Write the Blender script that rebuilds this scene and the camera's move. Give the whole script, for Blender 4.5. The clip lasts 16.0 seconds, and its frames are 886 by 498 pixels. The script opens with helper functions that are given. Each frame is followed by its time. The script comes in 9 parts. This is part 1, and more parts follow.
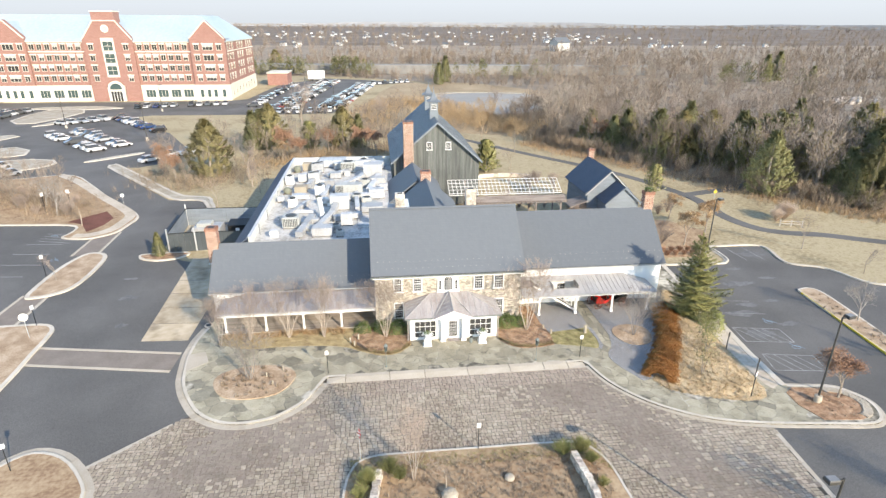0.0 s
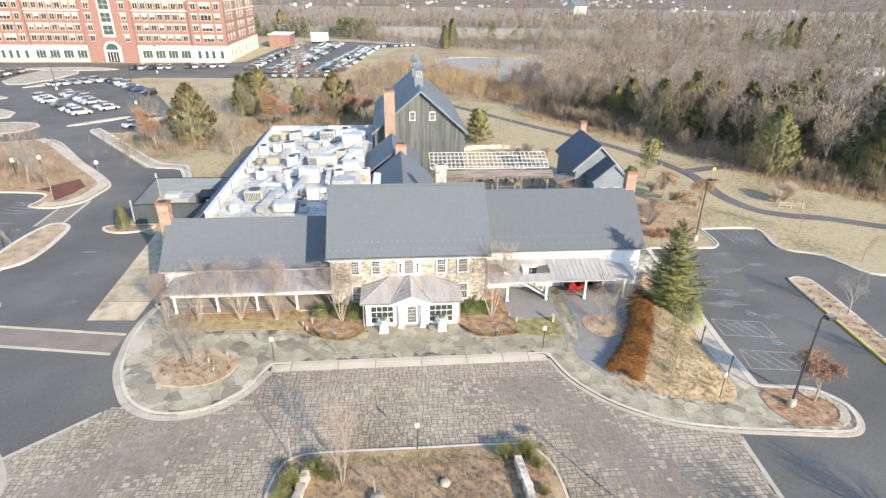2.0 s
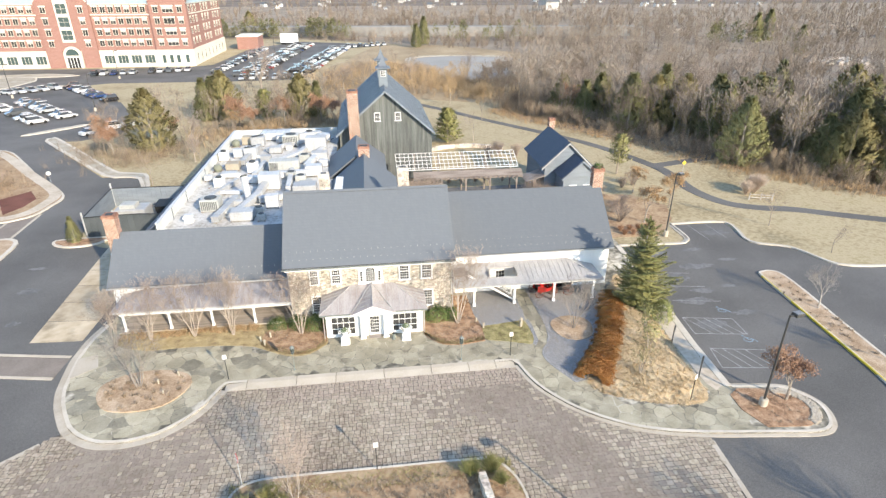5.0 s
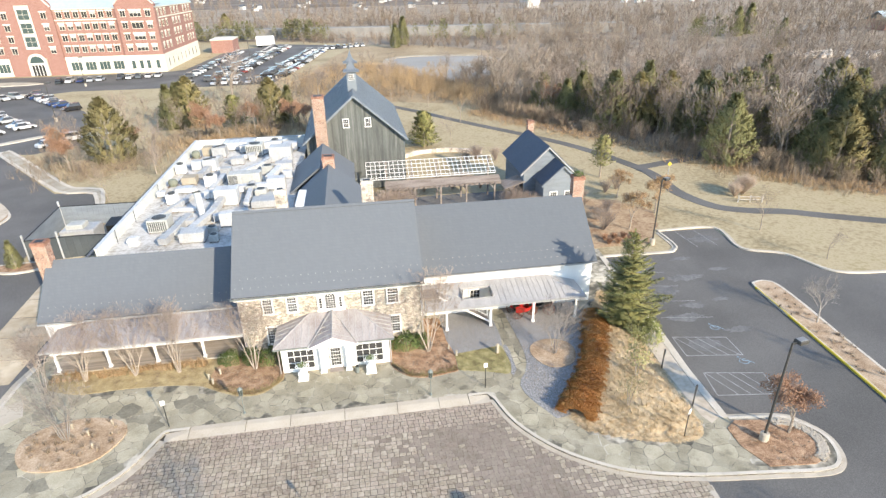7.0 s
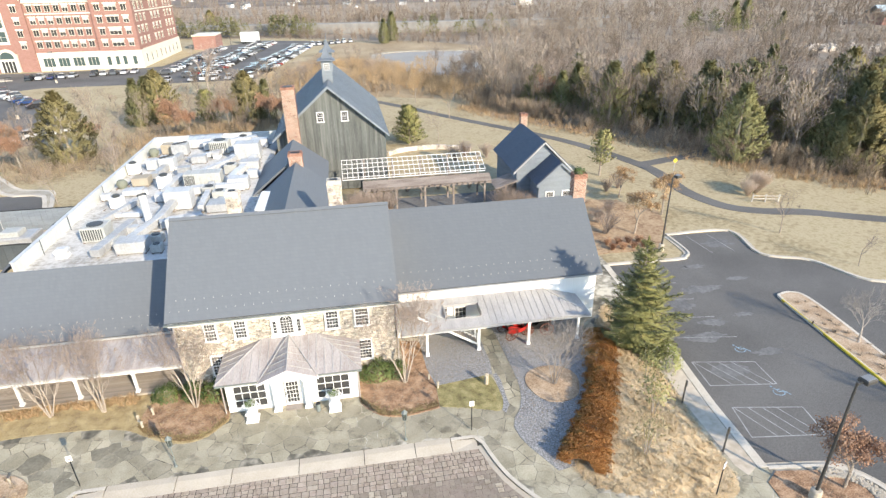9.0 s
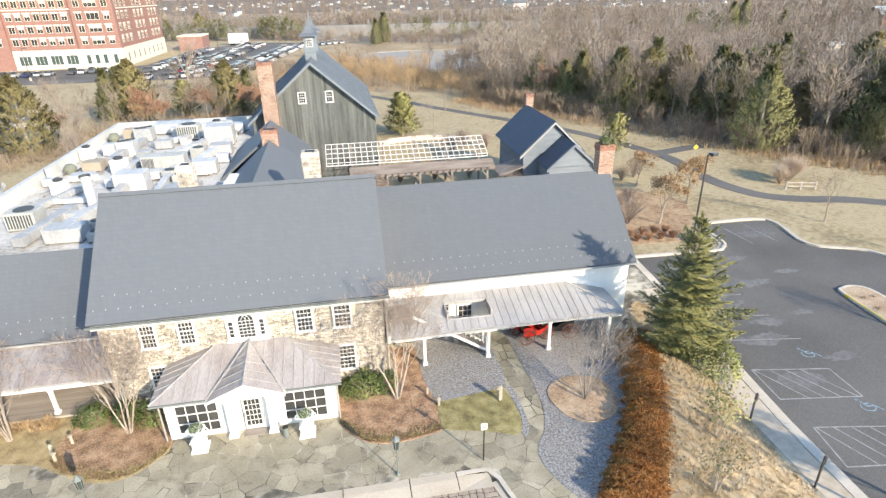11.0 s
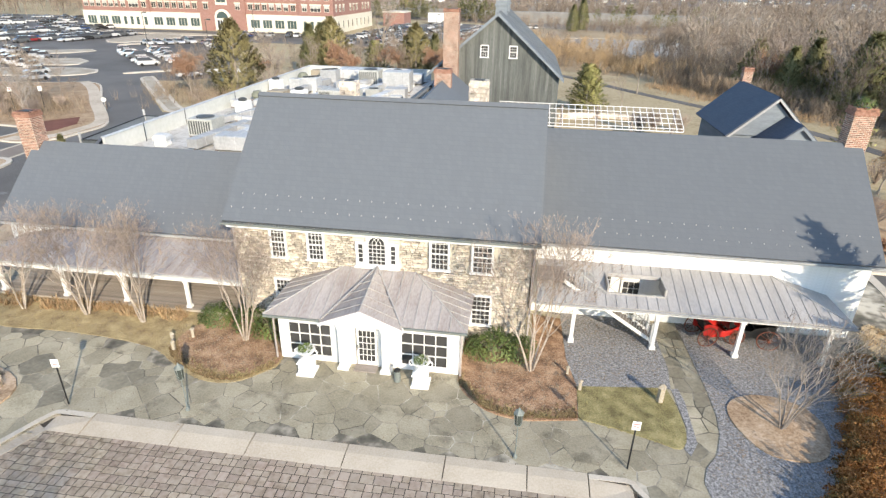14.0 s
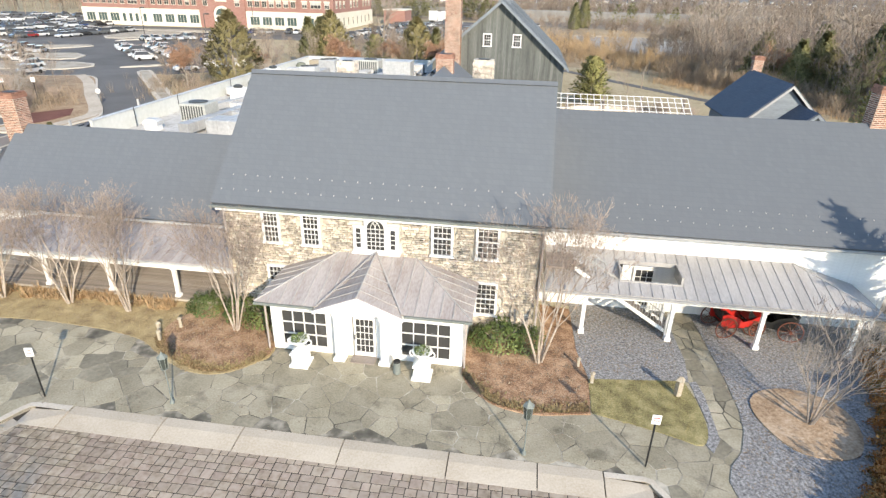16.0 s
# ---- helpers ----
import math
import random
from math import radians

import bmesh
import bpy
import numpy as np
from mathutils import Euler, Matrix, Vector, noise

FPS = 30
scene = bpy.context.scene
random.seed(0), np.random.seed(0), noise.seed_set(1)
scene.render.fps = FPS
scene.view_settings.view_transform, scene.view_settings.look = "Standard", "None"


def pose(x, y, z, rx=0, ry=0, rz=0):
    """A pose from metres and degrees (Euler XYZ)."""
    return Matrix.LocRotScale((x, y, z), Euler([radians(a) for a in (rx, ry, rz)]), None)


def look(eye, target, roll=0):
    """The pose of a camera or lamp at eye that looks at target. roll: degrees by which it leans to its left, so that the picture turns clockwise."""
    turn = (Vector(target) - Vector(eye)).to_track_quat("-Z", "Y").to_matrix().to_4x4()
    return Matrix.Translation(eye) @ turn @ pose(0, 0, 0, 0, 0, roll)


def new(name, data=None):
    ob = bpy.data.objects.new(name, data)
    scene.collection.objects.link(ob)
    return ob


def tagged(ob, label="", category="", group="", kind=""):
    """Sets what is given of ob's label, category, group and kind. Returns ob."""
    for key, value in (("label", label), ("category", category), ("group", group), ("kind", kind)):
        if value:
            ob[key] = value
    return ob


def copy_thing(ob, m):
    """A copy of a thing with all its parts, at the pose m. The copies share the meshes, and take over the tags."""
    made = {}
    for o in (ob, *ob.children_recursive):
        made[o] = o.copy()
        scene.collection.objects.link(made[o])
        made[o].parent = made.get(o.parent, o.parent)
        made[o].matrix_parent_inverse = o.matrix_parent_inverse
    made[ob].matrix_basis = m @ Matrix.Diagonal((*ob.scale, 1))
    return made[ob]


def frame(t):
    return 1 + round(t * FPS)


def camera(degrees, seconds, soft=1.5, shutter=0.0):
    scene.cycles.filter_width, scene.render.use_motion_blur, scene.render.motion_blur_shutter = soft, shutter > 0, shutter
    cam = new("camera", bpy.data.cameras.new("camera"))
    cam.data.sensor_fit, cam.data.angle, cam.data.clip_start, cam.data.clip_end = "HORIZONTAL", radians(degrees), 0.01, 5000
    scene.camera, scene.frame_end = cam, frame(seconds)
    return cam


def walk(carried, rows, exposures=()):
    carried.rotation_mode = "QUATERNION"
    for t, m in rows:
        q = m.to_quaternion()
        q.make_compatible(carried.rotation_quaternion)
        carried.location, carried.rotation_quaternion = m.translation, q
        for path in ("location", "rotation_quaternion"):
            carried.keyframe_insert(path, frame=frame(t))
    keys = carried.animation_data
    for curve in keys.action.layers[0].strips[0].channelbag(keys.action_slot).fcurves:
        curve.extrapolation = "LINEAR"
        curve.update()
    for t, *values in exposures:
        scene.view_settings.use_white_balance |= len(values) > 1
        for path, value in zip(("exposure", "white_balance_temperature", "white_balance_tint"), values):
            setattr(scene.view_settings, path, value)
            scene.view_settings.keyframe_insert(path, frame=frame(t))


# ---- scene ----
cam = camera(76.6, 16.0, 1.4)
PATH = [
    (0, (-6.284, -44.399, 26.955), (-6.066, -42.557, 26.206), 0.3),
    (0.5, (-3.919, -42.832, 27.139), (-3.762, -40.983, 26.393), 0.3),
    (1, (-2.271, -41.832, 27.104), (-2.106, -39.985, 26.354), 0.6),
    (1.5, (-1.515, -41.47, 27.056), (-1.332, -39.647, 26.254), 0.7),
    (2, (-1.362, -41.477, 26.999), (-1.192, -39.679, 26.142), 0.9),
    (2.5, (-1.385, -41.49, 26.977), (-1.215, -39.694, 26.114), 0.8),
    (3, (-1.258, -41.539, 26.973), (-1.071, -39.744, 26.11), 0.7),
    (3.5, (-0.977, -41.449, 26.924), (-0.779, -39.655, 26.061), 0.6),
    (4, (-0.555, -41.098, 26.855), (-0.345, -39.305, 25.993), 0.4),
    (6.5, (2.232, -36.834, 26.619), (2.496, -35.049, 25.757), -0.8),
    (7, (2.812, -35.548, 26.455), (3.085, -33.765, 25.592), -1.0),
    (7.5, (3.377, -34.069, 26.064), (3.659, -32.287, 25.202), -1.1),
    (8, (3.962, -32.467, 25.483), (4.249, -30.685, 24.621), -1.2),
    (8.5, (4.456, -30.819, 24.808), (4.748, -29.038, 23.946), -1.2),
    (9, (4.869, -29.146, 24.173), (5.163, -27.367, 23.308), -1.1),
    (9.2, (4.987, -28.43, 23.996), (5.281, -26.653, 23.127), -1.0),
    (11.3, (5.541, -22.387, 19.055), (5.865, -20.597, 18.223), -1.0),
    (11.5, (5.601, -22.008, 18.79), (5.925, -20.225, 17.943), -0.7),
    (12, (5.758, -21.352, 17.475), (6.065, -19.569, 16.624), -0.6),
    (12.5, (5.639, -20.87, 16.456), (5.793, -19.065, 15.608), 0.1),
    (13, (5.7, -20.408, 15.787), (5.554, -18.603, 14.939), 1.1),
    (13.5, (5.788, -20.04, 15.416), (5.57, -18.243, 14.567), 1.3),
    (14, (5.848, -19.716, 15.274), (5.608, -17.92, 14.427), 1.2),
    (14.5, (5.827, -19.436, 15.126), (5.581, -17.639, 14.282), 1.2),
    (15, (5.749, -19.161, 14.821), (5.503, -17.364, 13.978), 1.2),
    (15.5, (5.679, -18.894, 14.425), (5.435, -17.097, 13.582), 1.3),
    (16, (5.615, -18.691, 14.007), (5.374, -16.894, 13.163), 1.3),
]
walk(cam, [(t, look(Vector(eye) * 1.12, Vector(target) * 1.12, roll)) for t, eye, target, roll in PATH], exposures=[(0, 1.24), (6, 1.29), (12, 1.26), (13, 1.12), (14.5, 1.0), (16, 1.06)])

# world and sun
SUN_TO = Vector((2.7, -4.35, 2.3)).normalized()
world = bpy.data.worlds.new("sky")
scene.world = world
world.use_nodes = True
wn, wl = world.node_tree.nodes, world.node_tree.links
sky = wn.new("ShaderNodeTexSky")
sky.sky_type, sky.sun_disc = "NISHITA", False
sky.sun_elevation = math.asin(SUN_TO.z)
sky.sun_rotation = math.atan2(SUN_TO.x, SUN_TO.y)
sky.air_density, sky.dust_density, sky.ozone_density = 1.0, 0.2, 1.0
wl.new(sky.outputs[0], wn["Background"].inputs[0])
wn["Background"].inputs[1].default_value = 0.15
sun = new("sun", bpy.data.lights.new("sun", "SUN"))
sun.data.energy, sun.data.angle, sun.data.color = 3.15, radians(0.6), (1.0, 0.86, 0.67)
sun.rotation_mode = "QUATERNION"
sun.rotation_quaternion = SUN_TO.to_track_quat("Z", "Y")

rng = random.Random(7)


# ---- materials ----
def mat(name, cols, scale=1.0, rough=0.8, metal=0.0, bump=0.3, fine=20.0, big=0.35, rand=0.0, island=0.0, stretch=(1, 1, 1), spec=0.4, clear=0.0, world_space=False, stain=None, hue=0.0):
    """Base colour wandering between the given colours at two scales, with bump; rand: spread of value per object."""
    m = bpy.data.materials.new(name)
    m.use_nodes = True
    n, l = m.node_tree.nodes, m.node_tree.links
    b = n["Principled BSDF"]
    b.inputs["Roughness"].default_value, b.inputs["Metallic"].default_value = rough, metal
    b.inputs["Specular IOR Level"].default_value = spec
    tc, mp = n.new("ShaderNodeTexCoord"), n.new("ShaderNodeMapping")
    mp.inputs["Scale"].default_value = stretch
    l.new(n.new("ShaderNodeNewGeometry").outputs["Position"] if world_space else tc.outputs["Object"], mp.inputs[0])
    n1, n2 = n.new("ShaderNodeTexNoise"), n.new("ShaderNodeTexNoise")
    n1.inputs["Scale"].default_value, n1.inputs["Detail"].default_value = scale * big, 4
    n2.inputs["Scale"].default_value, n2.inputs["Detail"].default_value = scale * fine, 6
    for q in (n1, n2):
        l.new(mp.outputs[0], q.inputs["Vector"])
    mix = n.new("ShaderNodeMath")
    mix.operation = "MULTIPLY_ADD"
    mix.inputs[1].default_value, mix.inputs[2].default_value = 0.5, 0.0
    l.new(n2.outputs[0], mix.inputs[0])
    add = n.new("ShaderNodeMath")
    add.operation = "MULTIPLY_ADD"
    add.inputs[1].default_value = 0.5
    l.new(n1.outputs[0], add.inputs[0])
    l.new(mix.outputs[0], add.inputs[2])
    r = n.new("ShaderNodeValToRGB")
    e = r.color_ramp.elements
    while len(e) < len(cols):
        e.new(0.5)
    for i, c in enumerate(cols):
        e[i].position = 0.38 + 0.24 * i / max(1, len(cols) - 1)
        e[i].color = (*c, 1)
    l.new(add.outputs[0], r.inputs[0])
    out = r.outputs[0]
    for amount, kind in ((rand, "ShaderNodeObjectInfo"), (island, "ShaderNodeNewGeometry")):
        if amount:
            oi = n.new(kind)
            mr = n.new("ShaderNodeMapRange")
            mr.inputs["To Min"].default_value, mr.inputs["To Max"].default_value = 1 - amount, 1 + amount
            l.new(oi.outputs["Random" if "Object" in kind else "Random Per Island"], mr.inputs[0])
            hs = n.new("ShaderNodeHueSaturation")
            l.new(mr.outputs[0], hs.inputs["Value"])
            l.new(out, hs.inputs["Color"])
            if hue:
                ml, fr, hr = n.new("ShaderNodeMath"), n.new("ShaderNodeMath"), n.new("ShaderNodeMapRange")
                ml.operation, fr.operation = "MULTIPLY", "FRACT"
                ml.inputs[1].default_value = 7.31
                hr.inputs["To Min"].default_value, hr.inputs["To Max"].default_value = 0.5 - hue, 0.5 + 0.4 * hue
                l.new(mr.inputs[0].links[0].from_socket, ml.inputs[0])
                l.new(ml.outputs[0], fr.inputs[0])
                l.new(fr.outputs[0], hr.inputs[0])
                l.new(hr.outputs[0], hs.inputs["Hue"])
            out = hs.outputs[0]
    if stain:
        n3, sr = n.new("ShaderNodeTexNoise"), n.new("ShaderNodeMapRange")
        n3.inputs["Scale"].default_value, n3.inputs["Detail"].default_value, n3.inputs["Roughness"].default_value = stain[0], 7, 0.62
        l.new(mp.outputs[0], n3.inputs["Vector"])
        sr.inputs["From Min"].default_value, sr.inputs["From Max"].default_value = 0.55, 0.66
        sr.inputs["To Min"].default_value, sr.inputs["To Max"].default_value = 1.0, stain[1]
        l.new(n3.outputs[0], sr.inputs[0])
        hs = n.new("ShaderNodeHueSaturation")
        l.new(sr.outputs[0], hs.inputs["Value"])
        l.new(out, hs.inputs["Color"])
        out = hs.outputs[0]
    l.new(out, b.inputs["Base Color"])
    if bump:
        bp = n.new("ShaderNodeBump")
        bp.inputs["Strength"].default_value, bp.inputs["Distance"].default_value = bump, 0.03
        l.new(n2.outputs[0], bp.inputs["Height"])
        l.new(bp.outputs[0], b.inputs["Normal"])
    if clear:
        b.inputs["Coat Weight"].default_value = clear
    m.diffuse_color = (*cols[len(cols) // 2], 1)
    return m


def brickmat(name, c1, c2, mortar, w, h, ms=0.06, rough=0.85, bump=0.4, offset=0.5, streak=False):
    """Courses too small to build: bricks, slates and louvres, laid by object coordinates on upright or sloping faces."""
    m = mat(name, [c1, c2], rough=rough, bump=0, spec=0.15)
    n, l = m.node_tree.nodes, m.node_tree.links
    b = n["Principled BSDF"]
    tc = n.new("ShaderNodeTexCoord")
    sp, cb = n.new("ShaderNodeSeparateXYZ"), n.new("ShaderNodeCombineXYZ")
    ad = n.new("ShaderNodeMath")
    l.new(tc.outputs["Object"], sp.inputs[0])
    l.new(sp.outputs[0], ad.inputs[0])
    l.new(sp.outputs[1], ad.inputs[1])
    l.new(ad.outputs[0], cb.inputs[0])
    l.new(sp.outputs[2], cb.inputs[1])
    br = n.new("ShaderNodeTexBrick")
    br.offset = offset
    br.inputs["Scale"].default_value = 1.0
    br.inputs["Brick Width"].default_value, br.inputs["Row Height"].default_value = w, h
    br.inputs["Mortar Size"].default_value = ms * h
    br.inputs["Color1"].default_value, br.inputs["Color2"].default_value = (*c1, 1), (*c2, 1)
    br.inputs["Mortar"].default_value = (*mortar, 1)
    l.new(cb.outputs[0], br.inputs["Vector"])
    nz = n.new("ShaderNodeTexNoise")
    nz.inputs["Scale"].default_value, nz.inputs["Detail"].default_value = 0.5, 5
    if streak:
        sm = n.new("ShaderNodeMapping")
        sm.inputs["Scale"].default_value = (9.0, 0.9, 0.9)
        nz.inputs["Roughness"].default_value = 0.7
        l.new(tc.outputs["Object"], sm.inputs[0])
        l.new(sm.outputs[0], nz.inputs["Vector"])
    else:
        l.new(tc.outputs["Object"], nz.inputs["Vector"])
    mr = n.new("ShaderNodeMapRange")
    mr.inputs["From Min"].default_value, mr.inputs["From Max"].default_value = 0.3, 0.7
    mr.inputs["To Min"].default_value, mr.inputs["To Max"].default_value = (0.97, 1.03) if streak else (0.96, 1.04)
    l.new(nz.outputs[0], mr.inputs[0])
    hs = n.new("ShaderNodeHueSaturation")
    l.new(mr.outputs[0], hs.inputs["Value"])
    l.new(br.outputs["Color"], hs.inputs["Color"])
    l.new(hs.outputs[0], b.inputs["Base Color"])
    bp = n.new("ShaderNodeBump")
    bp.inputs["Strength"].default_value, bp.inputs["Distance"].default_value = bump, 0.02
    bp.invert = True
    l.new(br.outputs["Fac"], bp.inputs["Height"])
    l.new(bp.outputs[0], b.inputs["Normal"])
    return m


def glassmat(name, col, rough=0.05):
    m = bpy.data.materials.new(name)
    m.use_nodes = True
    b = m.node_tree.nodes["Principled BSDF"]
    b.inputs["Base Color"].default_value = (*col, 1)
    b.inputs["Roughness"].default_value, b.inputs["Specular IOR Level"].default_value = rough, 0.6
    return m


M_LAWN = mat("winter_lawn", [(0.28, 0.22, 0.125), (0.37, 0.3, 0.175), (0.45, 0.37, 0.235), (0.34, 0.28, 0.15)], 1, 0.95, big=0.09, fine=2, bump=0.5)
M_GRASS = mat("green_lawn", [(0.15, 0.125, 0.06), (0.26, 0.225, 0.1), (0.33, 0.295, 0.135), (0.46, 0.38, 0.2)], 1, 0.95, big=1.6, fine=24, bump=0.9)
M_LITTER = mat("leaf_litter", [(0.2, 0.16, 0.12), (0.28, 0.225, 0.165), (0.37, 0.3, 0.22)], 1, 0.95, big=0.05, fine=3)
M_ASPH = mat("asphalt", [(0.092, 0.087, 0.08), (0.128, 0.121, 0.112), (0.17, 0.162, 0.15)], 1, 0.85, big=0.09, fine=14, bump=0.25)
M_CONC = mat("concrete", [(0.41, 0.352, 0.275), (0.46, 0.405, 0.325), (0.51, 0.455, 0.375)], 1, 0.85, big=0.5, fine=14, rand=0.06, island=0.07)
M_SLAB = mat("stained_concrete", [(0.3, 0.25, 0.18), (0.42, 0.37, 0.29), (0.5, 0.45, 0.37)], 1, 0.85, big=0.35, fine=12, rand=0.1)
M_PAVERDARK = mat("worn_shaded_paver", [(0.215, 0.174, 0.132), (0.262, 0.217, 0.17), (0.3, 0.252, 0.2)], 1, 0.8, big=0.2, fine=5.0, island=0.1, world_space=True, hue=0.01)
M_PAVER = mat("paver", [(0.19, 0.15, 0.108), (0.295, 0.243, 0.18), (0.36, 0.305, 0.235), (0.395, 0.34, 0.268)], 1, 0.85, big=0.07, fine=5.0, rand=0.13, island=0.17, world_space=True, hue=0.012)
M_JOINT = mat("joint_sand", [(0.05, 0.042, 0.034), (0.085, 0.073, 0.06)], 1, 0.95)
M_FLAGBED = mat("flag_mortar", [(0.09, 0.083, 0.066), (0.15, 0.138, 0.108), (0.34, 0.31, 0.25), (0.56, 0.52, 0.43)], 1, 0.95, big=0.3, fine=1.6)
M_FLAG = mat("flagstone", [(0.255, 0.228, 0.158), (0.312, 0.28, 0.2), (0.356, 0.32, 0.235), (0.402, 0.362, 0.272)], 1, 0.75, big=0.7, fine=14, rand=0.17, island=0.17, world_space=True, stain=(0.85, 0.62))
M_DAMP = mat("damp_flagstone", [(0.205, 0.185, 0.136), (0.262, 0.238, 0.174), (0.325, 0.294, 0.22)], 1, 0.6, big=0.8, fine=6, rand=0.14, island=0.14, world_space=True)
M_MULCH = mat("mulch", [(0.15, 0.088, 0.052), (0.35, 0.212, 0.125), (0.54, 0.37, 0.235)], 1, 0.95, big=1.4, fine=16, bump=1.0)
M_SANDMULCH = mat("pale_mulch", [(0.27, 0.18, 0.11), (0.43, 0.31, 0.2), (0.56, 0.435, 0.315)], 1, 0.95, big=0.7, fine=9, bump=0.9)
M_GOLD = mat("golden_brush", [(0.3, 0.2, 0.11), (0.42, 0.3, 0.17), (0.52, 0.39, 0.24)], 1, 0.95, bump=0, big=0.1, island=0.3)
M_FARROAD = mat("far_road", [(0.2, 0.19, 0.18), (0.28, 0.27, 0.25)], 1, 0.9)
M_FARSIDING = mat("far_siding", [(0.5, 0.49, 0.47), (0.68, 0.67, 0.65)], 1, 0.8, rand=0.3)
M_STAINED = mat("stained_slab", [(0.38, 0.3, 0.195), (0.49, 0.4, 0.28), (0.56, 0.475, 0.35)], 1, 0.85, big=0.25, fine=0.9, bump=0.05, rand=0.12, world_space=True, stain=(0.22, 0.62))
M_STRIP = mat("brown_paver_strip", [(0.2, 0.165, 0.135), (0.26, 0.22, 0.185)], 1, 0.85, big=0.5, fine=9)
M_GREYTWIG = mat("grey_twigs", [(0.25, 0.222, 0.192), (0.355, 0.322, 0.285), (0.44, 0.4, 0.36)], 1, 0.95, bump=0, rand=0.1)
M_DRYTAN = mat("dry_perennials", [(0.3, 0.19, 0.1), (0.42, 0.29, 0.16), (0.5, 0.37, 0.22)], 1, 0.95, bump=0, island=0.3)
M_BRONZE = mat("dark_bronze", [(0.05, 0.048, 0.044), (0.085, 0.082, 0.076)], 1, 0.5, metal=0.2, bump=0.05)
M_EDGING = mat("edging_cover", [(0.2, 0.14, 0.075), (0.29, 0.215, 0.11), (0.33, 0.28, 0.13)], 1, 0.95, bump=0, big=0.8, island=0.3)
M_PARAPET = mat("parapet_plaster", [(0.55, 0.56, 0.52), (0.64, 0.645, 0.61)], 1, 0.8, big=0.3, fine=3)
M_BRICKS = mat("single_bricks", [(0.2, 0.1, 0.07), (0.29, 0.155, 0.11), (0.38, 0.225, 0.17)], 1, 0.9, big=1, fine=6, island=0.4)
M_MEADOW = mat("dry_meadow", [(0.26, 0.19, 0.11), (0.36, 0.27, 0.16), (0.44, 0.34, 0.215)], 1, 0.95, big=0.06, fine=1.5)
M_KERB = mat("pale_kerb", [(0.5, 0.445, 0.36), (0.57, 0.515, 0.43), (0.63, 0.58, 0.5)], 1, 0.85, big=0.5, fine=12, island=0.06)
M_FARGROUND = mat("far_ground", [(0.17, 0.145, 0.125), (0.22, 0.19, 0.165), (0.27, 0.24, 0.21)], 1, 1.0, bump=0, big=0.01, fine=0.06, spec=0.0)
M_BLEACHED = mat("sun_bleached_wood", [(0.34, 0.31, 0.27), (0.48, 0.45, 0.4)], 1, 0.85, big=2, fine=16)
M_PALEBRUSH = mat("pale_brush", [(0.44, 0.34, 0.26), (0.58, 0.47, 0.37), (0.66, 0.56, 0.46)], 1, 0.95, bump=0, island=0.25)
M_YELLOWLEAF = mat("yellow_green_leaves", [(0.17, 0.17, 0.06), (0.27, 0.26, 0.1), (0.36, 0.33, 0.15)], 1, 0.7, bump=0, island=0.3)
M_GREYMETAL = mat("grey_lamp_metal", [(0.2, 0.2, 0.2), (0.28, 0.28, 0.28)], 1, 0.5, metal=0.2)
M_WALKSLAB = mat("walk_concrete", [(0.44, 0.37, 0.28), (0.54, 0.46, 0.36), (0.6, 0.53, 0.43)], 1, 0.85, big=0.3, fine=2.5)
M_COVER = mat("olive_ground_cover", [(0.24, 0.15, 0.088), (0.36, 0.25, 0.15), (0.45, 0.335, 0.21)], 1, 0.95, big=0.5, fine=3, island=0.25)
M_DRYGRASS = mat("dry_grass_strip", [(0.21, 0.15, 0.08), (0.34, 0.26, 0.137), (0.41, 0.325, 0.167), (0.52, 0.41, 0.235)], 1, 0.95, big=1.3, fine=22, bump=0.9)
M_COURT = mat("grey_court_paving", [(0.1, 0.1, 0.1), (0.15, 0.148, 0.145), (0.2, 0.196, 0.19)], 1, 0.85, big=0.4, fine=3)
M_TYMPANUM = mat("shaded_white_paint", [(0.5, 0.5, 0.51), (0.56, 0.56, 0.57)], 1, 0.6, bump=0.05)
M_REDMULCH = mat("red_mulch", [(0.12, 0.045, 0.03), (0.2, 0.08, 0.055)], 1, 0.95, fine=18)
M_GRAVEL = mat("blue_gravel", [(0.1, 0.099, 0.099), (0.22, 0.216, 0.213), (0.34, 0.334, 0.328), (0.5, 0.49, 0.482)], 1, 0.9, big=9.0, fine=34, bump=1.0)
M_SLATE = brickmat("slate_roof", (0.138, 0.151, 0.167), (0.146, 0.159, 0.175), (0.13, 0.143, 0.158), 0.3, 0.2, 0.05, 0.6, 0.1, streak=True)
# The east wing's slate is a little darker than the main roof's.
M_SLATE_E = brickmat("east_slate_roof", (0.118, 0.13, 0.146), (0.126, 0.138, 0.154), (0.11, 0.122, 0.138), 0.3, 0.2, 0.05, 0.65, 0.1, streak=True)
M_SLATE2 = brickmat("dark_slate_roof", (0.085, 0.1, 0.13), (0.105, 0.12, 0.15), (0.07, 0.08, 0.105), 0.3, 0.16, 0.05, 0.6, 0.3)
M_BARNROOF = mat("barn_metal_roof", [(0.12, 0.14, 0.162), (0.155, 0.175, 0.2)], 1, 0.55, metal=0.2, big=0.2, fine=8)
M_COPPER = mat("aged_copper", [(0.33, 0.285, 0.262), (0.4, 0.36, 0.338), (0.47, 0.432, 0.412)], 1, 0.6, metal=0.1, big=0.9, fine=10, rand=0.06, stretch=(1.6, 0.35, 1))
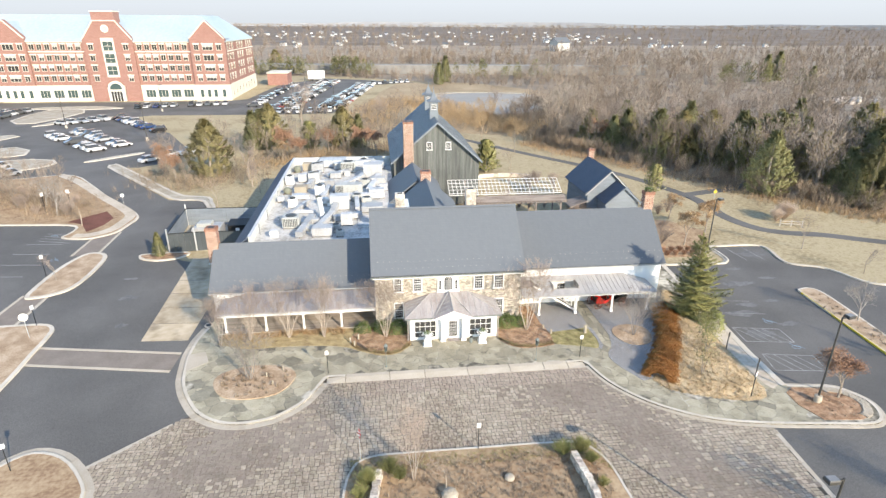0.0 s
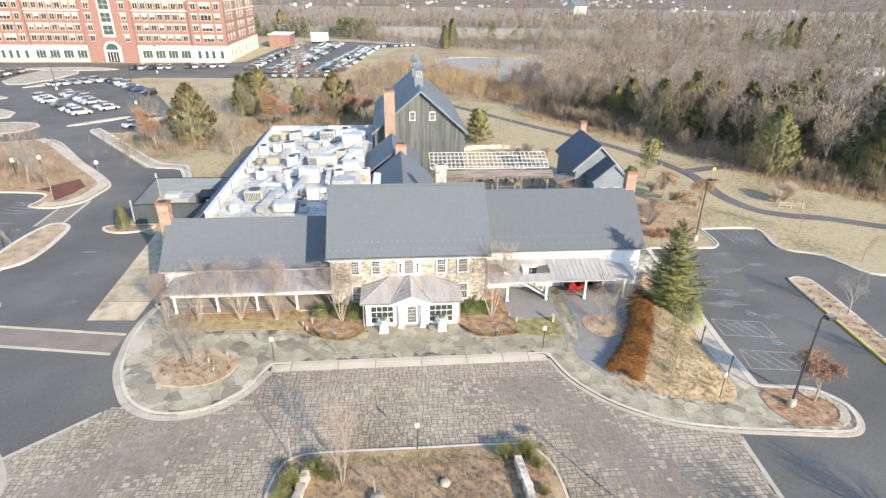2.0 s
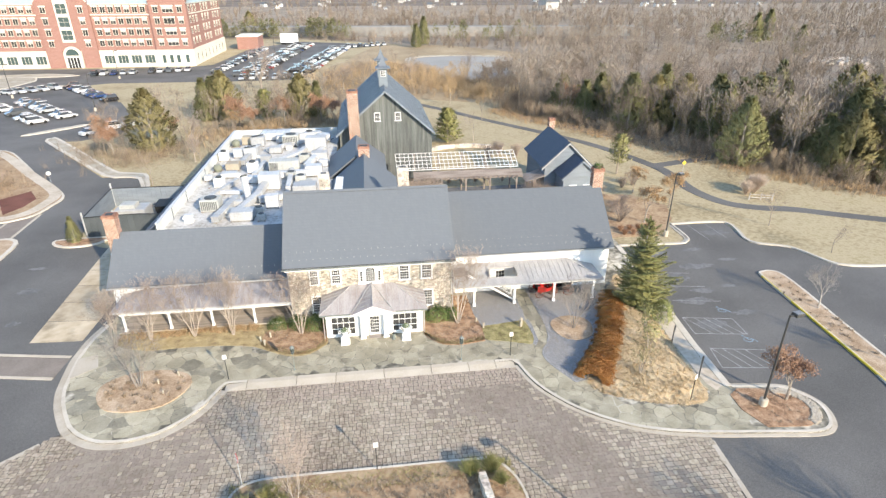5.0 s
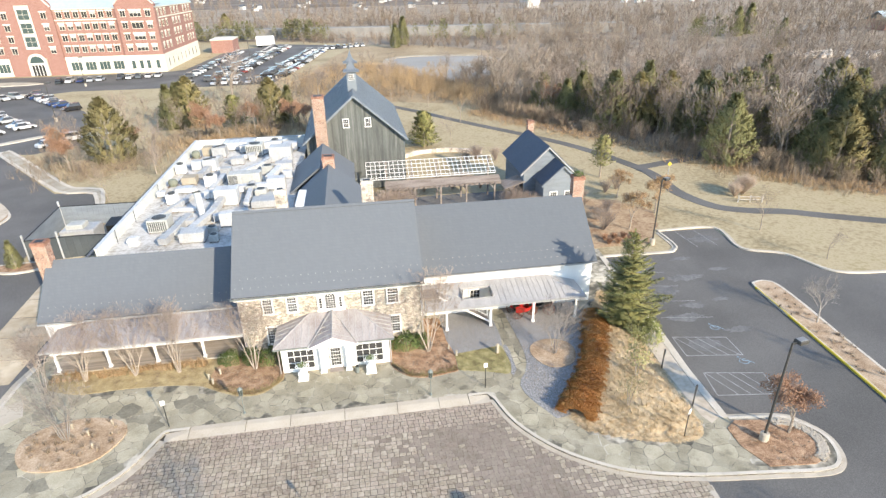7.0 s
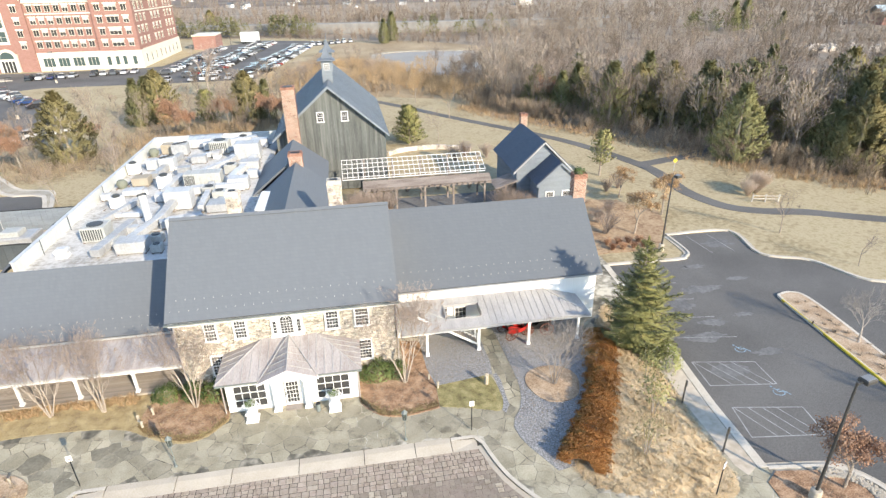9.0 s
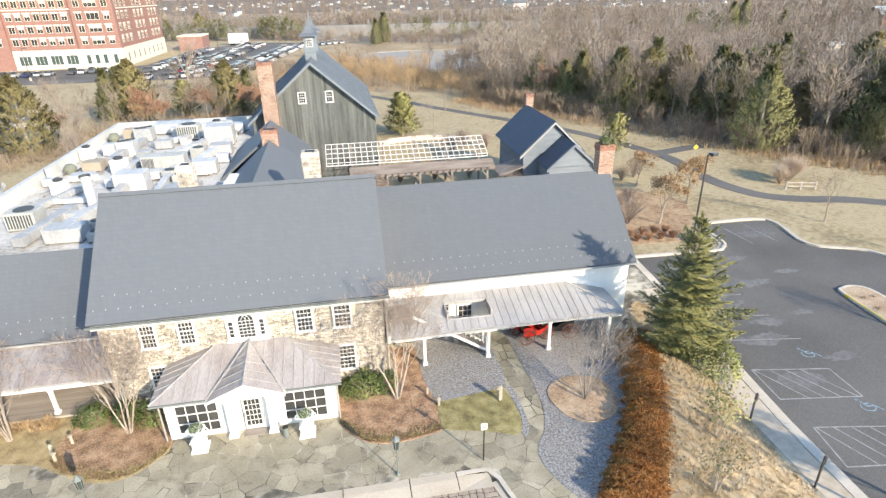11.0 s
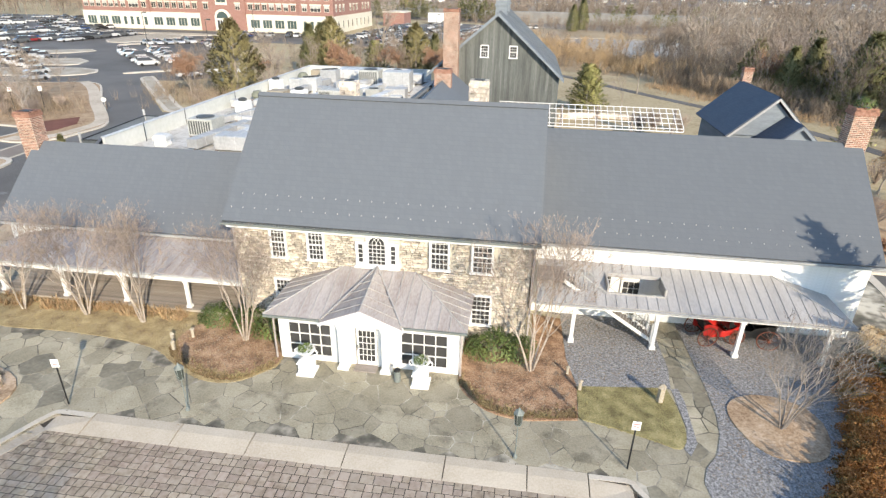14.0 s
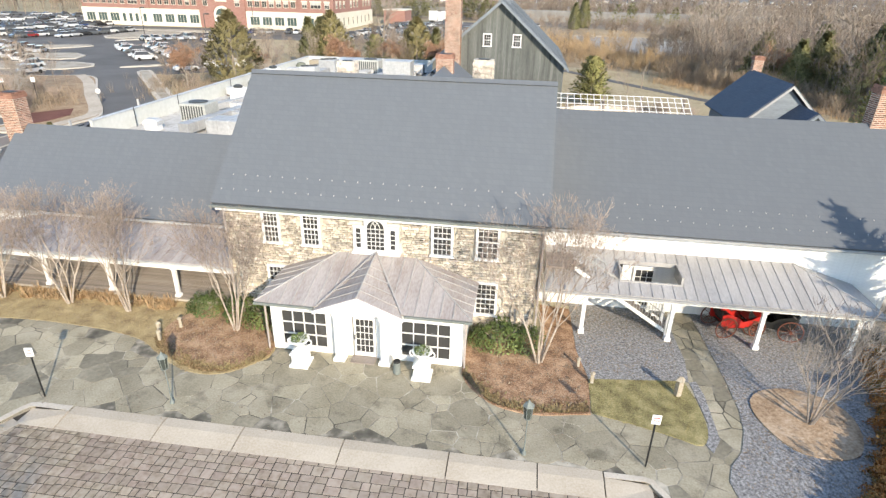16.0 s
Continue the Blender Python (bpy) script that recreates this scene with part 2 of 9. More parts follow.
M_TIN = mat("tin_roof", [(0.37, 0.352, 0.335), (0.43, 0.412, 0.395), (0.49, 0.472, 0.452)], 1, 0.55, metal=0.15, big=0.9, fine=10, rand=0.06, stretch=(1.6, 0.35, 1))
M_WHITE = mat("white_paint", [(0.74, 0.74, 0.72), (0.8, 0.8, 0.78), (0.83, 0.83, 0.81)], 1, 0.6, big=0.5, fine=8, bump=0.1)
M_STONE = mat("fieldstone", [(0.27, 0.235, 0.19), (0.47, 0.43, 0.365), (0.56, 0.495, 0.385), (0.68, 0.645, 0.57)], 1, 0.9, big=1.6, fine=6, rand=0.32, island=0.32, world_space=True, hue=0.015)
M_MORTAR = mat("mortar", [(0.54, 0.5, 0.42), (0.66, 0.62, 0.53)], 1, 0.95, fine=15)
M_BRICK = brickmat("brick", (0.22, 0.08, 0.05), (0.33, 0.14, 0.09), (0.5, 0.44, 0.36), 0.3, 0.12, 0.24)
M_BIGBRICK = brickmat("office_brick", (0.28, 0.152, 0.126), (0.32, 0.182, 0.152), (0.36, 0.235, 0.2), 0.9, 0.35, 0.05, bump=0.1)
M_PRECAST = mat("precast", [(0.62, 0.58, 0.48), (0.7, 0.66, 0.57)], 1, 0.8, big=0.1, fine=3)
M_BLUEROOF = mat("pale_metal_roof", [(0.36, 0.44, 0.48), (0.44, 0.51, 0.55)], 1, 0.5, metal=0.1, big=0.05, fine=1)
M_BARN = mat("weathered_boards", [(0.085, 0.093, 0.088), (0.13, 0.138, 0.13), (0.18, 0.186, 0.174)], 1, 0.9, big=0.6, fine=8, rand=0.2, stretch=(6, 6, 0.4))
M_BLUEWOOD = mat("blue_grey_siding", [(0.17, 0.195, 0.222), (0.23, 0.26, 0.288)], 1, 0.8, stretch=(1, 1, 6), fine=4)
M_DARKWOOD = mat("grey_timber", [(0.16, 0.13, 0.11), (0.26, 0.22, 0.19), (0.32, 0.28, 0.25)], 1, 0.9, stretch=(1, 5, 5), rand=0.12)
M_DECK = mat("deck_boards", [(0.24, 0.2, 0.165), (0.33, 0.285, 0.24), (0.4, 0.355, 0.305)], 1, 0.9, stretch=(0.5, 6, 6), rand=0.16)
M_GLASS = glassmat("window_glass", (0.05, 0.05, 0.05))
M_LANTERN = glassmat("lantern_glass", (0.05, 0.06, 0.055), 0.2)
M_GREENGLASS = glassmat("green_glass", (0.07, 0.1, 0.097), 0.12)
M_BLACK = mat("black_metal", [(0.015, 0.016, 0.016), (0.03, 0.03, 0.03)], 1, 0.5, metal=0.3, bump=0.05)
M_VERDI = mat("verdigris", [(0.15, 0.17, 0.158), (0.24, 0.265, 0.25)], 1, 0.7, metal=0.2)
M_GALV = mat("galvanised", [(0.4, 0.405, 0.405), (0.47, 0.475, 0.472), (0.54, 0.545, 0.54)], 1, 0.5, metal=0.12, big=0.7, fine=5, rand=0.26)
M_BEIGE = mat("unit_casing", [(0.36, 0.365, 0.34), (0.49, 0.493, 0.46)], 1, 0.6, big=1, fine=6, rand=0.1)
M_DARKGRILLE = mat("dark_grille", [(0.04, 0.045, 0.045), (0.09, 0.095, 0.095)], 1, 0.6, fine=12)
M_OLIVE = mat("olive_mushroom_vent", [(0.15, 0.16, 0.12), (0.24, 0.25, 0.19)], 1, 0.7)
M_RUST = mat("rusty_casing", [(0.3, 0.25, 0.18), (0.42, 0.38, 0.3)], 1, 0.8)
M_MEMBRANE = mat("roof_membrane", [(0.34, 0.32, 0.28), (0.53, 0.515, 0.485), (0.62, 0.61, 0.585)], 1, 0.8, big=0.5, fine=3)
M_FENCE = mat("dark_fence", [(0.05, 0.06, 0.065), (0.09, 0.1, 0.105)], 1, 0.8, rand=0.15)
M_BARK = mat("bark", [(0.2, 0.165, 0.13), (0.32, 0.27, 0.22), (0.42, 0.37, 0.31)], 1, 0.95, fine=12, rand=0.12)
M_TWIG = mat("twigs", [(0.25, 0.195, 0.16), (0.34, 0.275, 0.23), (0.42, 0.35, 0.3)], 1, 0.95, bump=0, rand=0.15)
M_FARWOOD = mat("bare_woods", [(0.185, 0.144, 0.11), (0.25, 0.2, 0.155), (0.315, 0.262, 0.212)], 1, 0.95, bump=0, big=0.03, fine=0.4, island=0.2)
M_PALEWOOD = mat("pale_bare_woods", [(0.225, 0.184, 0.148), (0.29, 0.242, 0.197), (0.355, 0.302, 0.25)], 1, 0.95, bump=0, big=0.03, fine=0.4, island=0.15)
M_NEEDLE = mat("conifer_needles", [(0.13, 0.132, 0.045), (0.21, 0.207, 0.074), (0.31, 0.288, 0.112)], 1, 0.85, bump=0, big=0.8, fine=4, rand=0.15, island=0.25)
M_CEDAR = mat("cedar_needles", [(0.15, 0.152, 0.068), (0.205, 0.203, 0.094), (0.265, 0.25, 0.122)], 1, 0.85, bump=0, big=0.25, fine=1.5, rand=0.2, island=0.16)
M_JUNIPER = mat("juniper_needles", [(0.15, 0.155, 0.058), (0.23, 0.228, 0.088), (0.31, 0.285, 0.12)], 1, 0.85, bump=0, big=0.5, fine=2, rand=0.15, island=0.22)
M_LEAFRED = mat("russet_leaves", [(0.25, 0.14, 0.085), (0.36, 0.215, 0.135), (0.45, 0.3, 0.2)], 1, 0.85, bump=0, island=0.3, rand=0.1)
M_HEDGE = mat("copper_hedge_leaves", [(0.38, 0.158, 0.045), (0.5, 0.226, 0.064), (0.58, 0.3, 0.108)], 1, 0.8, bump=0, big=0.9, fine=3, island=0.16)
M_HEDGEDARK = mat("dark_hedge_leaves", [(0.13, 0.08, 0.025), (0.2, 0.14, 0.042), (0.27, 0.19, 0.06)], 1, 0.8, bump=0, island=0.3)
M_GREENLEAF = mat("evergreen_leaves", [(0.05, 0.08, 0.02), (0.1, 0.14, 0.035), (0.17, 0.2, 0.06)], 1, 0.6, bump=0, island=0.35)
M_LIMELEAF = mat("lime_green_leaves", [(0.12, 0.14, 0.04), (0.2, 0.215, 0.07), (0.3, 0.3, 0.12)], 1, 0.65, bump=0, island=0.35)
M_STRAW = mat("ornamental_grass", [(0.5, 0.375, 0.215), (0.66, 0.515, 0.32), (0.78, 0.64, 0.43)], 1, 0.9, bump=0, big=0.5, fine=3, island=0.1)
M_STRAWMAT = mat("matted_straw", [(0.4, 0.29, 0.165), (0.55, 0.425, 0.26), (0.66, 0.525, 0.335)], 1, 0.95, big=0.5, fine=5, bump=0.6)
M_BRUSH = mat("brown_brush", [(0.19, 0.145, 0.105), (0.29, 0.225, 0.16), (0.38, 0.305, 0.22)], 1, 0.95, bump=0.2, big=0.3, island=0.3)
M_WATER = mat("pond_water", [(0.3, 0.285, 0.26), (0.36, 0.345, 0.315)], 1, 0.75, big=0.05, fine=2, bump=0.05, spec=0.1)
M_RED = mat("red_lacquer", [(0.4, 0.017, 0.013), (0.5, 0.03, 0.022)], 1, 0.3, bump=0, clear=0.5)
M_YELLOW = mat("yellow_kerb_paint", [(0.5, 0.38, 0.04), (0.62, 0.48, 0.06)], 1, 0.7)
M_LINE = mat("road_paint", [(0.22, 0.22, 0.215), (0.42, 0.42, 0.41)], 1, 0.8, big=1.5, fine=9)
M_BLUEPAINT = mat("blue_paint", [(0.13, 0.18, 0.21), (0.3, 0.42, 0.5)], 1, 0.8, big=2, fine=9)
M_WETSTAIN = mat("pale_salt_stain", [(0.125, 0.122, 0.12), (0.21, 0.207, 0.2)], 1, 0.9, big=0.5, fine=4)
M_TYRE = mat("tyre", [(0.012, 0.012, 0.012), (0.03, 0.03, 0.03)], 1, 0.9)


# ---- geometry helpers ----
K = 1.12  # metres for one unit of the plan


class B:
    """Collects faces in plan units."""

    def __init__(s):
        s.v, s.f = [], []

    def add(s, vs, fs):
        o = len(s.v)
        s.v.extend(tuple(p) for p in vs)
        s.f.extend(tuple(i + o for i in f) for f in fs)
        return s

    def box(s, x0, x1, y0, y1, z0, z1, m=None):
        vs = [Vector((x, y, z)) for z in (z0, z1) for y in (y0, y1) for x in (x0, x1)]
        if m:
            vs = [m @ p for p in vs]
        return s.add(vs, [(0, 2, 3, 1), (4, 5, 7, 6), (0, 1, 5, 4), (2, 6, 7, 3), (0, 4, 6, 2), (1, 3, 7, 5)])

    def cbox(s, x0, x1, y0, y1, z0, z1, c=0.02, m=None):
        """A box with its upper edges and corners chamfered."""
        a = [(x0, y0), (x1, y0), (x1, y1), (x0, y1)]
        i = [(x0 + c, y0 + c), (x1 - c, y0 + c), (x1 - c, y1 - c), (x0 + c, y1 - c)]
        vs = [Vector((*p, z0)) for p in a] + [Vector((*p, z1 - c)) for p in a] + [Vector((*p, z1)) for p in i]
        if m:
            vs = [m @ p for p in vs]
        fs = [(3, 2, 1, 0), (8, 9, 10, 11)]
        for k in range(4):
            j = (k + 1) % 4
            fs += [(k, j, 4 + j, 4 + k), (4 + k, 4 + j, 8 + j, 8 + k)]
        return s.add(vs, fs)

    def prism(s, poly, z0, z1):
        n = len(poly)
        vs = [(*p[:2], z0) for p in poly] + [(*p[:2], z1) for p in poly]
        return s.add(vs, [tuple(range(n - 1, -1, -1)), tuple(range(n, 2 * n))] + [(i, (i + 1) % n, n + (i + 1) % n, n + i) for i in range(n)])

    def slab(s, poly, t):
        """A flat polygon in space, thickened by t against its normal."""
        P = [Vector(p) for p in poly]
        nn = (P[1] - P[0]).cross(P[2] - P[0]).normalized() * t
        n = len(P)
        return s.add(P + [p - nn for p in P], [tuple(range(n)), tuple(range(2 * n - 1, n - 1, -1))] + [(i, n + i, n + (i + 1) % n, (i + 1) % n) for i in range(n)])

    def tube(s, p, q, r0, r1=None, n=6, cap=True):
        p, q = Vector(p), Vector(q)
        r1 = r0 if r1 is None else r1
        d = (q - p).normalized()
        u = d.orthogonal().normalized()
        w = d.cross(u)
        c = [(math.cos(2 * math.pi * i / n), math.sin(2 * math.pi * i / n)) for i in range(n)]
        vs = [p + (u * a + w * b) * r0 for a, b in c] + [q + (u * a + w * b) * r1 for a, b in c]
        fs = [(i, (i + 1) % n, n + (i + 1) % n, n + i) for i in range(n)]
        if cap:
            fs += [tuple(range(n - 1, -1, -1)), tuple(range(n, 2 * n))]
        return s.add(vs, fs)

    def lathe(s, prof, n=16, at=(0, 0, 0)):
        vs = [(at[0] + r * math.cos(2 * math.pi * i / n), at[1] + r * math.sin(2 * math.pi * i / n), at[2] + z) for r, z in prof for i in range(n)]
        fs = [(k * n + i, k * n + (i + 1) % n, (k + 1) * n + (i + 1) % n, (k + 1) * n + i) for k in range(len(prof) - 1) for i in range(n)]
        fs += [tuple(range(n - 1, -1, -1)), tuple(range((len(prof) - 1) * n, len(prof) * n))]
        return s.add(vs, fs)

    def data(s, name, material, off=(0, 0, 0)):
        me = bpy.data.meshes.new(name)
        o = Vector(off)
        me.from_pydata([(Vector(p) - o) * K for p in s.v], [], s.f)
        me.materials.append(material)
        return me


OFF = {}


def thing(name, label, category, at=(0, 0, 0), group="", kind=""):
    ob = new(name)
    ob.empty_display_size = 0.2
    ob.location = Vector(at) * K
    OFF[ob.name] = Vector(at)
    return tagged(ob, label, category, group, kind)


def part(name, b, material, parent, label=""):
    """Links a builder's mesh as one object under a thing or a part."""
    off = OFF.get(parent.name, Vector())
    ob = new(name, b.data(name, material, off))
    ob.parent = parent
    OFF[ob.name] = off
    return tagged(ob, label)


def leafy(name, b, material, parent, middle, label="", soft=0.65):
    """Loose leaves as one mesh, shaded softly by the outward direction from a middle line (x, y, z low, z high)."""
    v, f = np.array(b.v), np.array(b.f)
    t = v[f]
    c = t.mean(1)
    o = np.stack([c[:, 0] - middle[0], c[:, 1] - middle[1], c[:, 2] - np.clip(c[:, 2], middle[2], middle[3])], 1)
    o[:, 2] += 0.35 * np.hypot(o[:, 0], o[:, 1]) + 0.02
    o /= np.linalg.norm(o, axis=1)[:, None] + 1e-6
    n = np.cross(t[:, 1] - t[:, 0], t[:, 2] - t[:, 0])
    n /= np.linalg.norm(n, axis=1)[:, None] + 1e-9
    back = (n * o).sum(1) < 0
    f[back] = f[back][:, ::-1]
    n[back] *= -1
    b.f = [tuple(int(i) for i in q) for q in f]
    m = np.zeros_like(v)
    m[f.ravel()] = np.repeat(o * soft + n * (1 - soft), 3, axis=0)
    ob = part(name, b, material, parent, label)
    ob.data.normals_split_custom_set_from_vertices([tuple(q) for q in m])
    return ob


def soften_up(ob, amount=0.7):
    """Shades loose blades more by the open sky above than by their own tilt."""
    me = ob.data
    n = np.zeros((len(me.polygons), 3))
    me.polygons.foreach_get("normal", n.ravel())
    n *= 1 - amount
    n[:, 2] += amount
    size = np.zeros(len(me.polygons), dtype=np.int64)
    me.polygons.foreach_get("loop_total", size)
    me.normals_split_custom_set([tuple(q) for q in np.repeat(n, size, axis=0)])
    return ob


def solo(name, b, material, label, category, kind="", at=(0, 0, 0), group=""):
    ob = new(name, b.data(name, material, at))
    ob.location = Vector(at) * K
    return tagged(ob, label, category, group, kind)


def piece(name, mesh, parent, m=None):
    ob = new(name, mesh)
    ob.parent = parent
    if m:
        ob.matrix_basis = m
    return ob


def P(x, y, z=0, rz=0, s=1.0):
    return pose(x * K, y * K, z * K, 0, 0, rz) @ Matrix.Diagonal((s, s, s, 1))


def put(ob, x, y, z=0, rz=0):
    ob.matrix_basis = P(x, y, z, rz)
    return ob


def spread(ob, spots):
    """First spot takes the thing itself, the others take copies. Spots: x, y, z, turn, size."""
    made = []
    for i, (x, y, z, rz, s) in enumerate(spots):
        if i == 0:
            ob.matrix_basis = P(x, y, z, rz, s)
            made.append(ob)
        else:
            c = copy_thing(ob, P(x, y, z, rz, 1.0))
            c.scale = (s, s, s)
            made.append(c)
    return made


def inside(p, poly):
    x, y, r = p[0], p[1], False
    for i in range(len(poly)):
        (x0, y0), (x1, y1) = poly[i - 1][:2], poly[i][:2]
        if (y0 > y) != (y1 > y) and x < (x1 - x0) * (y - y0) / (y1 - y0) + x0:
            r = not r
    return r


def smooth_line(pts, per=6, closed=False):
    """Catmull-Rom through the points."""
    n, out = len(pts), []
    P4 = lambda i: Vector((*pts[i % n][:2], 0)) if closed else Vector((*pts[max(0, min(n - 1, i))][:2], 0))
    for i in range(n if closed else n - 1):
        a, b, c, d = P4(i - 1), P4(i), P4(i + 1), P4(i + 2)
        for k in range(per):
            t = k / per
            out.append(0.5 * ((2 * b) + (c - a) * t + (2 * a - 5 * b + 4 * c - d) * t * t + (3 * b - a - 3 * c + d) * t ** 3))
    if not closed:
        out.append(P4(n - 1))
    return [(p.x, p.y) for p in out]


def offset_line(line, d, closed=False):
    out, n = [], len(line)
    for i in range(n):
        a = line[i - 1] if (i or closed) else line[i]
        c = line[(i + 1) % n] if (i < n - 1 or closed) else line[i]
        t = Vector((c[0] - a[0], c[1] - a[1])).normalized()
        out.append((line[i][0] - t.y * d, line[i][1] + t.x * d))
    return out


def strip(b, line, d0, d1, z0, z1, closed=False, joint=0.0, every=3.0):
    """A band beside a line from offset d0 to d1 (left is plus), in lengths with open joints."""
    L, R = offset_line(line, d1, closed), offset_line(line, d0, closed)
    run = 0.0
    for i in range(len(line) if closed else len(line) - 1):
        j = (i + 1) % len(line)
        seg = Vector((line[j][0] - line[i][0], line[j][1] - line[i][1])).length
        parts, cuts = max(1, int(round(seg / every))), []
        run += seg
        for k in range(parts):
            a, c = k / parts, (k + 1) / parts
            if joint and (parts > 1 or run >= every):
                c -= joint / seg
                run = 0.0
            lerp = lambda p, q, t: (p[0] + (q[0] - p[0]) * t, p[1] + (q[1] - p[1]) * t)
            b.prism([lerp(R[i], R[j], a), lerp(R[i], R[j], c), lerp(L[i], L[j], c), lerp(L[i], L[j], a)], z0, z1)
    return b


def clip(poly, a, n):
    """The part of a polygon on the side of the line through a where n points away."""
    out = []
    for i in range(len(poly)):
        p, q = poly[i - 1], poly[i]
        dp = (p[0] - a[0]) * n[0] + (p[1] - a[1]) * n[1]
        dq = (q[0] - a[0]) * n[0] + (q[1] - a[1]) * n[1]
        if (dp <= 0) != (dq <= 0):
            t = dp / (dp - dq)
            out.append((p[0] + (q[0] - p[0]) * t, p[1] + (q[1] - p[1]) * t))
        if dq <= 0:
            out.append(q)
    return out


def shrink(poly, d):
    """A convex polygon, counter-clockwise, drawn in by d."""
    out = list(poly)
    for i in range(len(poly)):
        p, q = poly[i - 1], poly[i]
        t = Vector((q[0] - p[0], q[1] - p[1]))
        if t.length < 1e-5:
            continue
        t.normalize()
        nrm = (t.y, -t.x)
        out = clip(out, (p[0] - nrm[0] * d, p[1] - nrm[1] * d), nrm)
        if len(out) < 3:
            return []
    return out


def fill(name, poly, z, material, label, category, thick=0.12, kind="structure"):
    return solo(name, B().prism(poly, z - thick, z), material, label, category, kind)


def pipe(line, n=7):
    """One bent tapering tube through (point, radius) pairs."""
    b = B()
    for i, (p, r) in enumerate(line):
        d = (line[min(i + 1, len(line) - 1)][0] - line[max(i - 1, 0)][0]).normalized()
        u = d.cross(Vector((0.3, 1, 0.1))).normalized()
        w = d.cross(u)
        b.v += [tuple(p + (u * math.cos(6.2832 * k / n) + w * math.sin(6.2832 * k / n)) * r) for k in range(n)]
    b.f = [(i * n + k, i * n + (k + 1) % n, (i + 1) * n + (k + 1) % n, (i + 1) * n + k) for i in range(len(line) - 1) for k in range(n)]
    return b

# ---- ground, roads, walks ----
ROAD = -0.15
WALK_L = [(-22.95, 4.4), (-23.35, 2.4), (-23.4, 0.55), (-23.36, -0.69), (-22.91, -3.39), (-22.63, -4.47), (-22.06, -5.86), (-21.22, -7.33), (-20.5, -8.36), (-19.37, -9.33), (-18.03, -9.96), (-16.51, -10.1), (-15.46, -9.92), (-14.44, -9.57), (-13.48, -8.85), (-12.65, -8.0), (-12.05, -7.0), (-11.7, -6.2), (-11.4, -5.5)]
WALK_R = [(10.75, -4.85), (11.7, -8.0), (13.65, -10.7), (16.2, -12.6), (18.45, -13.55), (21.5, -14.2), (25.5, -14.7), (28.6, -15.05), (29.9, -14.7), (30.6, -13.6), (30.7, -12.4), (30.0, -11.2), (29.1, -10.55), (25.7, -10.05)]
KERB_L = smooth_line(WALK_L, 3) + [(-11.2, -5.1), (-11.1, -4.96), (-10.95, -4.93), (-9.62, -4.93)]
KERB_R = [(9.12, -4.93), (10.38, -4.93), (10.52, -4.97), (10.6, -5.15)] + [p for p in offset_line(smooth_line(WALK_R, 4), -0.07) if p[0] > 10.78]
LOT_EDGE = [(25.7, -10.05), (25.95, -5.0), (26.75, 2.4), (27.2, 9.0), (27.6, 14.1)]
PAD = KERB_L + [(-9.61, -4.66), (9.11, -4.66)] + KERB_R + LOT_EDGE[1:] + [(27.6, 16.0), (22.0, 16.0), (21.0, 6.3), (-22.6, 6.3)]

fill("ground", [(-4400, -1500), (4400, -1500), (4400, 4600), (-4400, 4600)], -0.17, M_LAWN, "dormant straw-coloured winter grass reaching the horizon", "ground")
ASPH_L = [(-12, -34), (-12, -1), (-22.8, -1), (-22.8, 8), (-23.5, 20), (-30, 21.5), (-34, 24), (-34.5, 41), (-31.9, 41.5), (-34.6, 48.3), (-40.3, 47.9), (-59.8, 72.1), (-53.7, 71.5), (-47.8, 77), (-50, 90.3), (-60, 109.8), (-82, 136), (-75, 141), (-38, 140), (-20, 141), (-7, 228), (13.4, 240), (-30, 262), (-50, 235), (-54, 179), (-62, 174), (-157, 174), (-157, 236), (-250, 236), (-250, 60), (-170, 40), (-170, -34)]
fill("road", ASPH_L, ROAD, M_ASPH, "dark grey asphalt drive and parking lots", "road", 0.018)
ASPH_R = [(20.0, -34), (20.7, -20.2), (21.4, -14.0), (25.5, -9.8), (27.4, 14.3), (35.0, 14.1), (36.3, 15.0), (36.3, 19.3), (43.2, 19.0), (42.8, 13.6), (46.5, 11.3), (48.5, 7.0), (53, 6.0), (95, 1), (95, -34)]
fill("road_parking", ASPH_R, ROAD, M_ASPH, "dark grey asphalt parking lot with pale dried stains", "parking lot", 0.018)
PAVE = [(-44, -34), (-31.5, -18.4), (-26.2, -13.5), (-21.0, -8.8), (-12.0, -5.0), (11, -4.6), (21.4, -13.9), (20.7, -20.2), (19.9, -34)]
fill("paver_bed", PAVE, ROAD + 0.02, M_JOINT, "dark sand bed under the court's pavers", "paving bed", 0.02)
fill("pavement", PAD, -0.016, M_FLAGBED, "raised bed under the flagstone walk", "walkway", 0.14)


def kerb(name, line, label, w=0.2, gutter=0.5, closed=False, material=None, z=0.0, pan=None):
    b = strip(B(), line, 0.0, w, -0.2, z, closed, 0.02)
    k = solo(name, b, material or M_KERB, label, "kerb", "structure")
    if gutter:
        g = strip(B(), pan or line, -gutter, -0.004, -0.2, ROAD + 0.042, closed, 0.02)
        go = new("gutter", g.data("gutter", M_CONC))
        go.parent = k
    return k


kerb("kerb_walk_west", KERB_L, "pale concrete kerb and gutter round the flagstone walk", 0.24, 0.5, pan=KERB_L[:-4])
kerb("kerb_walk_east", KERB_R, "pale concrete kerb and gutter round the flagstone walk", 0.22, 0.3, pan=KERB_R[4:])
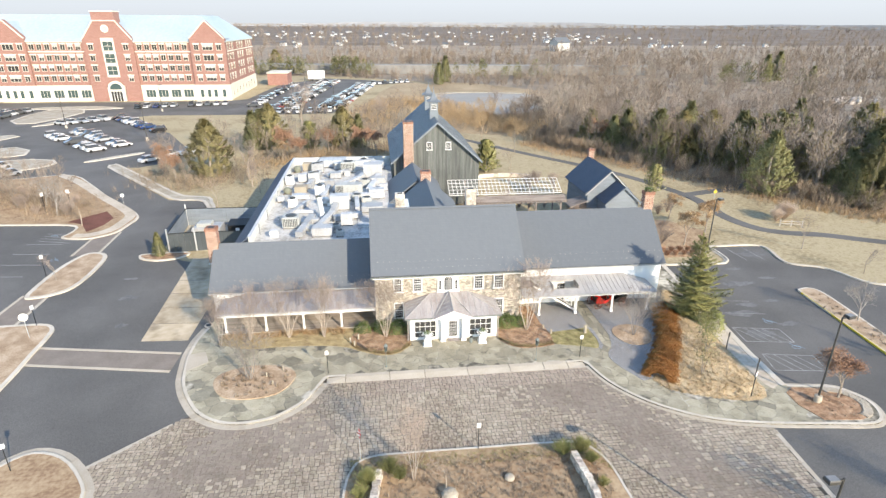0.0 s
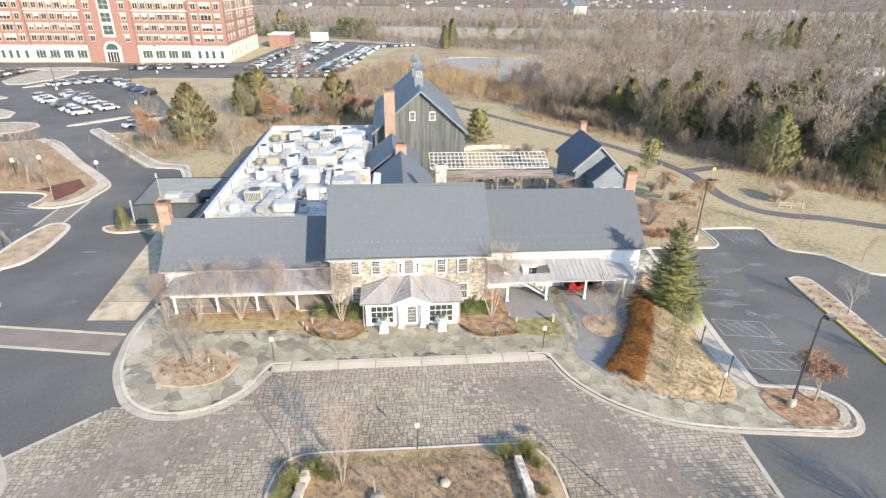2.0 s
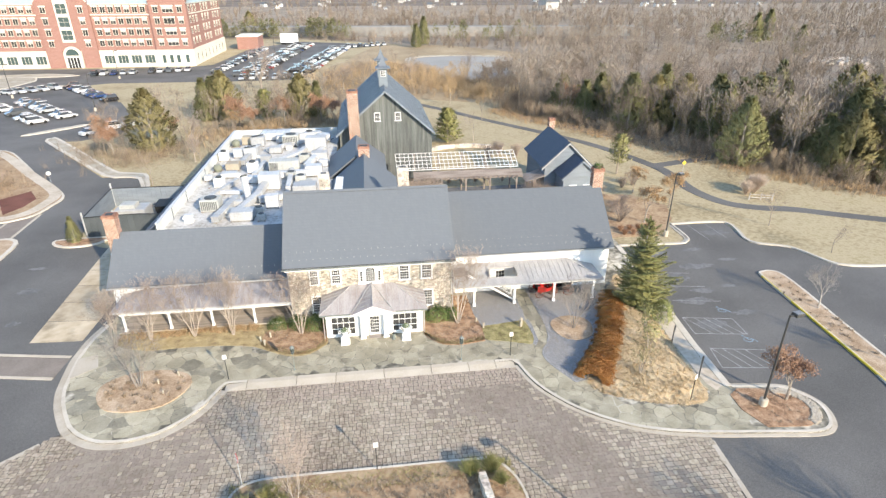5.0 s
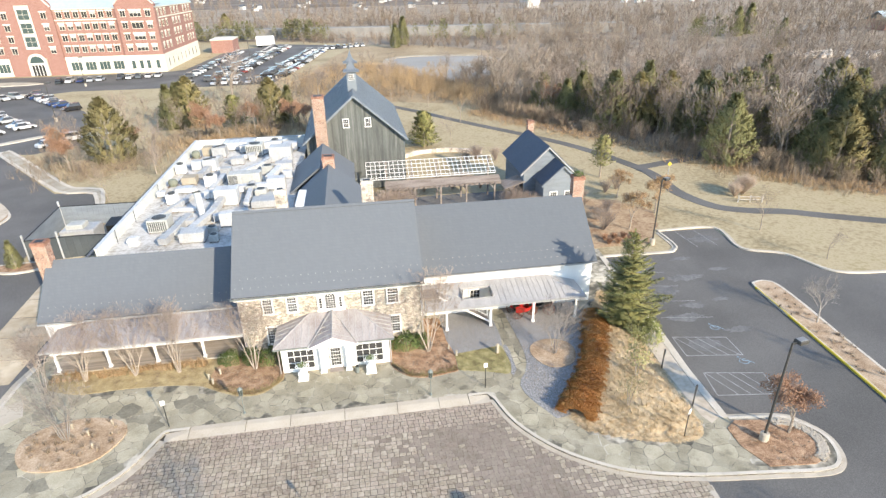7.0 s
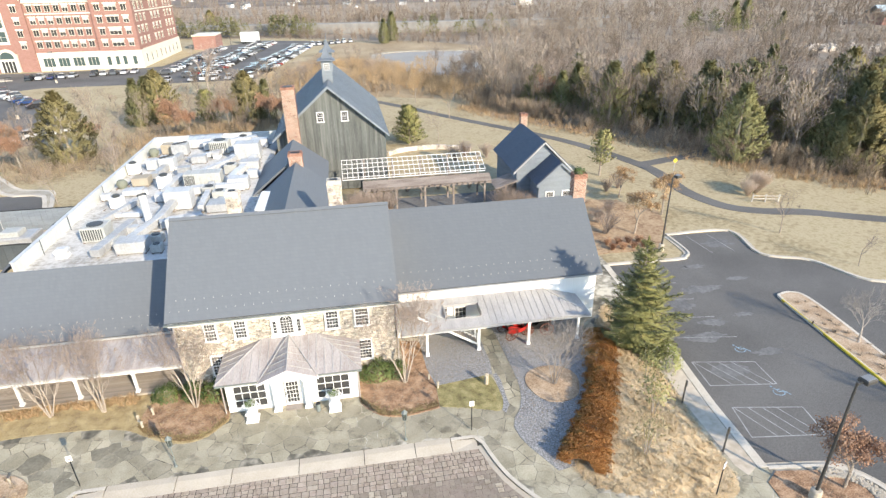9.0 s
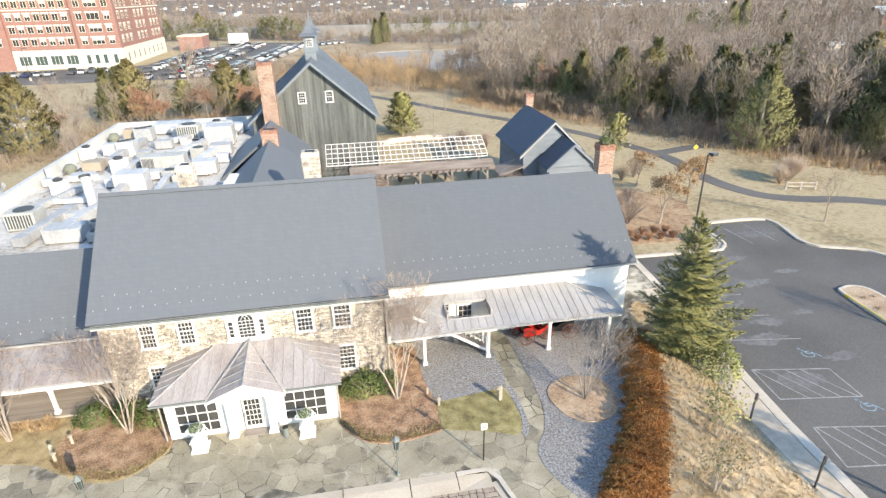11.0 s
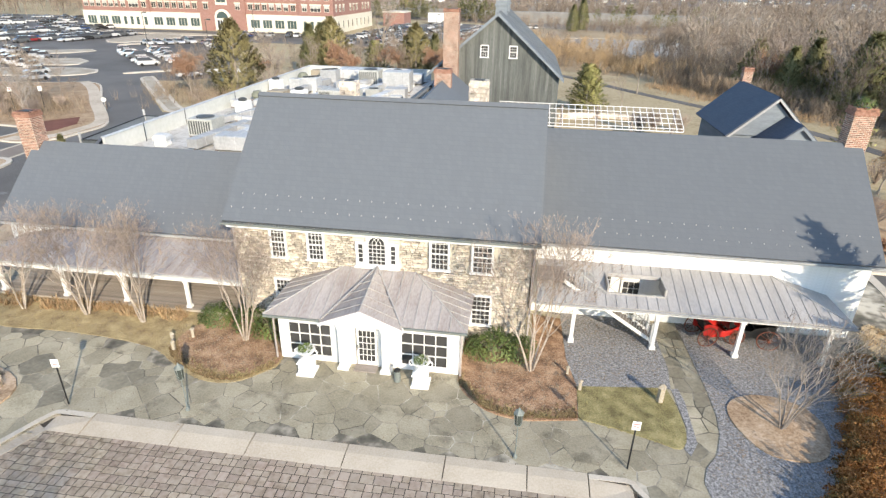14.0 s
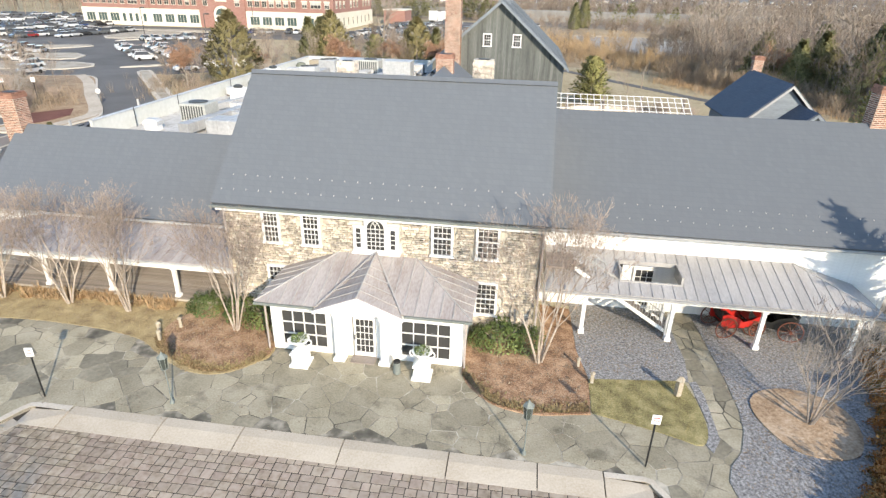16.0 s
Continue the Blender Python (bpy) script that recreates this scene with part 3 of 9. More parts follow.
# flush concrete apron along the court, in cast lengths
apron = thing("apron", "pale concrete apron slabs between court and flagstones", "kerb", (0, -5.1, 0), kind="structure")
JOINTS = (-11.12, -9.6, -6.0, -3.1, 0.5, 4.1, 7.0, 9.1, 10.6)
for i, (xa, xc) in enumerate(zip(JOINTS, JOINTS[1:])):
    xa, xc = xa + 0.02, xc - 0.02
    # the end slabs fall to the gutter before the kerb's return
    za, zc = (ROAD + 0.045 if i == 0 else -0.012), (ROAD + 0.045 if i == 7 else -0.012)
    yb = -4.94 if i in (0, 7) else -4.68
    part("slab", B().add([(xa, -5.72, -0.2), (xc, -5.72, -0.2), (xc, yb, -0.2), (xa, yb, -0.2), (xa, -5.72, ROAD + 0.035), (xc, -5.72, ROAD + 0.035), (xc, -5.08, zc), (xa, -5.08, za), (xc, yb, zc + 0.008), (xa, yb, za + 0.008)], [(0, 1, 5, 4), (4, 5, 6), (4, 6, 7), (7, 6, 8), (7, 8, 9), (3, 9, 8, 2), (1, 2, 8, 6, 5), (0, 4, 7, 9, 3), (3, 2, 1, 0)]), M_CONC, apron)
kerb("kerb_lot", LOT_EDGE, "pale concrete kerb between walk and parking lot", 0.55, 0, False, M_KERB, 0.02)
for nm, ln in (("kerb_lawn", [(53.5, 5.9), (48.6, 6.9), (46.5, 11.3), (42.9, 13.5), (43.3, 19.0), (36.4, 19.4)]), ("kerb_bed", [(36.3, 19.0), (36.25, 15.4), (35.6, 14.4), (34.6, 14.0), (30, 14.2), (27.6, 14.3)])):
    kerb(nm, smooth_line(ln, 5), "pale concrete kerb edging the parking lot", 0.2, 0.35)
kerb("kerb_far_lawn", [(95, 1), (53.5, 5.9)], "pale concrete kerb edging the parking lot", 0.2, 0.35)

# concrete walk along the lot
fill("side_walk", [(24.0, -9.6), (24.3, -10.4), (25.12, -9.9), (25.36, -5.0), (26.16, 2.4), (26.62, 9.0), (25.6, 9.0), (24.9, 2.6), (24.1, -4.4)], 0.004, M_WALKSLAB, "pale concrete side walk along the parking lot", "walkway", 0.1)

# planted pads
BED_W = smooth_line([(-3.95, -0.7), (-5.0, -1.85), (-6.1, -2.2), (-7.4, -1.9), (-8.7, -1.15), (-10.0, -0.4), (-12.3, 0.05), (-15.5, 0.2), (-18.5, 0.15), (-21.2, 1.2)], 4) + [(-21.3, 2.85), (-3.95, 2.8)]
fill("bed_west", BED_W[::-1], 0.012, M_DRYGRASS, "thin dry grass strip before the porch", "planting bed", 0.1)
MUL_W = smooth_line([(-4.02, -0.55), (-5.0, -1.65), (-6.1, -1.98), (-7.3, -1.7), (-8.5, -1.0), (-9.3, 0.2), (-9.2, 1.5), (-8.3, 2.4)], 4) + [(-7.3, 2.8), (-4.02, 2.8)]
fill("mulch_west", MUL_W[::-1], 0.022, M_MULCH, "brown mulch bed beside the entrance", "planting bed", 0.1)
BED_E = smooth_line([(8.95, -2.05), (8.35, -2.15), (6.8, -2.4), (5.4, -2.1), (4.4, -1.2), (4.02, -0.4)], 4)
fill("mulch_east", [(4.02, 2.8), (7.2, 2.8), (7.2, 5.6), (8.6, 5.4), (8.7, 2.0), (9.05, 0.05)] + BED_E, 0.02, M_MULCH, "brown mulch bed beside the entrance", "planting bed", 0.1)
fill("lawn_patch", [(9.07, 0.05), (9.0, -1.95)] + smooth_line([(10.4, -2.3), (11.8, -2.75), (12.6, -3.0), (13.0, -2.2), (13.0, -0.6), (12.8, 0.55)], 3), 0.02, M_GRASS, "small clipped yellow-green lawn patch", "lawn", 0.1)
ell = lambda cx, cy, rx, ry, n=28, w=0.06: [(cx + rx * math.cos(a) * (1 + w * math.sin(3 * a)), cy + ry * math.sin(a) * (1 + w * math.cos(2 * a))) for a in [2 * math.pi * i / n for i in range(n)]]
fill("round_bed_west", ell(-16.9, -4.95, 3.2, 2.45), 0.06, M_SANDMULCH, "oval brown mulch bed in the flagstones", "planting bed", 0.12)
fill("round_bed_east", ell(16.7, -1.15, 1.75, 1.95), 0.06, M_SANDMULCH, "round mulch bed in the blue gravel", "planting bed", 0.12)
fill("gravel_porch", [(8.62, 6.0), (8.72, 2.0), (9.08, 0.07), (12.8, 0.58), (13.0, 0.5), (13.2, 2.0), (13.1, 6.0)], 0.012, M_GRAVEL, "blue-grey gravel under the side porch", "gravel")
fill("gravel_court", [(13.02, 0.5), (13.1, -1.9), (12.75, -2.95), (12.9, -3.3), (13.3, -2.6), (13.4, -0.2), (13.3, 0.6)], 0.012, M_GRAVEL, "blue-grey gravel edge", "gravel")
fill("gravel_yard", [(14.35, 6.0), (14.45, 2.6), (14.5, 0.65), (14.45, -0.9), (14.25, -2.05), (13.85, -3.1), (13.3, -3.8), (13.05, -4.5), (13.15, -5.4), (13.5, -6.3), (14.5, -8.2), (15.6, -8.0), (17.0, -5.6), (18.9, -3.0), (20.8, 1.8), (21.2, 6.0)], 0.012, M_GRAVEL, "blue-grey gravel yard", "gravel")

# grassy mound
MOUND = smooth_line([(22.4, 5.0), (20.4, 1.0), (18.6, -3.0), (16.8, -6.0), (15.4, -8.3), (16.2, -9.7), (18.0, -10.6), (20.4, -11.4), (22.6, -11.6), (23.6, -10.6), (23.75, -7.5), (24.05, -3.5), (24.5, 0.5), (25.2, 4.5), (24.4, 7.5)], 3, True)


def edge_gap(x, y, poly):
    """Distance to a polygon's outline."""
    best = 9.0
    for i in range(len(poly)):
        (ax, ay), (cx, cy) = poly[i - 1], poly[i]
        dx, dy = cx - ax, cy - ay
        t = max(0.0, min(1.0, ((x - ax) * dx + (y - ay) * dy) / (dx * dx + dy * dy + 1e-9)))
        best = min(best, math.hypot(x - ax - t * dx, y - ay - t * dy))
    return best


def mound_z(x, y):
    return -0.01 + min(1.0, edge_gap(x, y, MOUND) / 1.3) * 0.6 * max(0.0, 1 - ((x - 20.8) / 4.6) ** 2 * 0.8 - ((y + 4) / 8.5) ** 2)


def draped(poly, hfun, step):
    """A polygon's inside as a grid sheet lifted by hfun."""
    b, idx = B(), {}
    xs, ys = [p[0] for p in poly], [p[1] for p in poly]
    nx, ny = int((max(xs) - min(xs)) / step) + 1, int((max(ys) - min(ys)) / step) + 1
    def vid(i, j):
        if (i, j) not in idx:
            px, py = min(xs) + i * step, min(ys) + j * step
            idx[i, j] = len(b.v)
            b.v.append((px, py, hfun(px, py) if inside((px, py), poly) else -0.05))
        return idx[i, j]
    for i in range(nx):
        for j in range(ny):
            if any(inside((min(xs) + (i + a) * step, min(ys) + (j + c) * step), poly) for a in (0, 1) for c in (0, 1)):
                b.f.append((vid(i, j), vid(i + 1, j), vid(i + 1, j + 1), vid(i, j + 1)))
    return b


solo("mound", draped(MOUND, mound_z, 0.15), M_STRAWMAT, "low mound of straw-brown earth under ornamental grass", "mound", "structure")

# islands: kerb, soil
def island(name, line, soil, label, per=4, kw=0.25, closed=True, kmat=None, gut=0.0):
    ln = smooth_line(line, per, True)
    if sum(a[0] * c[1] - c[0] * a[1] for a, c in zip(ln, ln[1:] + ln[:1])) < 0:
        ln.reverse()
    k = kerb("kerb_" + name, ln, "pale concrete kerb round " + label, kw, gut, True, kmat)
    return solo("soil_" + name, B().prism(offset_line(ln, kw + 0.01, True), -0.2, -0.01), soil, label, "planting island", "structure")


CENTRE = [(-9.2, -23.5), (-9.3, -18.0), (-8.8, -15.4), (-7.6, -14.4), (-5, -14.25), (0, -14.3), (5.2, -14.35), (7.0, -14.7), (8.1, -16.2), (8.4, -19), (8.2, -23.5), (4, -26), (-5, -26)]
island("centre", CENTRE, M_COVER, "a planted court island of brown ground cover", 4, 0.16)
island("corner", [(-32.5, -15), (-31.6, -12.6), (-30.1, -11.5), (-27.9, -12.2), (-25.9, -14.2), (-24.9, -16.2), (-25.4, -19.5), (-28, -21), (-31.5, -19)], M_COVER, "a grassy corner island", 3, 0.2, gut=0.5)
island("yellow", [(38.75, 5.4), (39.4, 6.35), (40.5, 6.4), (41.2, 5.4), (41.0, 1.5), (40.5, -2.8), (40.1, -7.2), (39.3, -14), (37.0, -14), (37.45, -10), (37.8, -6), (38.2, -1)], M_SANDMULCH, "a long mulched parking island ", 4, 0.22)
solo("kerb_paint", strip(B(), smooth_line([(38.75, 5.4), (38.2, -1), (37.8, -6), (37.45, -10), (37.0, -14)], 5), -0.012, 0.12, -0.16, 0.006), M_YELLOW, "yellow paint along the island kerb", "kerb", "structure")
island("west_a", [(-43.9, 13.5), (-44.1, 20.0), (-43.2, 24.6), (-41.6, 25.3), (-40.0, 24.0), (-39.5, 20.0), (-39.6, 15.8), (-40.5, 13.8), (-42.6, 12.7)], M_SANDMULCH, "a narrow sandy parking island", 3, 0.45)
island("west_b", [(-50, 7.2), (-42.6, 6.9), (-39.0, 6.95), (-37.5, 6.2), (-37.0, 4.6), (-36.8, 1.2), (-36.5, -4), (-36.5, -20), (-50, -20)], M_SANDMULCH, "a concrete side walk corner", 3, 0.35)
island("west_c", [(-95, 62), (-75, 63.5), (-66, 66.2), (-62.0, 65.0), (-57.2, 59.2), (-49.0, 48.3), (-43.8, 42.4), (-41.85, 39.2), (-41.9, 36.2), (-42.5, 32.6), (-44.6, 30.75), (-46.4, 30.5), (-48.9, 31.3), (-48.6, 33.2), (-49.4, 36.0), (-55.2, 37.0), (-75, 38.5), (-95, 40)], M_COVER, "a wide planted island of brown brush", 3, 0.3)
WC_WALK = smooth_line([(-66, 66.6), (-60.2, 61.0), (-52.0, 51.0), (-45.9, 43.9), (-43.4, 40.2), (-43.2, 36.6), (-43.7, 33.6), (-45.6, 31.9), (-47.6, 31.9)], 4)
solo("side_walk_west", strip(B(), WC_WALK, -0.75, 0.75, -0.2, 0.012, False, 0.02, 1.5), M_WALKSLAB, "pale concrete walk rounding the planted island", "walkway", "structure")
solo("mulch_west_c", B().prism([(-51.1, 37.8), (-48.6, 36.6), (-46.5, 33.2), (-45.4, 36.0), (-45.3, 39.0), (-47.6, 42.4)], -0.2, 0.02), M_REDMULCH, "dark red mulch bed", "planting bed", "structure")
for nm, pts in (("lot_a", [(-100, 122.5), (-99, 126.5), (-96.5, 135), (-88, 139), (-84.5, 137.5), (-88, 133), (-95, 127)]), ("lot_b", [(-66, 78.2), (-58.9, 85.5), (-57.9, 84.2), (-65, 77.4)]), ("lot_c", [(-59.8, 72.1), (-59.4, 74.3), (-58.4, 74.2), (-49.5, 63.4), (-40.3, 51.9), (-37.6, 49.9), (-34.2, 48.9), (-32.9, 46.0), (-31.4, 41.7), (-32.4, 41.3), (-34.7, 46.6), (-37.2, 47.5), (-40.6, 48.8), (-50.2, 60.4)]), ("lot_d", [(-111.5, 133), (-111.7, 155), (-104, 156), (-98, 148.5), (-102.2, 128)]), ("lot_e", [(-118, 98), (-98, 110), (-97, 103), (-112, 92)]), ("lot_f", [(-106, 85), (-88.5, 94), (-82, 85.6), (-89, 83)]), ("lot_g", [(-98, 75), (-78, 81), (-71.5, 77), (-73.4, 72), (-79, 70.3), (-95, 68)]), ("lot_h", [(-118, 157), (-117, 161), (-101, 163), (-90, 158), (-101, 155)])):
    island(nm, pts, M_SLAB, "a pale sandy parking island", 2, 0.5)
slab_w = thing("loading_slab", "stained tan concrete slab in cast lengths beside the wing", "slab", (-26, 12, 0), kind="structure")
for k in range(6):
    t0, t1 = k / 6 + 0.002, (k + 1) / 6 - 0.002
    part("slab", B().prism([(-28.4 - 1.0 * t0, 2.7 + 19.8 * t0), (-24.2 + 0.5 * t0, 2.45 + 19.5 * t0), (-24.2 + 0.5 * t1, 2.45 + 19.5 * t1), (-28.4 - 1.0 * t1, 2.7 + 19.8 * t1)], -0.2, ROAD + 0.012), M_STAINED, slab_w)
fill("ramp_slab", [(-23.3, -0.3), (-22.82, -2.9), (-21.3, -1.6), (-22.0, 0.1)], 0.003, M_CONC, "pale concrete ramp slab in the walk", "slab", 0.03)
fill("garden_bed", [(23.0, 16.2), (28.8, 16.6), (34.2, 16.4), (36.0, 19.6), (37.3, 20.8), (39.0, 25.5), (36.0, 30.0), (31.0, 31.5), (30.2, 26.0), (23.0, 26.0)], -0.14, M_COVER, "brown leaf-strewn garden bed behind the wing", "planting bed", 0.03)
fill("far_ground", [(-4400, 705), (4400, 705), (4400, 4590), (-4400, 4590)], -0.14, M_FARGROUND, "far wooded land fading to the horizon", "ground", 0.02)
for pts in ([(-44.25, 6.95), (-41.4, 6.95), (-41.55, 13.2), (-44.15, 13.6)], [(-44.5, 24.6), (-41.6, 25.2), (-42.0, 33.2), (-44.7, 31.0)]):
    cs = thing("crossing", "brown paver crossing edged with pale concrete bands", "crossing", (*pts[0], 0), kind="structure")
    part("paver_strip", B().prism(pts, -0.2, ROAD + 0.012), M_STRIP, cs)
    for a, c in ((pts[1], pts[2]), (pts[3], pts[0])):
        part("band", strip(B(), [a, c], -0.16, 0.16, -0.2, ROAD + 0.03, False, 0.02), M_CONC, cs)
xb = thing("crossing", "brown paver crossing between two pale concrete bands", "crossing", (-30, -0.3, 0), kind="structure")
part("paver_strip", B().slab([(-36.8, -0.2, ROAD + 0.012), (-24.2, -2.5, ROAD + 0.012), (-24.1, 0.0, ROAD + 0.012), (-36.9, 2.3, ROAD + 0.012)], 0.03), M_STRIP, xb)
for a, c in (((-36.8, -0.2), (-24.2, -2.5)), ((-36.9, 2.5), (-24.1, 0.25))):
    part("band", strip(B(), [a, c], -0.15, 0.15, -0.2, ROAD + 0.03, False, 0.02), M_CONC, xb)
for a, c in (((-36, -22.4), (-21.75, -9.5)), ((21.33, -14.85), (19.9, -34))):
    solo("band", strip(B(), [a, c], -0.16, 0.16, -0.2, ROAD + 0.03, False, 0.02), M_CONC, "pale concrete band between pavers and asphalt", "paving band", "structure")

# asphalt foot path
for nm, ln, w in (("foot_path", [(2, 112), (16.9, 91.8), (25.2, 79), (39.3, 58.6), (45.3, 43.5), (46.0, 37.0), (45.6, 31), (47.2, 25.6), (50.5, 23.2), (55.1, 21.8), (62.5, 17.8), (95, 2)], 0.95), ("foot_path_branch", [(45.0, 42.5), (50, 43.8), (59.5, 47.2), (72, 58)], 1.0)):
    solo(nm, strip(B(), smooth_line(ln, 5), -w, w, -0.2, -0.13 if nm == "foot_path" else -0.138), M_ASPH, "narrow dark asphalt foot path through the lawn", "path", "structure")
fill("meadow", [(-8, 100), (10, 106), (30, 97), (62, 125), (64, 200), (40, 235), (6, 240), (-4, 200), (-12, 142)], -0.15, M_MEADOW, "dry golden meadow round the pond", "ground", 0.02)
fill("pond", smooth_line([(17.5, 157), (17, 175), (20, 189), (34, 193), (55, 187), (60, 165), (46, 139), (29, 135)], 4, True), -0.12, M_WATER, "still grey pond among the trees", "pond", 0.03)
solo("pond_shore", strip(B(), smooth_line([(17.5, 157), (17, 175), (20, 189), (34, 193), (55, 187)], 4), 0.2, 2.5, -0.2, 0.1), M_SLAB, "pale stony pond shore", "shore", "structure")
fill("highway", [(-260, 316), (-60, 293), (38, 282), (80, 277), (150, 268), (150, 281), (80, 290), (38, 295), (-60, 306), (-260, 330)], 4.6, M_FARROAD, "pale far highway on a low bank", "road", 4.8)
solo("guard_rail", strip(B(), [(-260, 316.2), (-60, 293.2), (38, 282.2), (80, 277.2), (150, 268.2)], 0.0, 0.25, 4.6, 5.05, False, 0.2, 9.0), M_GREYMETAL, "pale steel guard rail along the highway", "guard rail", "structure")
fill("woods_floor", [(33, 78), (46, 61), (58, 40), (72, 24), (110, 5), (700, -60), (900, 700), (-300, 700), (-120, 300), (-20, 270), (16, 243), (60, 200), (62, 150), (40, 125)], -0.16, M_LITTER, "brown leaf litter under the woods", "ground", 0.02)

# parking marks
def line_mark(b, a, c, w=0.035):
    return strip(b, [a, c], -w, w, ROAD - 0.01, ROAD + 0.004)


for i, q in enumerate(([(27.0, -0.67), (31.27, -1.45), (31.12, -3.84), (26.77, -3.19)], [(26.87, -5.33), (31.15, -6.11), (30.77, -8.41), (26.41, -7.81)])):
    b = B()
    for j in range(4):
        line_mark(b, q[j - 1], q[j])
    for j in range(1, 5):
        t = j / 5
        lp = lambda p, r, u: (p[0] + (r[0] - p[0]) * u, p[1] + (r[1] - p[1]) * u)
        line_mark(b, lp(q[0], q[1], t - 0.18), lp(q[3], q[2], t + 0.15), 0.028)
    solo("parking_hatch", b, M_LINE, "white hatched aisle painted on asphalt", "road marking", "structure")
b = B()
for y in (2.2, 5.0, 7.8, 10.6):
    line_mark(b, (27.6, y), (32.0, y - 0.7), 0.03)
for x in (38.3, 40.6):
    line_mark(b, (x, 18.8), (x + 0.3, 14.6), 0.03)
for x, y in ((-47.0, 18.8), (-47.2, 22.2), (-47.4, 25.6), (-47.6, 29.0)):
    line_mark(b, (x, y), (x - 4.6, y + 0.4), 0.04)
for k in range(4):
    line_mark(b, (-46.9, 29.4 + 0.9 * k), (-51.5, 30.6 + 0.9 * k), 0.04)
solo("stall_lines", b, M_LINE, "worn white stall lines on asphalt", "road marking", "structure")
for x, y in ((31.2, 0.0), (30.7, -4.6), (-46.0, 23.6), (-50.3, 32.4)):
    ring = [(x + 0.36 * math.cos(a), y + 0.3 * math.sin(a)) for a in [2.2 + i * 0.35 for i in range(14)]]
    b = strip(B(), ring, -0.035, 0.035, ROAD - 0.01, ROAD + 0.004)
    for a, c in (((x - 0.1, y + 0.45), (x + 0.02, y + 0.05)), ((x + 0.02, y + 0.05), (x + 0.4, y + 0.02)), ((x + 0.4, y + 0.02), (x + 0.6, y - 0.35)), ((x - 0.02, y + 0.25), (x + 0.25, y + 0.25))):
        strip(b, [a, c], -0.04, 0.04, ROAD - 0.01, ROAD + 0.005)
    b.prism([(x - 0.14 + 0.09 * math.cos(a), y + 0.58 + 0.09 * math.sin(a)) for a in [i * 0.785 for i in range(8)]], ROAD - 0.01, ROAD + 0.004)
    solo("wheelchair_mark", b, M_BLUEPAINT, "worn pale blue wheelchair mark on asphalt", "road marking", "structure")
for cx, cy, rx, ry in ((29.5, 2.0, 1.9, 0.8), (31.5, 3.6, 1.4, 0.6), (33.4, 8.5, 2.2, 0.7), (30.5, 6.5, 1.2, 1.0), (35.0, 12.4, 1.5, 0.4), (40.5, 16.6, 1.8, 1.1), (37.6, 9.6, 1.3, 0.4), (29.0, 10.0, 1.2, 1.5), (34.5, 4.2, 1.0, 0.35), (29.0, -2.0, 1.6, 1.0), (28.6, 5.5, 0.9, 2.2), (30.2, 12.0, 1.7, 0.8), (33.0, -0.6, 1.4, 0.5), (-33.0, 12.0, 1.3, 0.8), (-31.5, 6.0, 0.7, 0.5), (-34.5, 17.0, 0.9, 0.4)):
    r2 = random.Random(cx)
    n = 26
    pl = [(cx + rx * math.cos(6.2832 * i / n) * r2.uniform(0.45, 1.15), cy + ry * math.sin(6.2832 * i / n) * r2.uniform(0.45, 1.15)) for i in range(n)]
    solo("salt_stain", B().prism(pl, ROAD - 0.01, ROAD + 0.003), M_WETSTAIN, "pale dried stain on the asphalt", "stain", "structure")

# ---- the restaurant ----
def sash(parent, x, z0, w, h, y, cols, rows, name="window", mid=True):
    """A sash window in a wall that faces minus y: casing, glass, muntins."""
    win = new(name)
    win.parent = parent
    OFF[win.name] = OFF.get(parent.name, Vector())
    t = 0.1
    fr = B()
    fr.box(x - w / 2 - t, x - w / 2, y - 0.06, y + 0.05, z0, z0 + h).box(x + w / 2, x + w / 2 + t, y - 0.06, y + 0.05, z0, z0 + h)
    fr.box(x - w / 2 - t, x + w / 2 + t, y - 0.07, y + 0.05, z0 + h, z0 + h + t)
    part("window_frame", fr, M_WHITE, win)
    part("window_sill", B().cbox(x - w / 2 - t - 0.05, x + w / 2 + t + 0.05, y - 0.12, y + 0.05, z0 - 0.1, z0, 0.012), M_WHITE, win)
    part("pane", B().box(x - w / 2, x + w / 2, y + 0.0, y + 0.03, z0, z0 + h), M_GLASS, win)
    mu = B()
    for i in range(1, cols):
        xx = x - w / 2 + w * i / cols
        mu.box(xx - 0.009, xx + 0.009, y - 0.03, y - 0.003, z0, z0 + h)
    for j in range(1, rows):
        zz = z0 + h * j / rows
        q = 0.03 if (mid and j * 2 == rows) else 0.009
        mu.box(x - w / 2, x + w / 2, y - 0.034, y - 0.002, zz - q, zz + q)
    part("muntins", mu, M_WHITE, win)
    return win


def sub_part(parent, name):
    """An empty part that holds pieces of its own."""
    ob = new(name)
    ob.parent = parent
    OFF[ob.name] = OFF.get(parent.name, Vector())
    return ob


def gable_roof_x(b, x0, x1, ye, ze, yr, zr, yb, t=0.18):
    """A roof whose ridge runs along x; front eave at ye, back eave at yb."""
    b.slab([(x0, ye, ze), (x1, ye, ze), (x1, yr, zr), (x0, yr, zr)], t)
    b.slab([(x0, yr, zr), (x1, yr, zr), (x1, yb, ze), (x0, yb, ze)], t)
    return b


def gable_roof_y(b, y0, y1, xl, xr, ze, xm, zm, t=0.18):
    b.slab([(xl, y1, ze), (xl, y0, ze), (xm, y0, zm), (xm, y1, zm)], t)
    b.slab([(xm, y1, zm), (xm, y0, zm), (xr, y0, ze), (xr, y1, ze)], t)
    return b


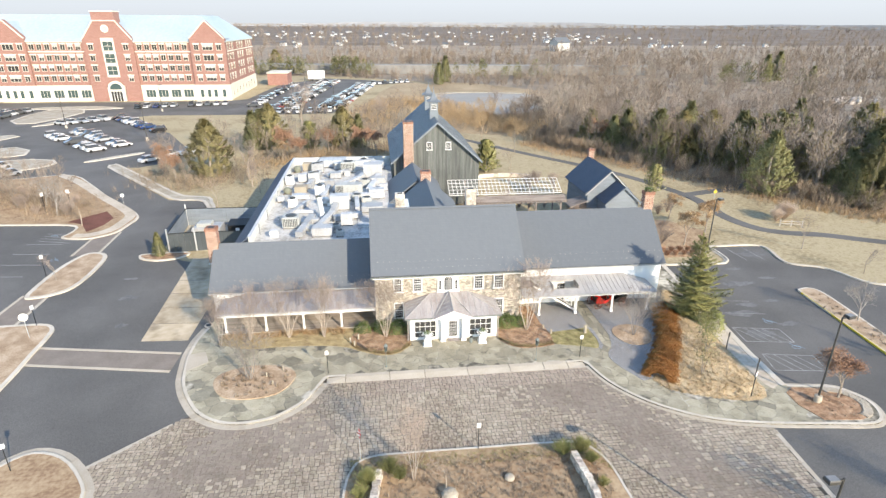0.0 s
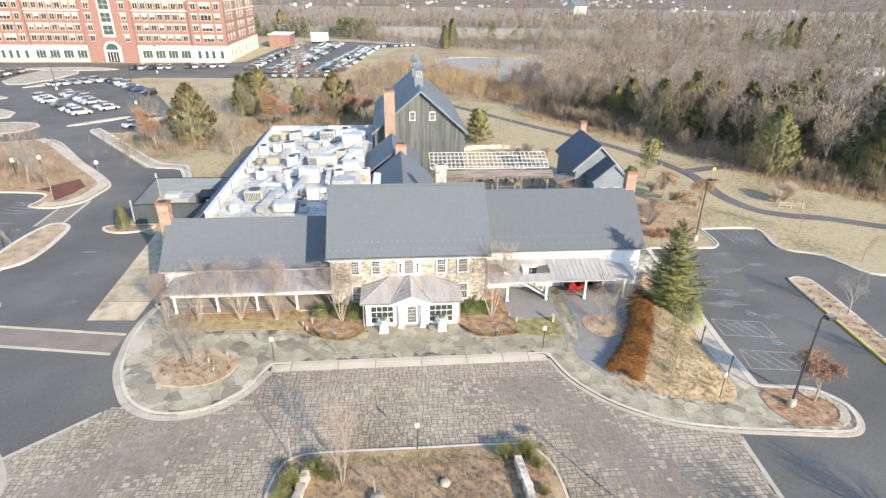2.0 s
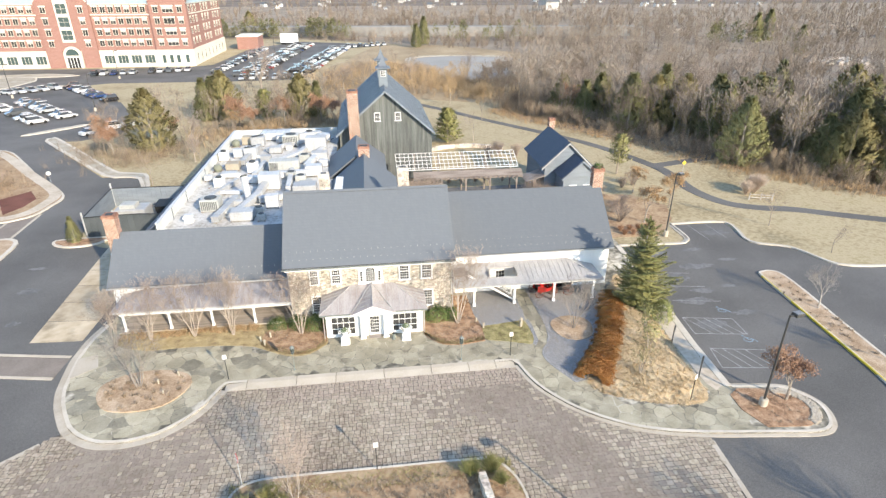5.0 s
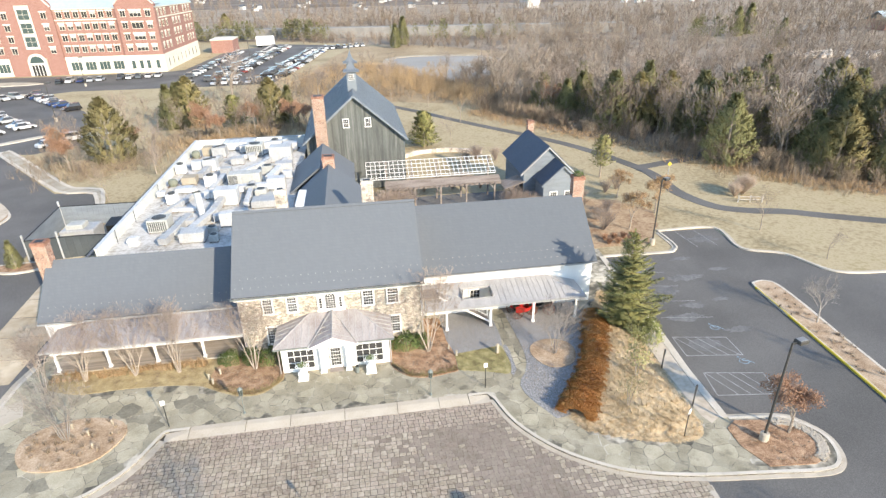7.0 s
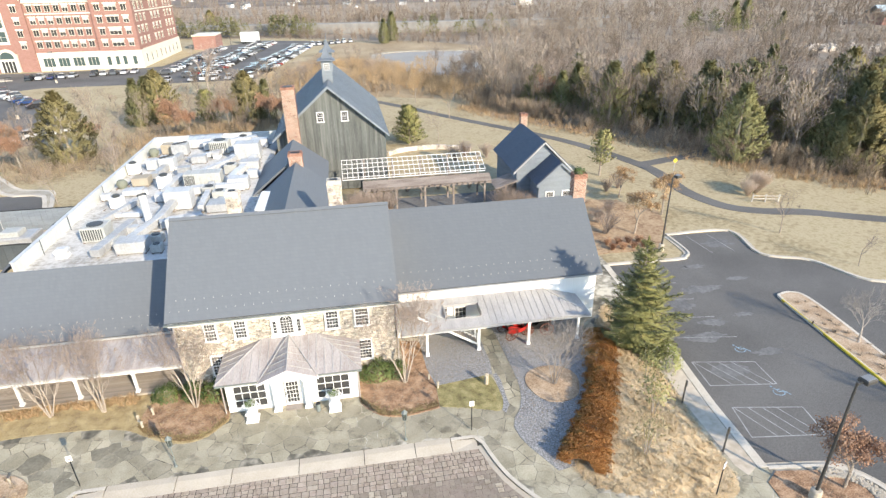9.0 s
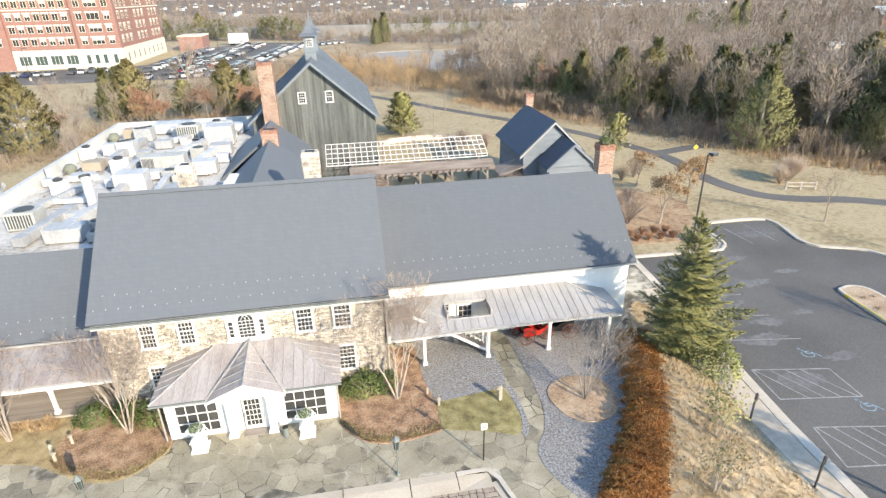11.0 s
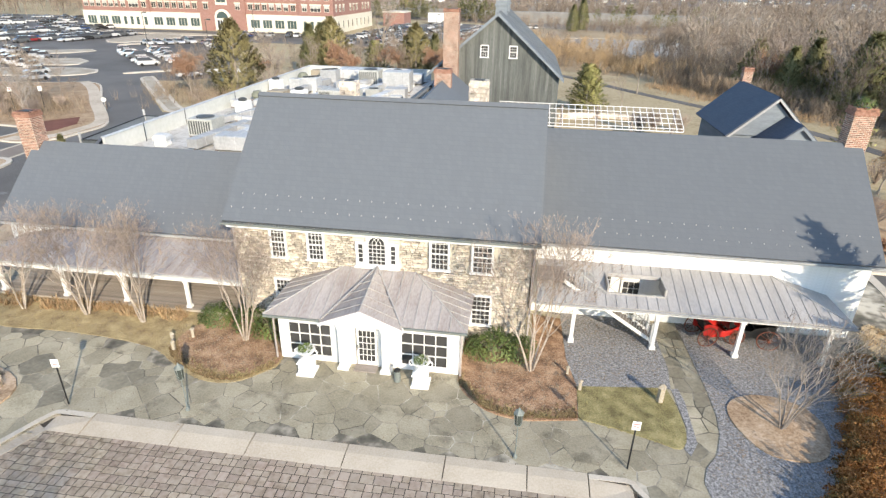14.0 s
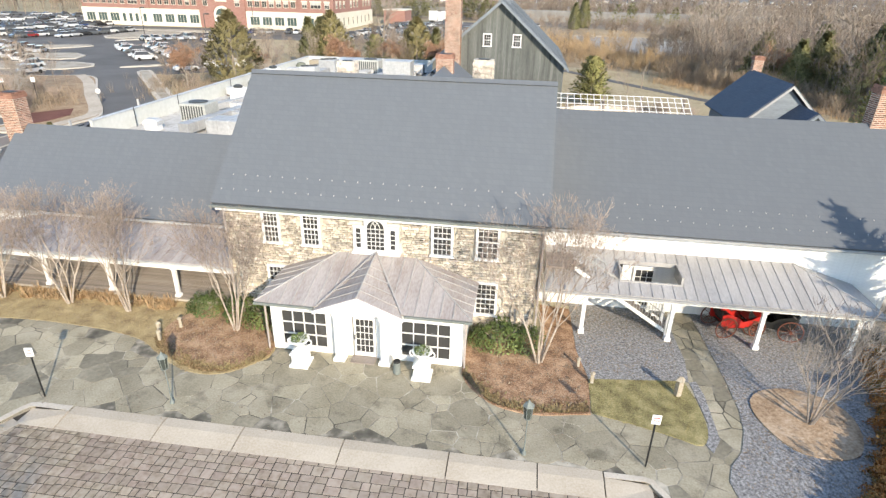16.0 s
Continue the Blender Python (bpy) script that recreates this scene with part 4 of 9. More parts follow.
def guards(parent, x0, x1, ye, ze, slope, rows=(0.5, 1.05)):
    """Snow guards in staggered rows above an eave."""
    me = B().add([(-0.02, 0, 0), (0.02, 0, 0), (0.02, 0.06, 0.05), (-0.02, 0.06, 0.05), (0, 0.01, 0.045)], [(0, 1, 4), (0, 4, 3), (1, 2, 4), (2, 3, 4)]).data("snow_guard", M_TIN)
    for k, d in enumerate(rows):
        x = x0 + 0.3 + 0.35 * (k % 2)
        while x < x1 - 0.2:
            ob = piece("snow_guard", me, parent)
            ob.location = (Vector((x, ye + d, ze + slope * d + 0.005)) - OFF[parent.name]) * K
            x += 0.56


# main block
MX0, MX1, MY, MYR, MZE, MZR = -7.35, 7.1, 2.4, 7.75, 5.45, 10.2
WALL = 2.8
main = thing("main_block", "two-storey fieldstone restaurant block with dark slate roof", "building", (0, WALL, 0))
OPEN = [(-5.3, -4.5, 3.5, 5.2), (-3.5, -2.65, 3.5, 5.2), (-1.2, 0.82, 3.5, 5.3), (2.2, 3.2, 3.5, 5.25), (4.08, 5.18, 3.5, 5.22), (4.15, 5.2, 0.8, 2.5), (-5.3, -4.4, 0.8, 2.5)]
core = B().box(MX0 + 0.3, MX1 - 0.3, WALL + 0.12, 12.6, 0, 5.4)
core.slab([(MX0 + 0.3, WALL + 0.12, 5.4), (MX0 + 0.3, MYR, MZR - 0.3), (MX0 + 0.3, 12.6, 5.4)], 0.2)
core.slab([(MX1 - 0.1, 12.6, 5.4), (MX1 - 0.1, MYR, MZR - 0.3), (MX1 - 0.1, WALL + 0.12, 5.4)], 0.2)
stone_wall = part("stone_wall", core, M_MORTAR, main, "fieldstone wall in pale mortar")
roof = part("roof", gable_roof_x(B(), MX0, MX1, MY, MZE, MYR, MZR, 13.1), M_SLATE, main, "dark blue-grey slate roof")
part("ridge_cap", B().slab([(MX0, MYR - 0.18, MZR - 0.06), (MX1, MYR - 0.18, MZR - 0.06), (MX1, MYR, MZR + 0.1), (MX0, MYR, MZR + 0.1)], 0.05).slab([(MX0, MYR, MZR + 0.1), (MX1, MYR, MZR + 0.1), (MX1, MYR + 0.18, MZR - 0.06), (MX0, MYR + 0.18, MZR - 0.06)], 0.05), M_SLATE, main)
guards(roof, MX0, MX1, MY, MZE, (MZR - MZE) / (MYR - MY))
part("gutter", B().box(MX0 - 0.05, MX1 + 0.05, MY - 0.1, MY + 0.02, MZE - 0.2, MZE - 0.1), M_VERDI, main, "thin dark gutter")
part("cornice", B().box(MX0 + 0.15, MX1 - 0.1, MY + 0.04, WALL + 0.1, MZE - 0.35, MZE - 0.16), M_WHITE, main, "white painted cornice")
for x in (MX0 + 0.35, MX1 - 0.2):
    part("downpipe", B().tube((x, WALL - 0.12, 0), (x, WALL - 0.12, MZE - 0.3), 0.05), M_COPPER, main)
for x, z0, w, h, c, r in ((-4.9, 3.65, 0.62, 1.45, 4, 6), (-3.08, 3.65, 0.66, 1.45, 4, 6), (2.7, 3.65, 0.74, 1.5, 4, 6), (4.63, 3.65, 0.8, 1.48, 4, 6), (4.67, 0.95, 0.8, 1.45, 4, 6), (-4.85, 0.95, 0.7, 1.45, 4, 6)):
    sash(main, x, z0, w, h, WALL - 0.02, c, r)
# round-headed window over the entrance
pal = new("arched_window")
pal.parent = main
OFF[pal.name] = OFF[main.name]
cx, zs = -0.19, 4.62
part("window_surround", B().box(cx - 1.0, cx + 1.0, WALL - 0.06, WALL + 0.1, 3.52, 4.72).box(cx - 0.5, cx + 0.5, WALL - 0.062, WALL + 0.1, 4.72, 5.08).cbox(cx - 1.06, cx + 1.06, WALL - 0.14, WALL + 0.1, 3.42, 3.52, 0.01), M_WHITE, pal)
arch = [(cx - 0.38, 3.65), (cx + 0.38, 3.65)] + [(cx + 0.38 * math.cos(a), zs + 0.38 * math.sin(a)) for a in [math.pi * i / 12 for i in range(13)]]
part("pane", B().slab([(p[0], WALL - 0.075, p[1]) for p in arch], 0.03), M_GLASS, pal)
for sx in (-0.76, 0.76):
    part("side_pane", B().box(cx + sx - 0.1, cx + sx + 0.1, WALL - 0.075, WALL - 0.05, 3.72, 4.6), M_GLASS, pal)
mu = B()
for i in range(1, 4):
    xx = cx - 0.38 + 0.76 * i / 4
    mu.box(xx - 0.009, xx + 0.009, WALL - 0.1, WALL - 0.076, 3.65, zs)
for j in range(1, 6):
    zz = 3.65 + (zs - 3.65) * j / 5
    mu.box(cx - 0.38, cx + 0.38, WALL - 0.102, WALL - 0.077, zz - 0.009, zz + 0.009)
for ox, a0, a1 in ((-0.38, 0, 62), (0.38, 118, 180), (-0.19, 0, 75), (0.19, 105, 180)):
    R = 0.57 if abs(ox) < 0.3 else 0.76
    c0 = cx + ox - (R - 0.38 if ox > 0 else -(R - 0.38)) * 0
    for k in range(6):
        a, c = radians(a0 + (a1 - a0) * k / 6), radians(a0 + (a1 - a0) * (k + 1) / 6)
        p, q = (c0 + 0.4 * math.cos(a), zs + 0.4 * math.sin(a)), (c0 + 0.4 * math.cos(c), zs + 0.4 * math.sin(c))
        if all((u[0] - cx) ** 2 + (u[1] - zs) ** 2 < 0.39 ** 2 for u in (p, q)):
            mu.tube((p[0], WALL - 0.09, p[1]), (q[0], WALL - 0.09, q[1]), 0.013, None, 4)
for sx in (-0.76, 0.76):
    for j in range(1, 4):
        mu.box(cx + sx - 0.1, cx + sx + 0.1, WALL - 0.09, WALL - 0.076, 3.72 + 0.22 * j - 0.012, 3.72 + 0.22 * j + 0.012)
part("muntins", mu, M_WHITE, pal)

# entrance vestibule
ves = thing("vestibule", "white glazed entrance vestibule with standing-seam copper roof", "entrance", (0, 0, 0))
for x0, x1, z0, z1 in ((-4, -3.56, 0, 2.35), (-1.66, -0.56, 0, 2.35), (0.44, 1.48, 0, 2.35), (3.48, 4, 0, 2.35), (-3.56, -1.66, 0, 0.24), (-3.56, -1.66, 1.9, 2.35), (1.48, 3.48, 0, 0.24), (1.48, 3.48, 1.9, 2.35), (-0.56, 0.44, 1.9, 2.35)):
    part("wall_panel", B().box(x0, x1, 0, 0.14, z0, z1), M_WHITE, ves)
for x in (-4, 3.86):
    part("side_wall", B().box(x, x + 0.14, 0.14, 2.8, 0, 2.35), M_WHITE, ves)
part("floor", B().box(-3.86, 3.86, 0.14, 2.8, -0.02, 0.05), M_DARKWOOD, ves)
for i, (x0, x1) in enumerate(((-3.56, -1.66), (1.48, 3.48))):
    win = new("window")
    win.parent = ves
    OFF[win.name] = Vector()
    part("pane", B().box(x0, x1, 0.08, 0.1, 0.24, 1.9), M_GLASS, win)
    mu = B()
    for k in range(5):
        xx = x0 + (x1 - x0) * k / 4
        mu.box(xx - 0.016, xx + 0.016, 0.02, 0.078, 0.24, 1.9)
    for k in range(4):
        zz = 0.24 + 1.66 * k / 3
        mu.box(x0, x1, 0.018, 0.076, zz - 0.016, zz + 0.016)
    part("muntins", mu, M_WHITE, win)
    part("window_sill", B().cbox(x0 - 0.05, x1 + 0.05, -0.06, 0.02, 0.14, 0.22, 0.01), M_WHITE, win)
door = new("door")
door.parent = ves
OFF[door.name] = Vector()
part("leaf", B().box(-0.5, -0.41, 0.03, 0.09, 0.02, 1.86).box(0.31, 0.4, 0.03, 0.09, 0.02, 1.86).box(-0.41, 0.31, 0.03, 0.09, 0.02, 0.22).box(-0.41, 0.31, 0.03, 0.09, 1.78, 1.86), M_WHITE, door)
part("pane", B().box(-0.41, 0.31, 0.05, 0.07, 0.22, 1.78), M_GLASS, door)
mu = B()
for k in range(1, 4):
    mu.box(-0.41 + 0.18 * k - 0.01, -0.41 + 0.18 * k + 0.01, 0.028, 0.049, 0.22, 1.78)
for k in range(1, 5):
    mu.box(-0.41, 0.31, 0.026, 0.048, 0.22 + 0.312 * k - 0.01, 0.22 + 0.312 * k + 0.01)
part("muntins", mu, M_WHITE, door)
part("handle", B().box(-0.47, -0.44, -0.03, 0.03, 0.82, 1.05), M_BLACK, door)
part("threshold", B().box(-0.56, 0.44, -0.5, 0.0, -0.01, 0.04), M_DARKWOOD, ves, "worn brown door step")
for x in (-1.02, 0.88):
    c = new("column")
    c.parent = ves
    OFF[c.name] = Vector()
    part("shaft", B().box(x - 0.15, x + 0.15, -0.44, -0.14, 0.16, 2.15), M_WHITE, c)
    part("base", B().cbox(x - 0.24, x + 0.24, -0.53, -0.05, 0, 0.17, 0.03), M_WHITE, c)
    part("capital", B().box(x - 0.2, x + 0.2, -0.49, -0.09, 2.13, 2.3), M_WHITE, c)
part("entablature", B().box(-1.8, 1.55, -0.5, 0.0, 2.3, 2.46).box(-4.1, -1.8, -0.1, 0.0, 2.2, 2.46).box(1.55, 4.1, -0.1, 0.0, 2.2, 2.46), M_WHITE, ves)
# The white panel's shade under the gable is put into its grey colour.
part("pediment", B().slab([(-1.75, -0.47, 2.46), (1.5, -0.47, 2.46), (-0.13, -0.47, 3.05)], 0.12), M_TYMPANUM, ves, "white pediment panel with its shade put into the grey colour")
for x0, x1 in ((-1.95, -0.13), (-0.13, 1.7)):
    za, zb = (2.38, 3.13) if x0 < -1 else (3.13, 2.38)
    part("rake_board", B().slab([(x0, -0.6, za), (x0, -0.6, za - 0.13), (x1, -0.6, zb - 0.13), (x1, -0.6, zb)], -0.06), M_WHITE, ves)
ER, ET = 2.47, 3.4
EL, EX, EF = -4.45, 4.35, -0.42
TOP = [(-1.85, 2.76, ET), (1.6, 2.76, ET)]
vr = B()
vr.slab([(EL, EF, ER), (EX, EF, ER), TOP[1], TOP[0]], 0.07)
vr.slab([(EL, 2.76, ER), (EL, EF, ER), TOP[0]], 0.07)
vr.slab([(EX, EF, ER), (EX, 2.76, ER), TOP[1]], 0.07)
vroof = part("roof", vr, M_COPPER, ves, "brownish standing-seam copper roof")
GA = (-0.13, -0.62, 3.16)
vg = B().slab([(-1.95, -0.62, 2.4), GA, (-0.13, 2.6, 3.62), (-0.95, 1.0, 2.93)], 0.06).slab([GA, (1.7, -0.62, 2.4), (0.7, 1.0, 2.93), (-0.13, 2.6, 3.62)], 0.06)
part("gable_roof", vg, M_COPPER, ves, "brownish copper gable over the door")
for x in (-4.38, 4.28):
    part("downpipe", B().tube((x * 0.955, -0.08, 0), (x * 0.955, -0.08, 2.3), 0.045), M_COPPER, ves)
for x0, x1 in ((EL, -1.95), (1.7, EX)):
    part("gutter", B().box(x0, x1, EF - 0.08, EF, ER - 0.12, ER - 0.02), M_VERDI, ves)


def seam(b, p, q, r=0.028):
    b.tube((p[0], p[1], p[2] + 0.012), (q[0], q[1], q[2] + 0.012), r, None, 4)


sl = (ET - ER) / (2.76 - EF)
x = EL + 0.55
while x < EX - 0.3:
    yt = 2.74
    if x < TOP[0][0]:
        yt = EF + (2.76 - EF) * (x - EL) / (TOP[0][0] - EL)
    elif x > TOP[1][0]:
        yt = EF + (2.76 - EF) * (EX - x) / (EX - TOP[1][0])
    y0 = EF
    if -1.9 < x < 1.65:
        y0 = -0.3 + 2.9 * (1 - abs(x + 0.13) / 1.85)
    if yt - y0 > 0.15:
        b = B()
        seam(b, (x, y0, ER + sl * (y0 - EF)), (x, yt, ER + sl * (yt - EF)))
        part("seam", b, M_TIN, vroof)
    x += 0.5
for y in (0.15, 0.7, 1.25, 1.8, 2.3):
    for s, ex, tx in ((-1, EL, TOP[0][0]), (1, EX, TOP[1][0])):
        k = (y - EF) / (2.76 - EF)
        b = B()
        seam(b, (ex, y, ER), (ex + (tx - ex) * k, y, ER + (ET - ER) * k))
        part("seam", b, M_TIN, vroof)
for t in (0.15, 0.32, 0.49, 0.66, 0.83):
    for s in (-1, 1):
        rp = Vector(GA).lerp(Vector((-0.13, 2.6, 3.62)), t)
        lo = Vector((-1.95 if s < 0 else 1.7, -0.62, 2.4)).lerp(Vector((-0.13, 2.6, 3.62)), t)
        b = B()
        seam(b, rp, lo, 0.02)
        part("seam", b, M_TIN, vroof)
for a, c in (((EL, EF, ER), TOP[0]), ((EX, EF, ER), TOP[1]), (GA, (-0.13, 2.6, 3.62)), ((-1.85, -0.45, 2.5), (-0.13, 2.6, 3.62)), ((1.6, -0.45, 2.5), (-0.13, 2.6, 3.62))):
    b = B()
    seam(b, a, c, 0.035)
    part("hip_cap", b, M_TIN, vroof)


def clapboards(parent, x0, x1, y, z0, z1, h=0.155):
    """Lapped boards on a wall that faces minus y."""
    z = z0
    me = B().add([(0, -0.045, 0), (x1 - x0, -0.045, 0), (x1 - x0, -0.012, h), (0, -0.012, h), (0, 0, 0), (x1 - x0, 0, 0), (x1 - x0, 0, h), (0, 0, h)], [(0, 1, 2, 3), (1, 0, 4, 5), (3, 2, 6, 7), (0, 3, 7, 4), (2, 1, 5, 6)]).data("clapboard", M_WHITE)
    while z < z1 - 0.05:
        piece("clapboard", me, parent).location = (Vector((x0, y, z)) - OFF[parent.name]) * K
        z += h


def chimney(x0, x1, y0, y1, z0, z1, material, label, pots=0, ivy=False):
    c = thing("chimney", label, "chimney", ((x0 + x1) / 2, (y0 + y1) / 2, z0))
    part("shaft", B().box(x0, x1, y0, y1, z0, z1 - 0.3), M_MORTAR, c)
    part("cap", B().box(x0 - 0.06, x1 + 0.06, y0 - 0.06, y1 + 0.06, z1 - 0.3, z1 - 0.14).box(x0 - 0.02, x1 + 0.02, y0 - 0.02, y1 + 0.02, z1 - 0.14, z1), M_BRICKS if material is M_BRICK else material, c)
    if material is M_STONE:
        cr, z = random.Random(int(x0 * 10)), z0
        z = max(z0, z1 - 4.2)
        while z < z1 - 0.35:
            h, x = cr.uniform(0.2, 0.32), x0
            while x < x1 - 0.05:
                x2 = min(x + cr.uniform(0.26, 0.5), x1)
                part("stone", B().cbox(x + 0.012, x2 - 0.012, y0 - 0.05, y0 + 0.05, z + 0.012, z + h - 0.012, 0.01), M_STONE, c)
                x = x2
            y = y0
            while y < y1 - 0.05:
                y2 = min(y + cr.uniform(0.26, 0.5), y1)
                for xx in (x0 - 0.05, x1 - 0.05):
                    part("stone", B().cbox(xx, xx + 0.1, y + 0.012, y2 - 0.012, z + 0.012, z + h - 0.012, 0.01), M_STONE, c)
                y = y2
            z += h
    if material is M_BRICK:
        cr, bw, row, z = random.Random(int(x0 * 7)), B(), 0, max(z0, z1 - 7.6)
        while z < z1 - 0.01:
            g = 0.0 if z < z1 - 0.3 else 0.045 if z < z1 - 0.15 else 0.02
            for ax, lo, hi in ((0, x0, x1), (1, y0, y1)):
                u = lo - g - (0.11 if row % 2 else 0.0)
                while u < hi + g - 0.02:
                    u0, u1 = max(lo - g, u) + 0.01, min(hi + g, u + 0.22) - 0.012
                    if u1 - u0 > 0.03:
                        for s, w in ((-1, (y0, x0)[ax] - g), (1, (y1, x1)[ax] + g)):
                            w0, w1 = (w - 0.012, w + 0.03) if s < 0 else (w - 0.03, w + 0.012)
                            if ax == 0:
                                bw.box(u0, u1, w0, w1, z + 0.011, z + 0.08)
                            else:
                                bw.box(w0, w1, u0, u1, z + 0.011, z + 0.08)
                    u += 0.22
            z += 0.092
            row += 1
        tagged(part("brickwork", bw, M_BRICKS, c, "red-brown bricks"), kind="stuff")
    part("flue", B().box(x0 + 0.2, x1 - 0.2, y0 + 0.2, y1 - 0.2, z1, z1 + 0.03), M_BLACK, c)
    part("flashing", B().box(x0 - 0.07, x1 + 0.07, y0 - 0.07, y1 + 0.07, z0, z0 + 0.12), M_GALV, c)
    return c


# east wing and its porch
EY, EZ, EYR, EZR, EW = 5.6, 4.15, 10.5, 8.6, 22.75
ew = thing("east_wing", "white clapboard wing with dark slate roof", "building", (15, 6, 0))
wx = B().box(MX1 + 0.02, EW - 0.3, 6.0, 14.9, 0, 4.0)
wx.slab([(EW - 0.3, 14.9, 4.0), (EW - 0.3, EYR, EZR - 0.3), (EW - 0.3, 6.0, 4.0)], 0.2)
ewall = part("wall", wx, M_WHITE, ew, "white painted clapboard wall")
clapboards(ewall, MX1 + 0.02, EW - 0.3, 5.998, 0.1, 3.95)
eroof = part("roof", gable_roof_x(B(), MX1 + 0.004, EW, EY, EZ, EYR, EZR, 15.3), M_SLATE_E, ew, "dark blue-grey slate roof")
guards(eroof, MX1 + 0.1, EW, EY, EZ, (EZR - EZ) / (EYR - EY))
part("gutter", B().box(MX1 + 0.05, EW, EY - 0.1, EY + 0.01, EZ - 0.17, EZ - 0.07), M_GALV, ew)
chimney(21.9, 22.9, 10.3, 11.1, 6.5, 10.3, M_BRICK, "red brick chimney on the wing's gable end")


def post(parent, x, y, h):
    p = new("post")
    p.parent = parent
    OFF[p.name] = OFF[parent.name]
    part("shaft", B().cbox(x - 0.08, x + 0.08, y - 0.08, y + 0.08, 0.2, h - 0.12, 0.012), M_WHITE, p)
    part("base", B().cbox(x - 0.13, x + 0.13, y - 0.13, y + 0.13, -0.02, 0.22, 0.03), M_WHITE, p)
    part("capital", B().box(x - 0.12, x + 0.12, y - 0.12, y + 0.12, h - 0.13, h), M_WHITE, p)


ep = thing("east_porch", "open side porch with grey standing-seam metal roof and white posts", "porch", (14.5, 4, 0))
PZ0, PZ1, PY0, PY1 = 2.3, 3.1, 3.05, 5.95
for x in (9.0, 12.75, 16.45, 20.2):
    post(ep, x, 3.45, 1.95)
part("beam", B().box(7.2, 20.6, 3.3, 3.6, 1.93, 2.3), M_WHITE, ep)
pz = lambda y: PZ0 + (PZ1 - PZ0) * (y - PY0) / (PY1 - PY0)
HX0, HX1, HY0, HY1 = 10.5, 13.0, 3.95, 5.2
eproof = sub_part(ep, "roof")
for x0, x1, y0, y1 in ((7.2, HX0, PY0, PY1), (HX0, HX1, PY0, HY0), (HX0, HX1, HY1, PY1), (HX1, 18.2, PY0, PY1)):
    part("roof_sheet", B().slab([(x0, y0, pz(y0)), (x1, y0, pz(y0)), (x1, y1, pz(y1)), (x0, y1, pz(y1))], 0.08), M_TIN, eproof)
part("roof_sheet", B().slab([(18.2, PY0, PZ0), (20.9, PY0, PZ0), (18.2, PY1, PZ1)], 0.08).slab([(20.9, PY0, PZ0), (20.9, PY1, PZ0), (18.2, PY1, PZ1)], 0.08), M_TIN, eproof, "hipped end of the metal roof")
x = 7.6
while x < 20.8:
    yt = PY1 if x < 18.2 else PY0 + (PY1 - PY0) * (20.9 - x) / 2.7
    spans = [(PY0, HY0), (HY1, PY1)] if HX0 < x < HX1 else [(PY0, yt)]
    for y0, y1 in spans:
        if y1 - y0 > 0.1:
            b = B()
            seam(b, (x, y0, pz(y0)), (x, y1, pz(y1)), 0.025)
            part("seam", b, M_TIN, eproof)
    x += 0.46
b = B()
seam(b, (20.9, PY0, PZ0), (18.2, PY1, PZ1), 0.035)
part("hip_cap", b, M_TIN, eproof)
fr = B()
for x0, x1, y0, y1 in ((HX0 - 0.08, HX1 + 0.08, HY0 - 0.08, HY0), (HX0 - 0.08, HX1 + 0.08, HY1, HY1 + 0.08), (HX0 - 0.08, HX0, HY0, HY1), (HX1, HX1 + 0.08, HY0, HY1)):
    fr.box(x0, x1, y0, y1, pz(y0) - 0.15, pz(y1) + 0.03)
part("opening_frame", fr, M_TIN, eproof)
part("gutter", B().box(7.2, 20.9, PY0 - 0.08, PY0, PZ0 - 0.14, PZ0 - 0.04), M_GALV, ep)
for x in (8.4, 10.5):
    sash(ew, x, 3.0 - 1.75, 0.75, 1.3, 5.93, 3, 4, "window")
sash(ew, 11.9, 0.3, 0.8, 1.9, 5.93, 3, 5, "door_glazed", False)

# outside stair up through the porch roof
st = thing("staircase", "white painted outside wooden stair with railings", "staircase", (12.6, 4.6, 0))
n, rise, going = 16, 0.185, 0.27
for i in range(n):
    x = 12.75 - going * i
    part("step", B().cbox(x - going - 0.03, x, 3.98, 4.85, rise * (i + 1) - 0.05, rise * (i + 1), 0.01), M_DARKWOOD, st)
x1, z1 = 12.75 - going * n, rise * n
for y in (3.93, 4.86):
    part("stringer", B().slab([(12.85, y, 0.0), (12.85, y, 0.18), (x1, y, z1 + 0.1), (x1, y, z1 - 0.1)], 0.05), M_WHITE, st)
    part("handrail", B().tube((12.75, y, 0.95), (x1, y, z1 + 0.9), 0.02), M_BEIGE, st)
    part("newel", B().cbox(12.72, 12.84, y - 0.06, y + 0.06, 0, 1.1, 0.02), M_WHITE, st)
    for i in range(2 * n):
        x = 12.7 - going * i / 2
        zb = rise * i / 2 + 0.15
        part("baluster", B().box(x - 0.008, x + 0.008, y - 0.008, y + 0.008, zb, zb + 0.78), M_BEIGE, st)
part("landing", B().box(7.2, x1 + 0.03, 3.95, 5.9, z1 - 0.1, z1), M_DARKWOOD, st)

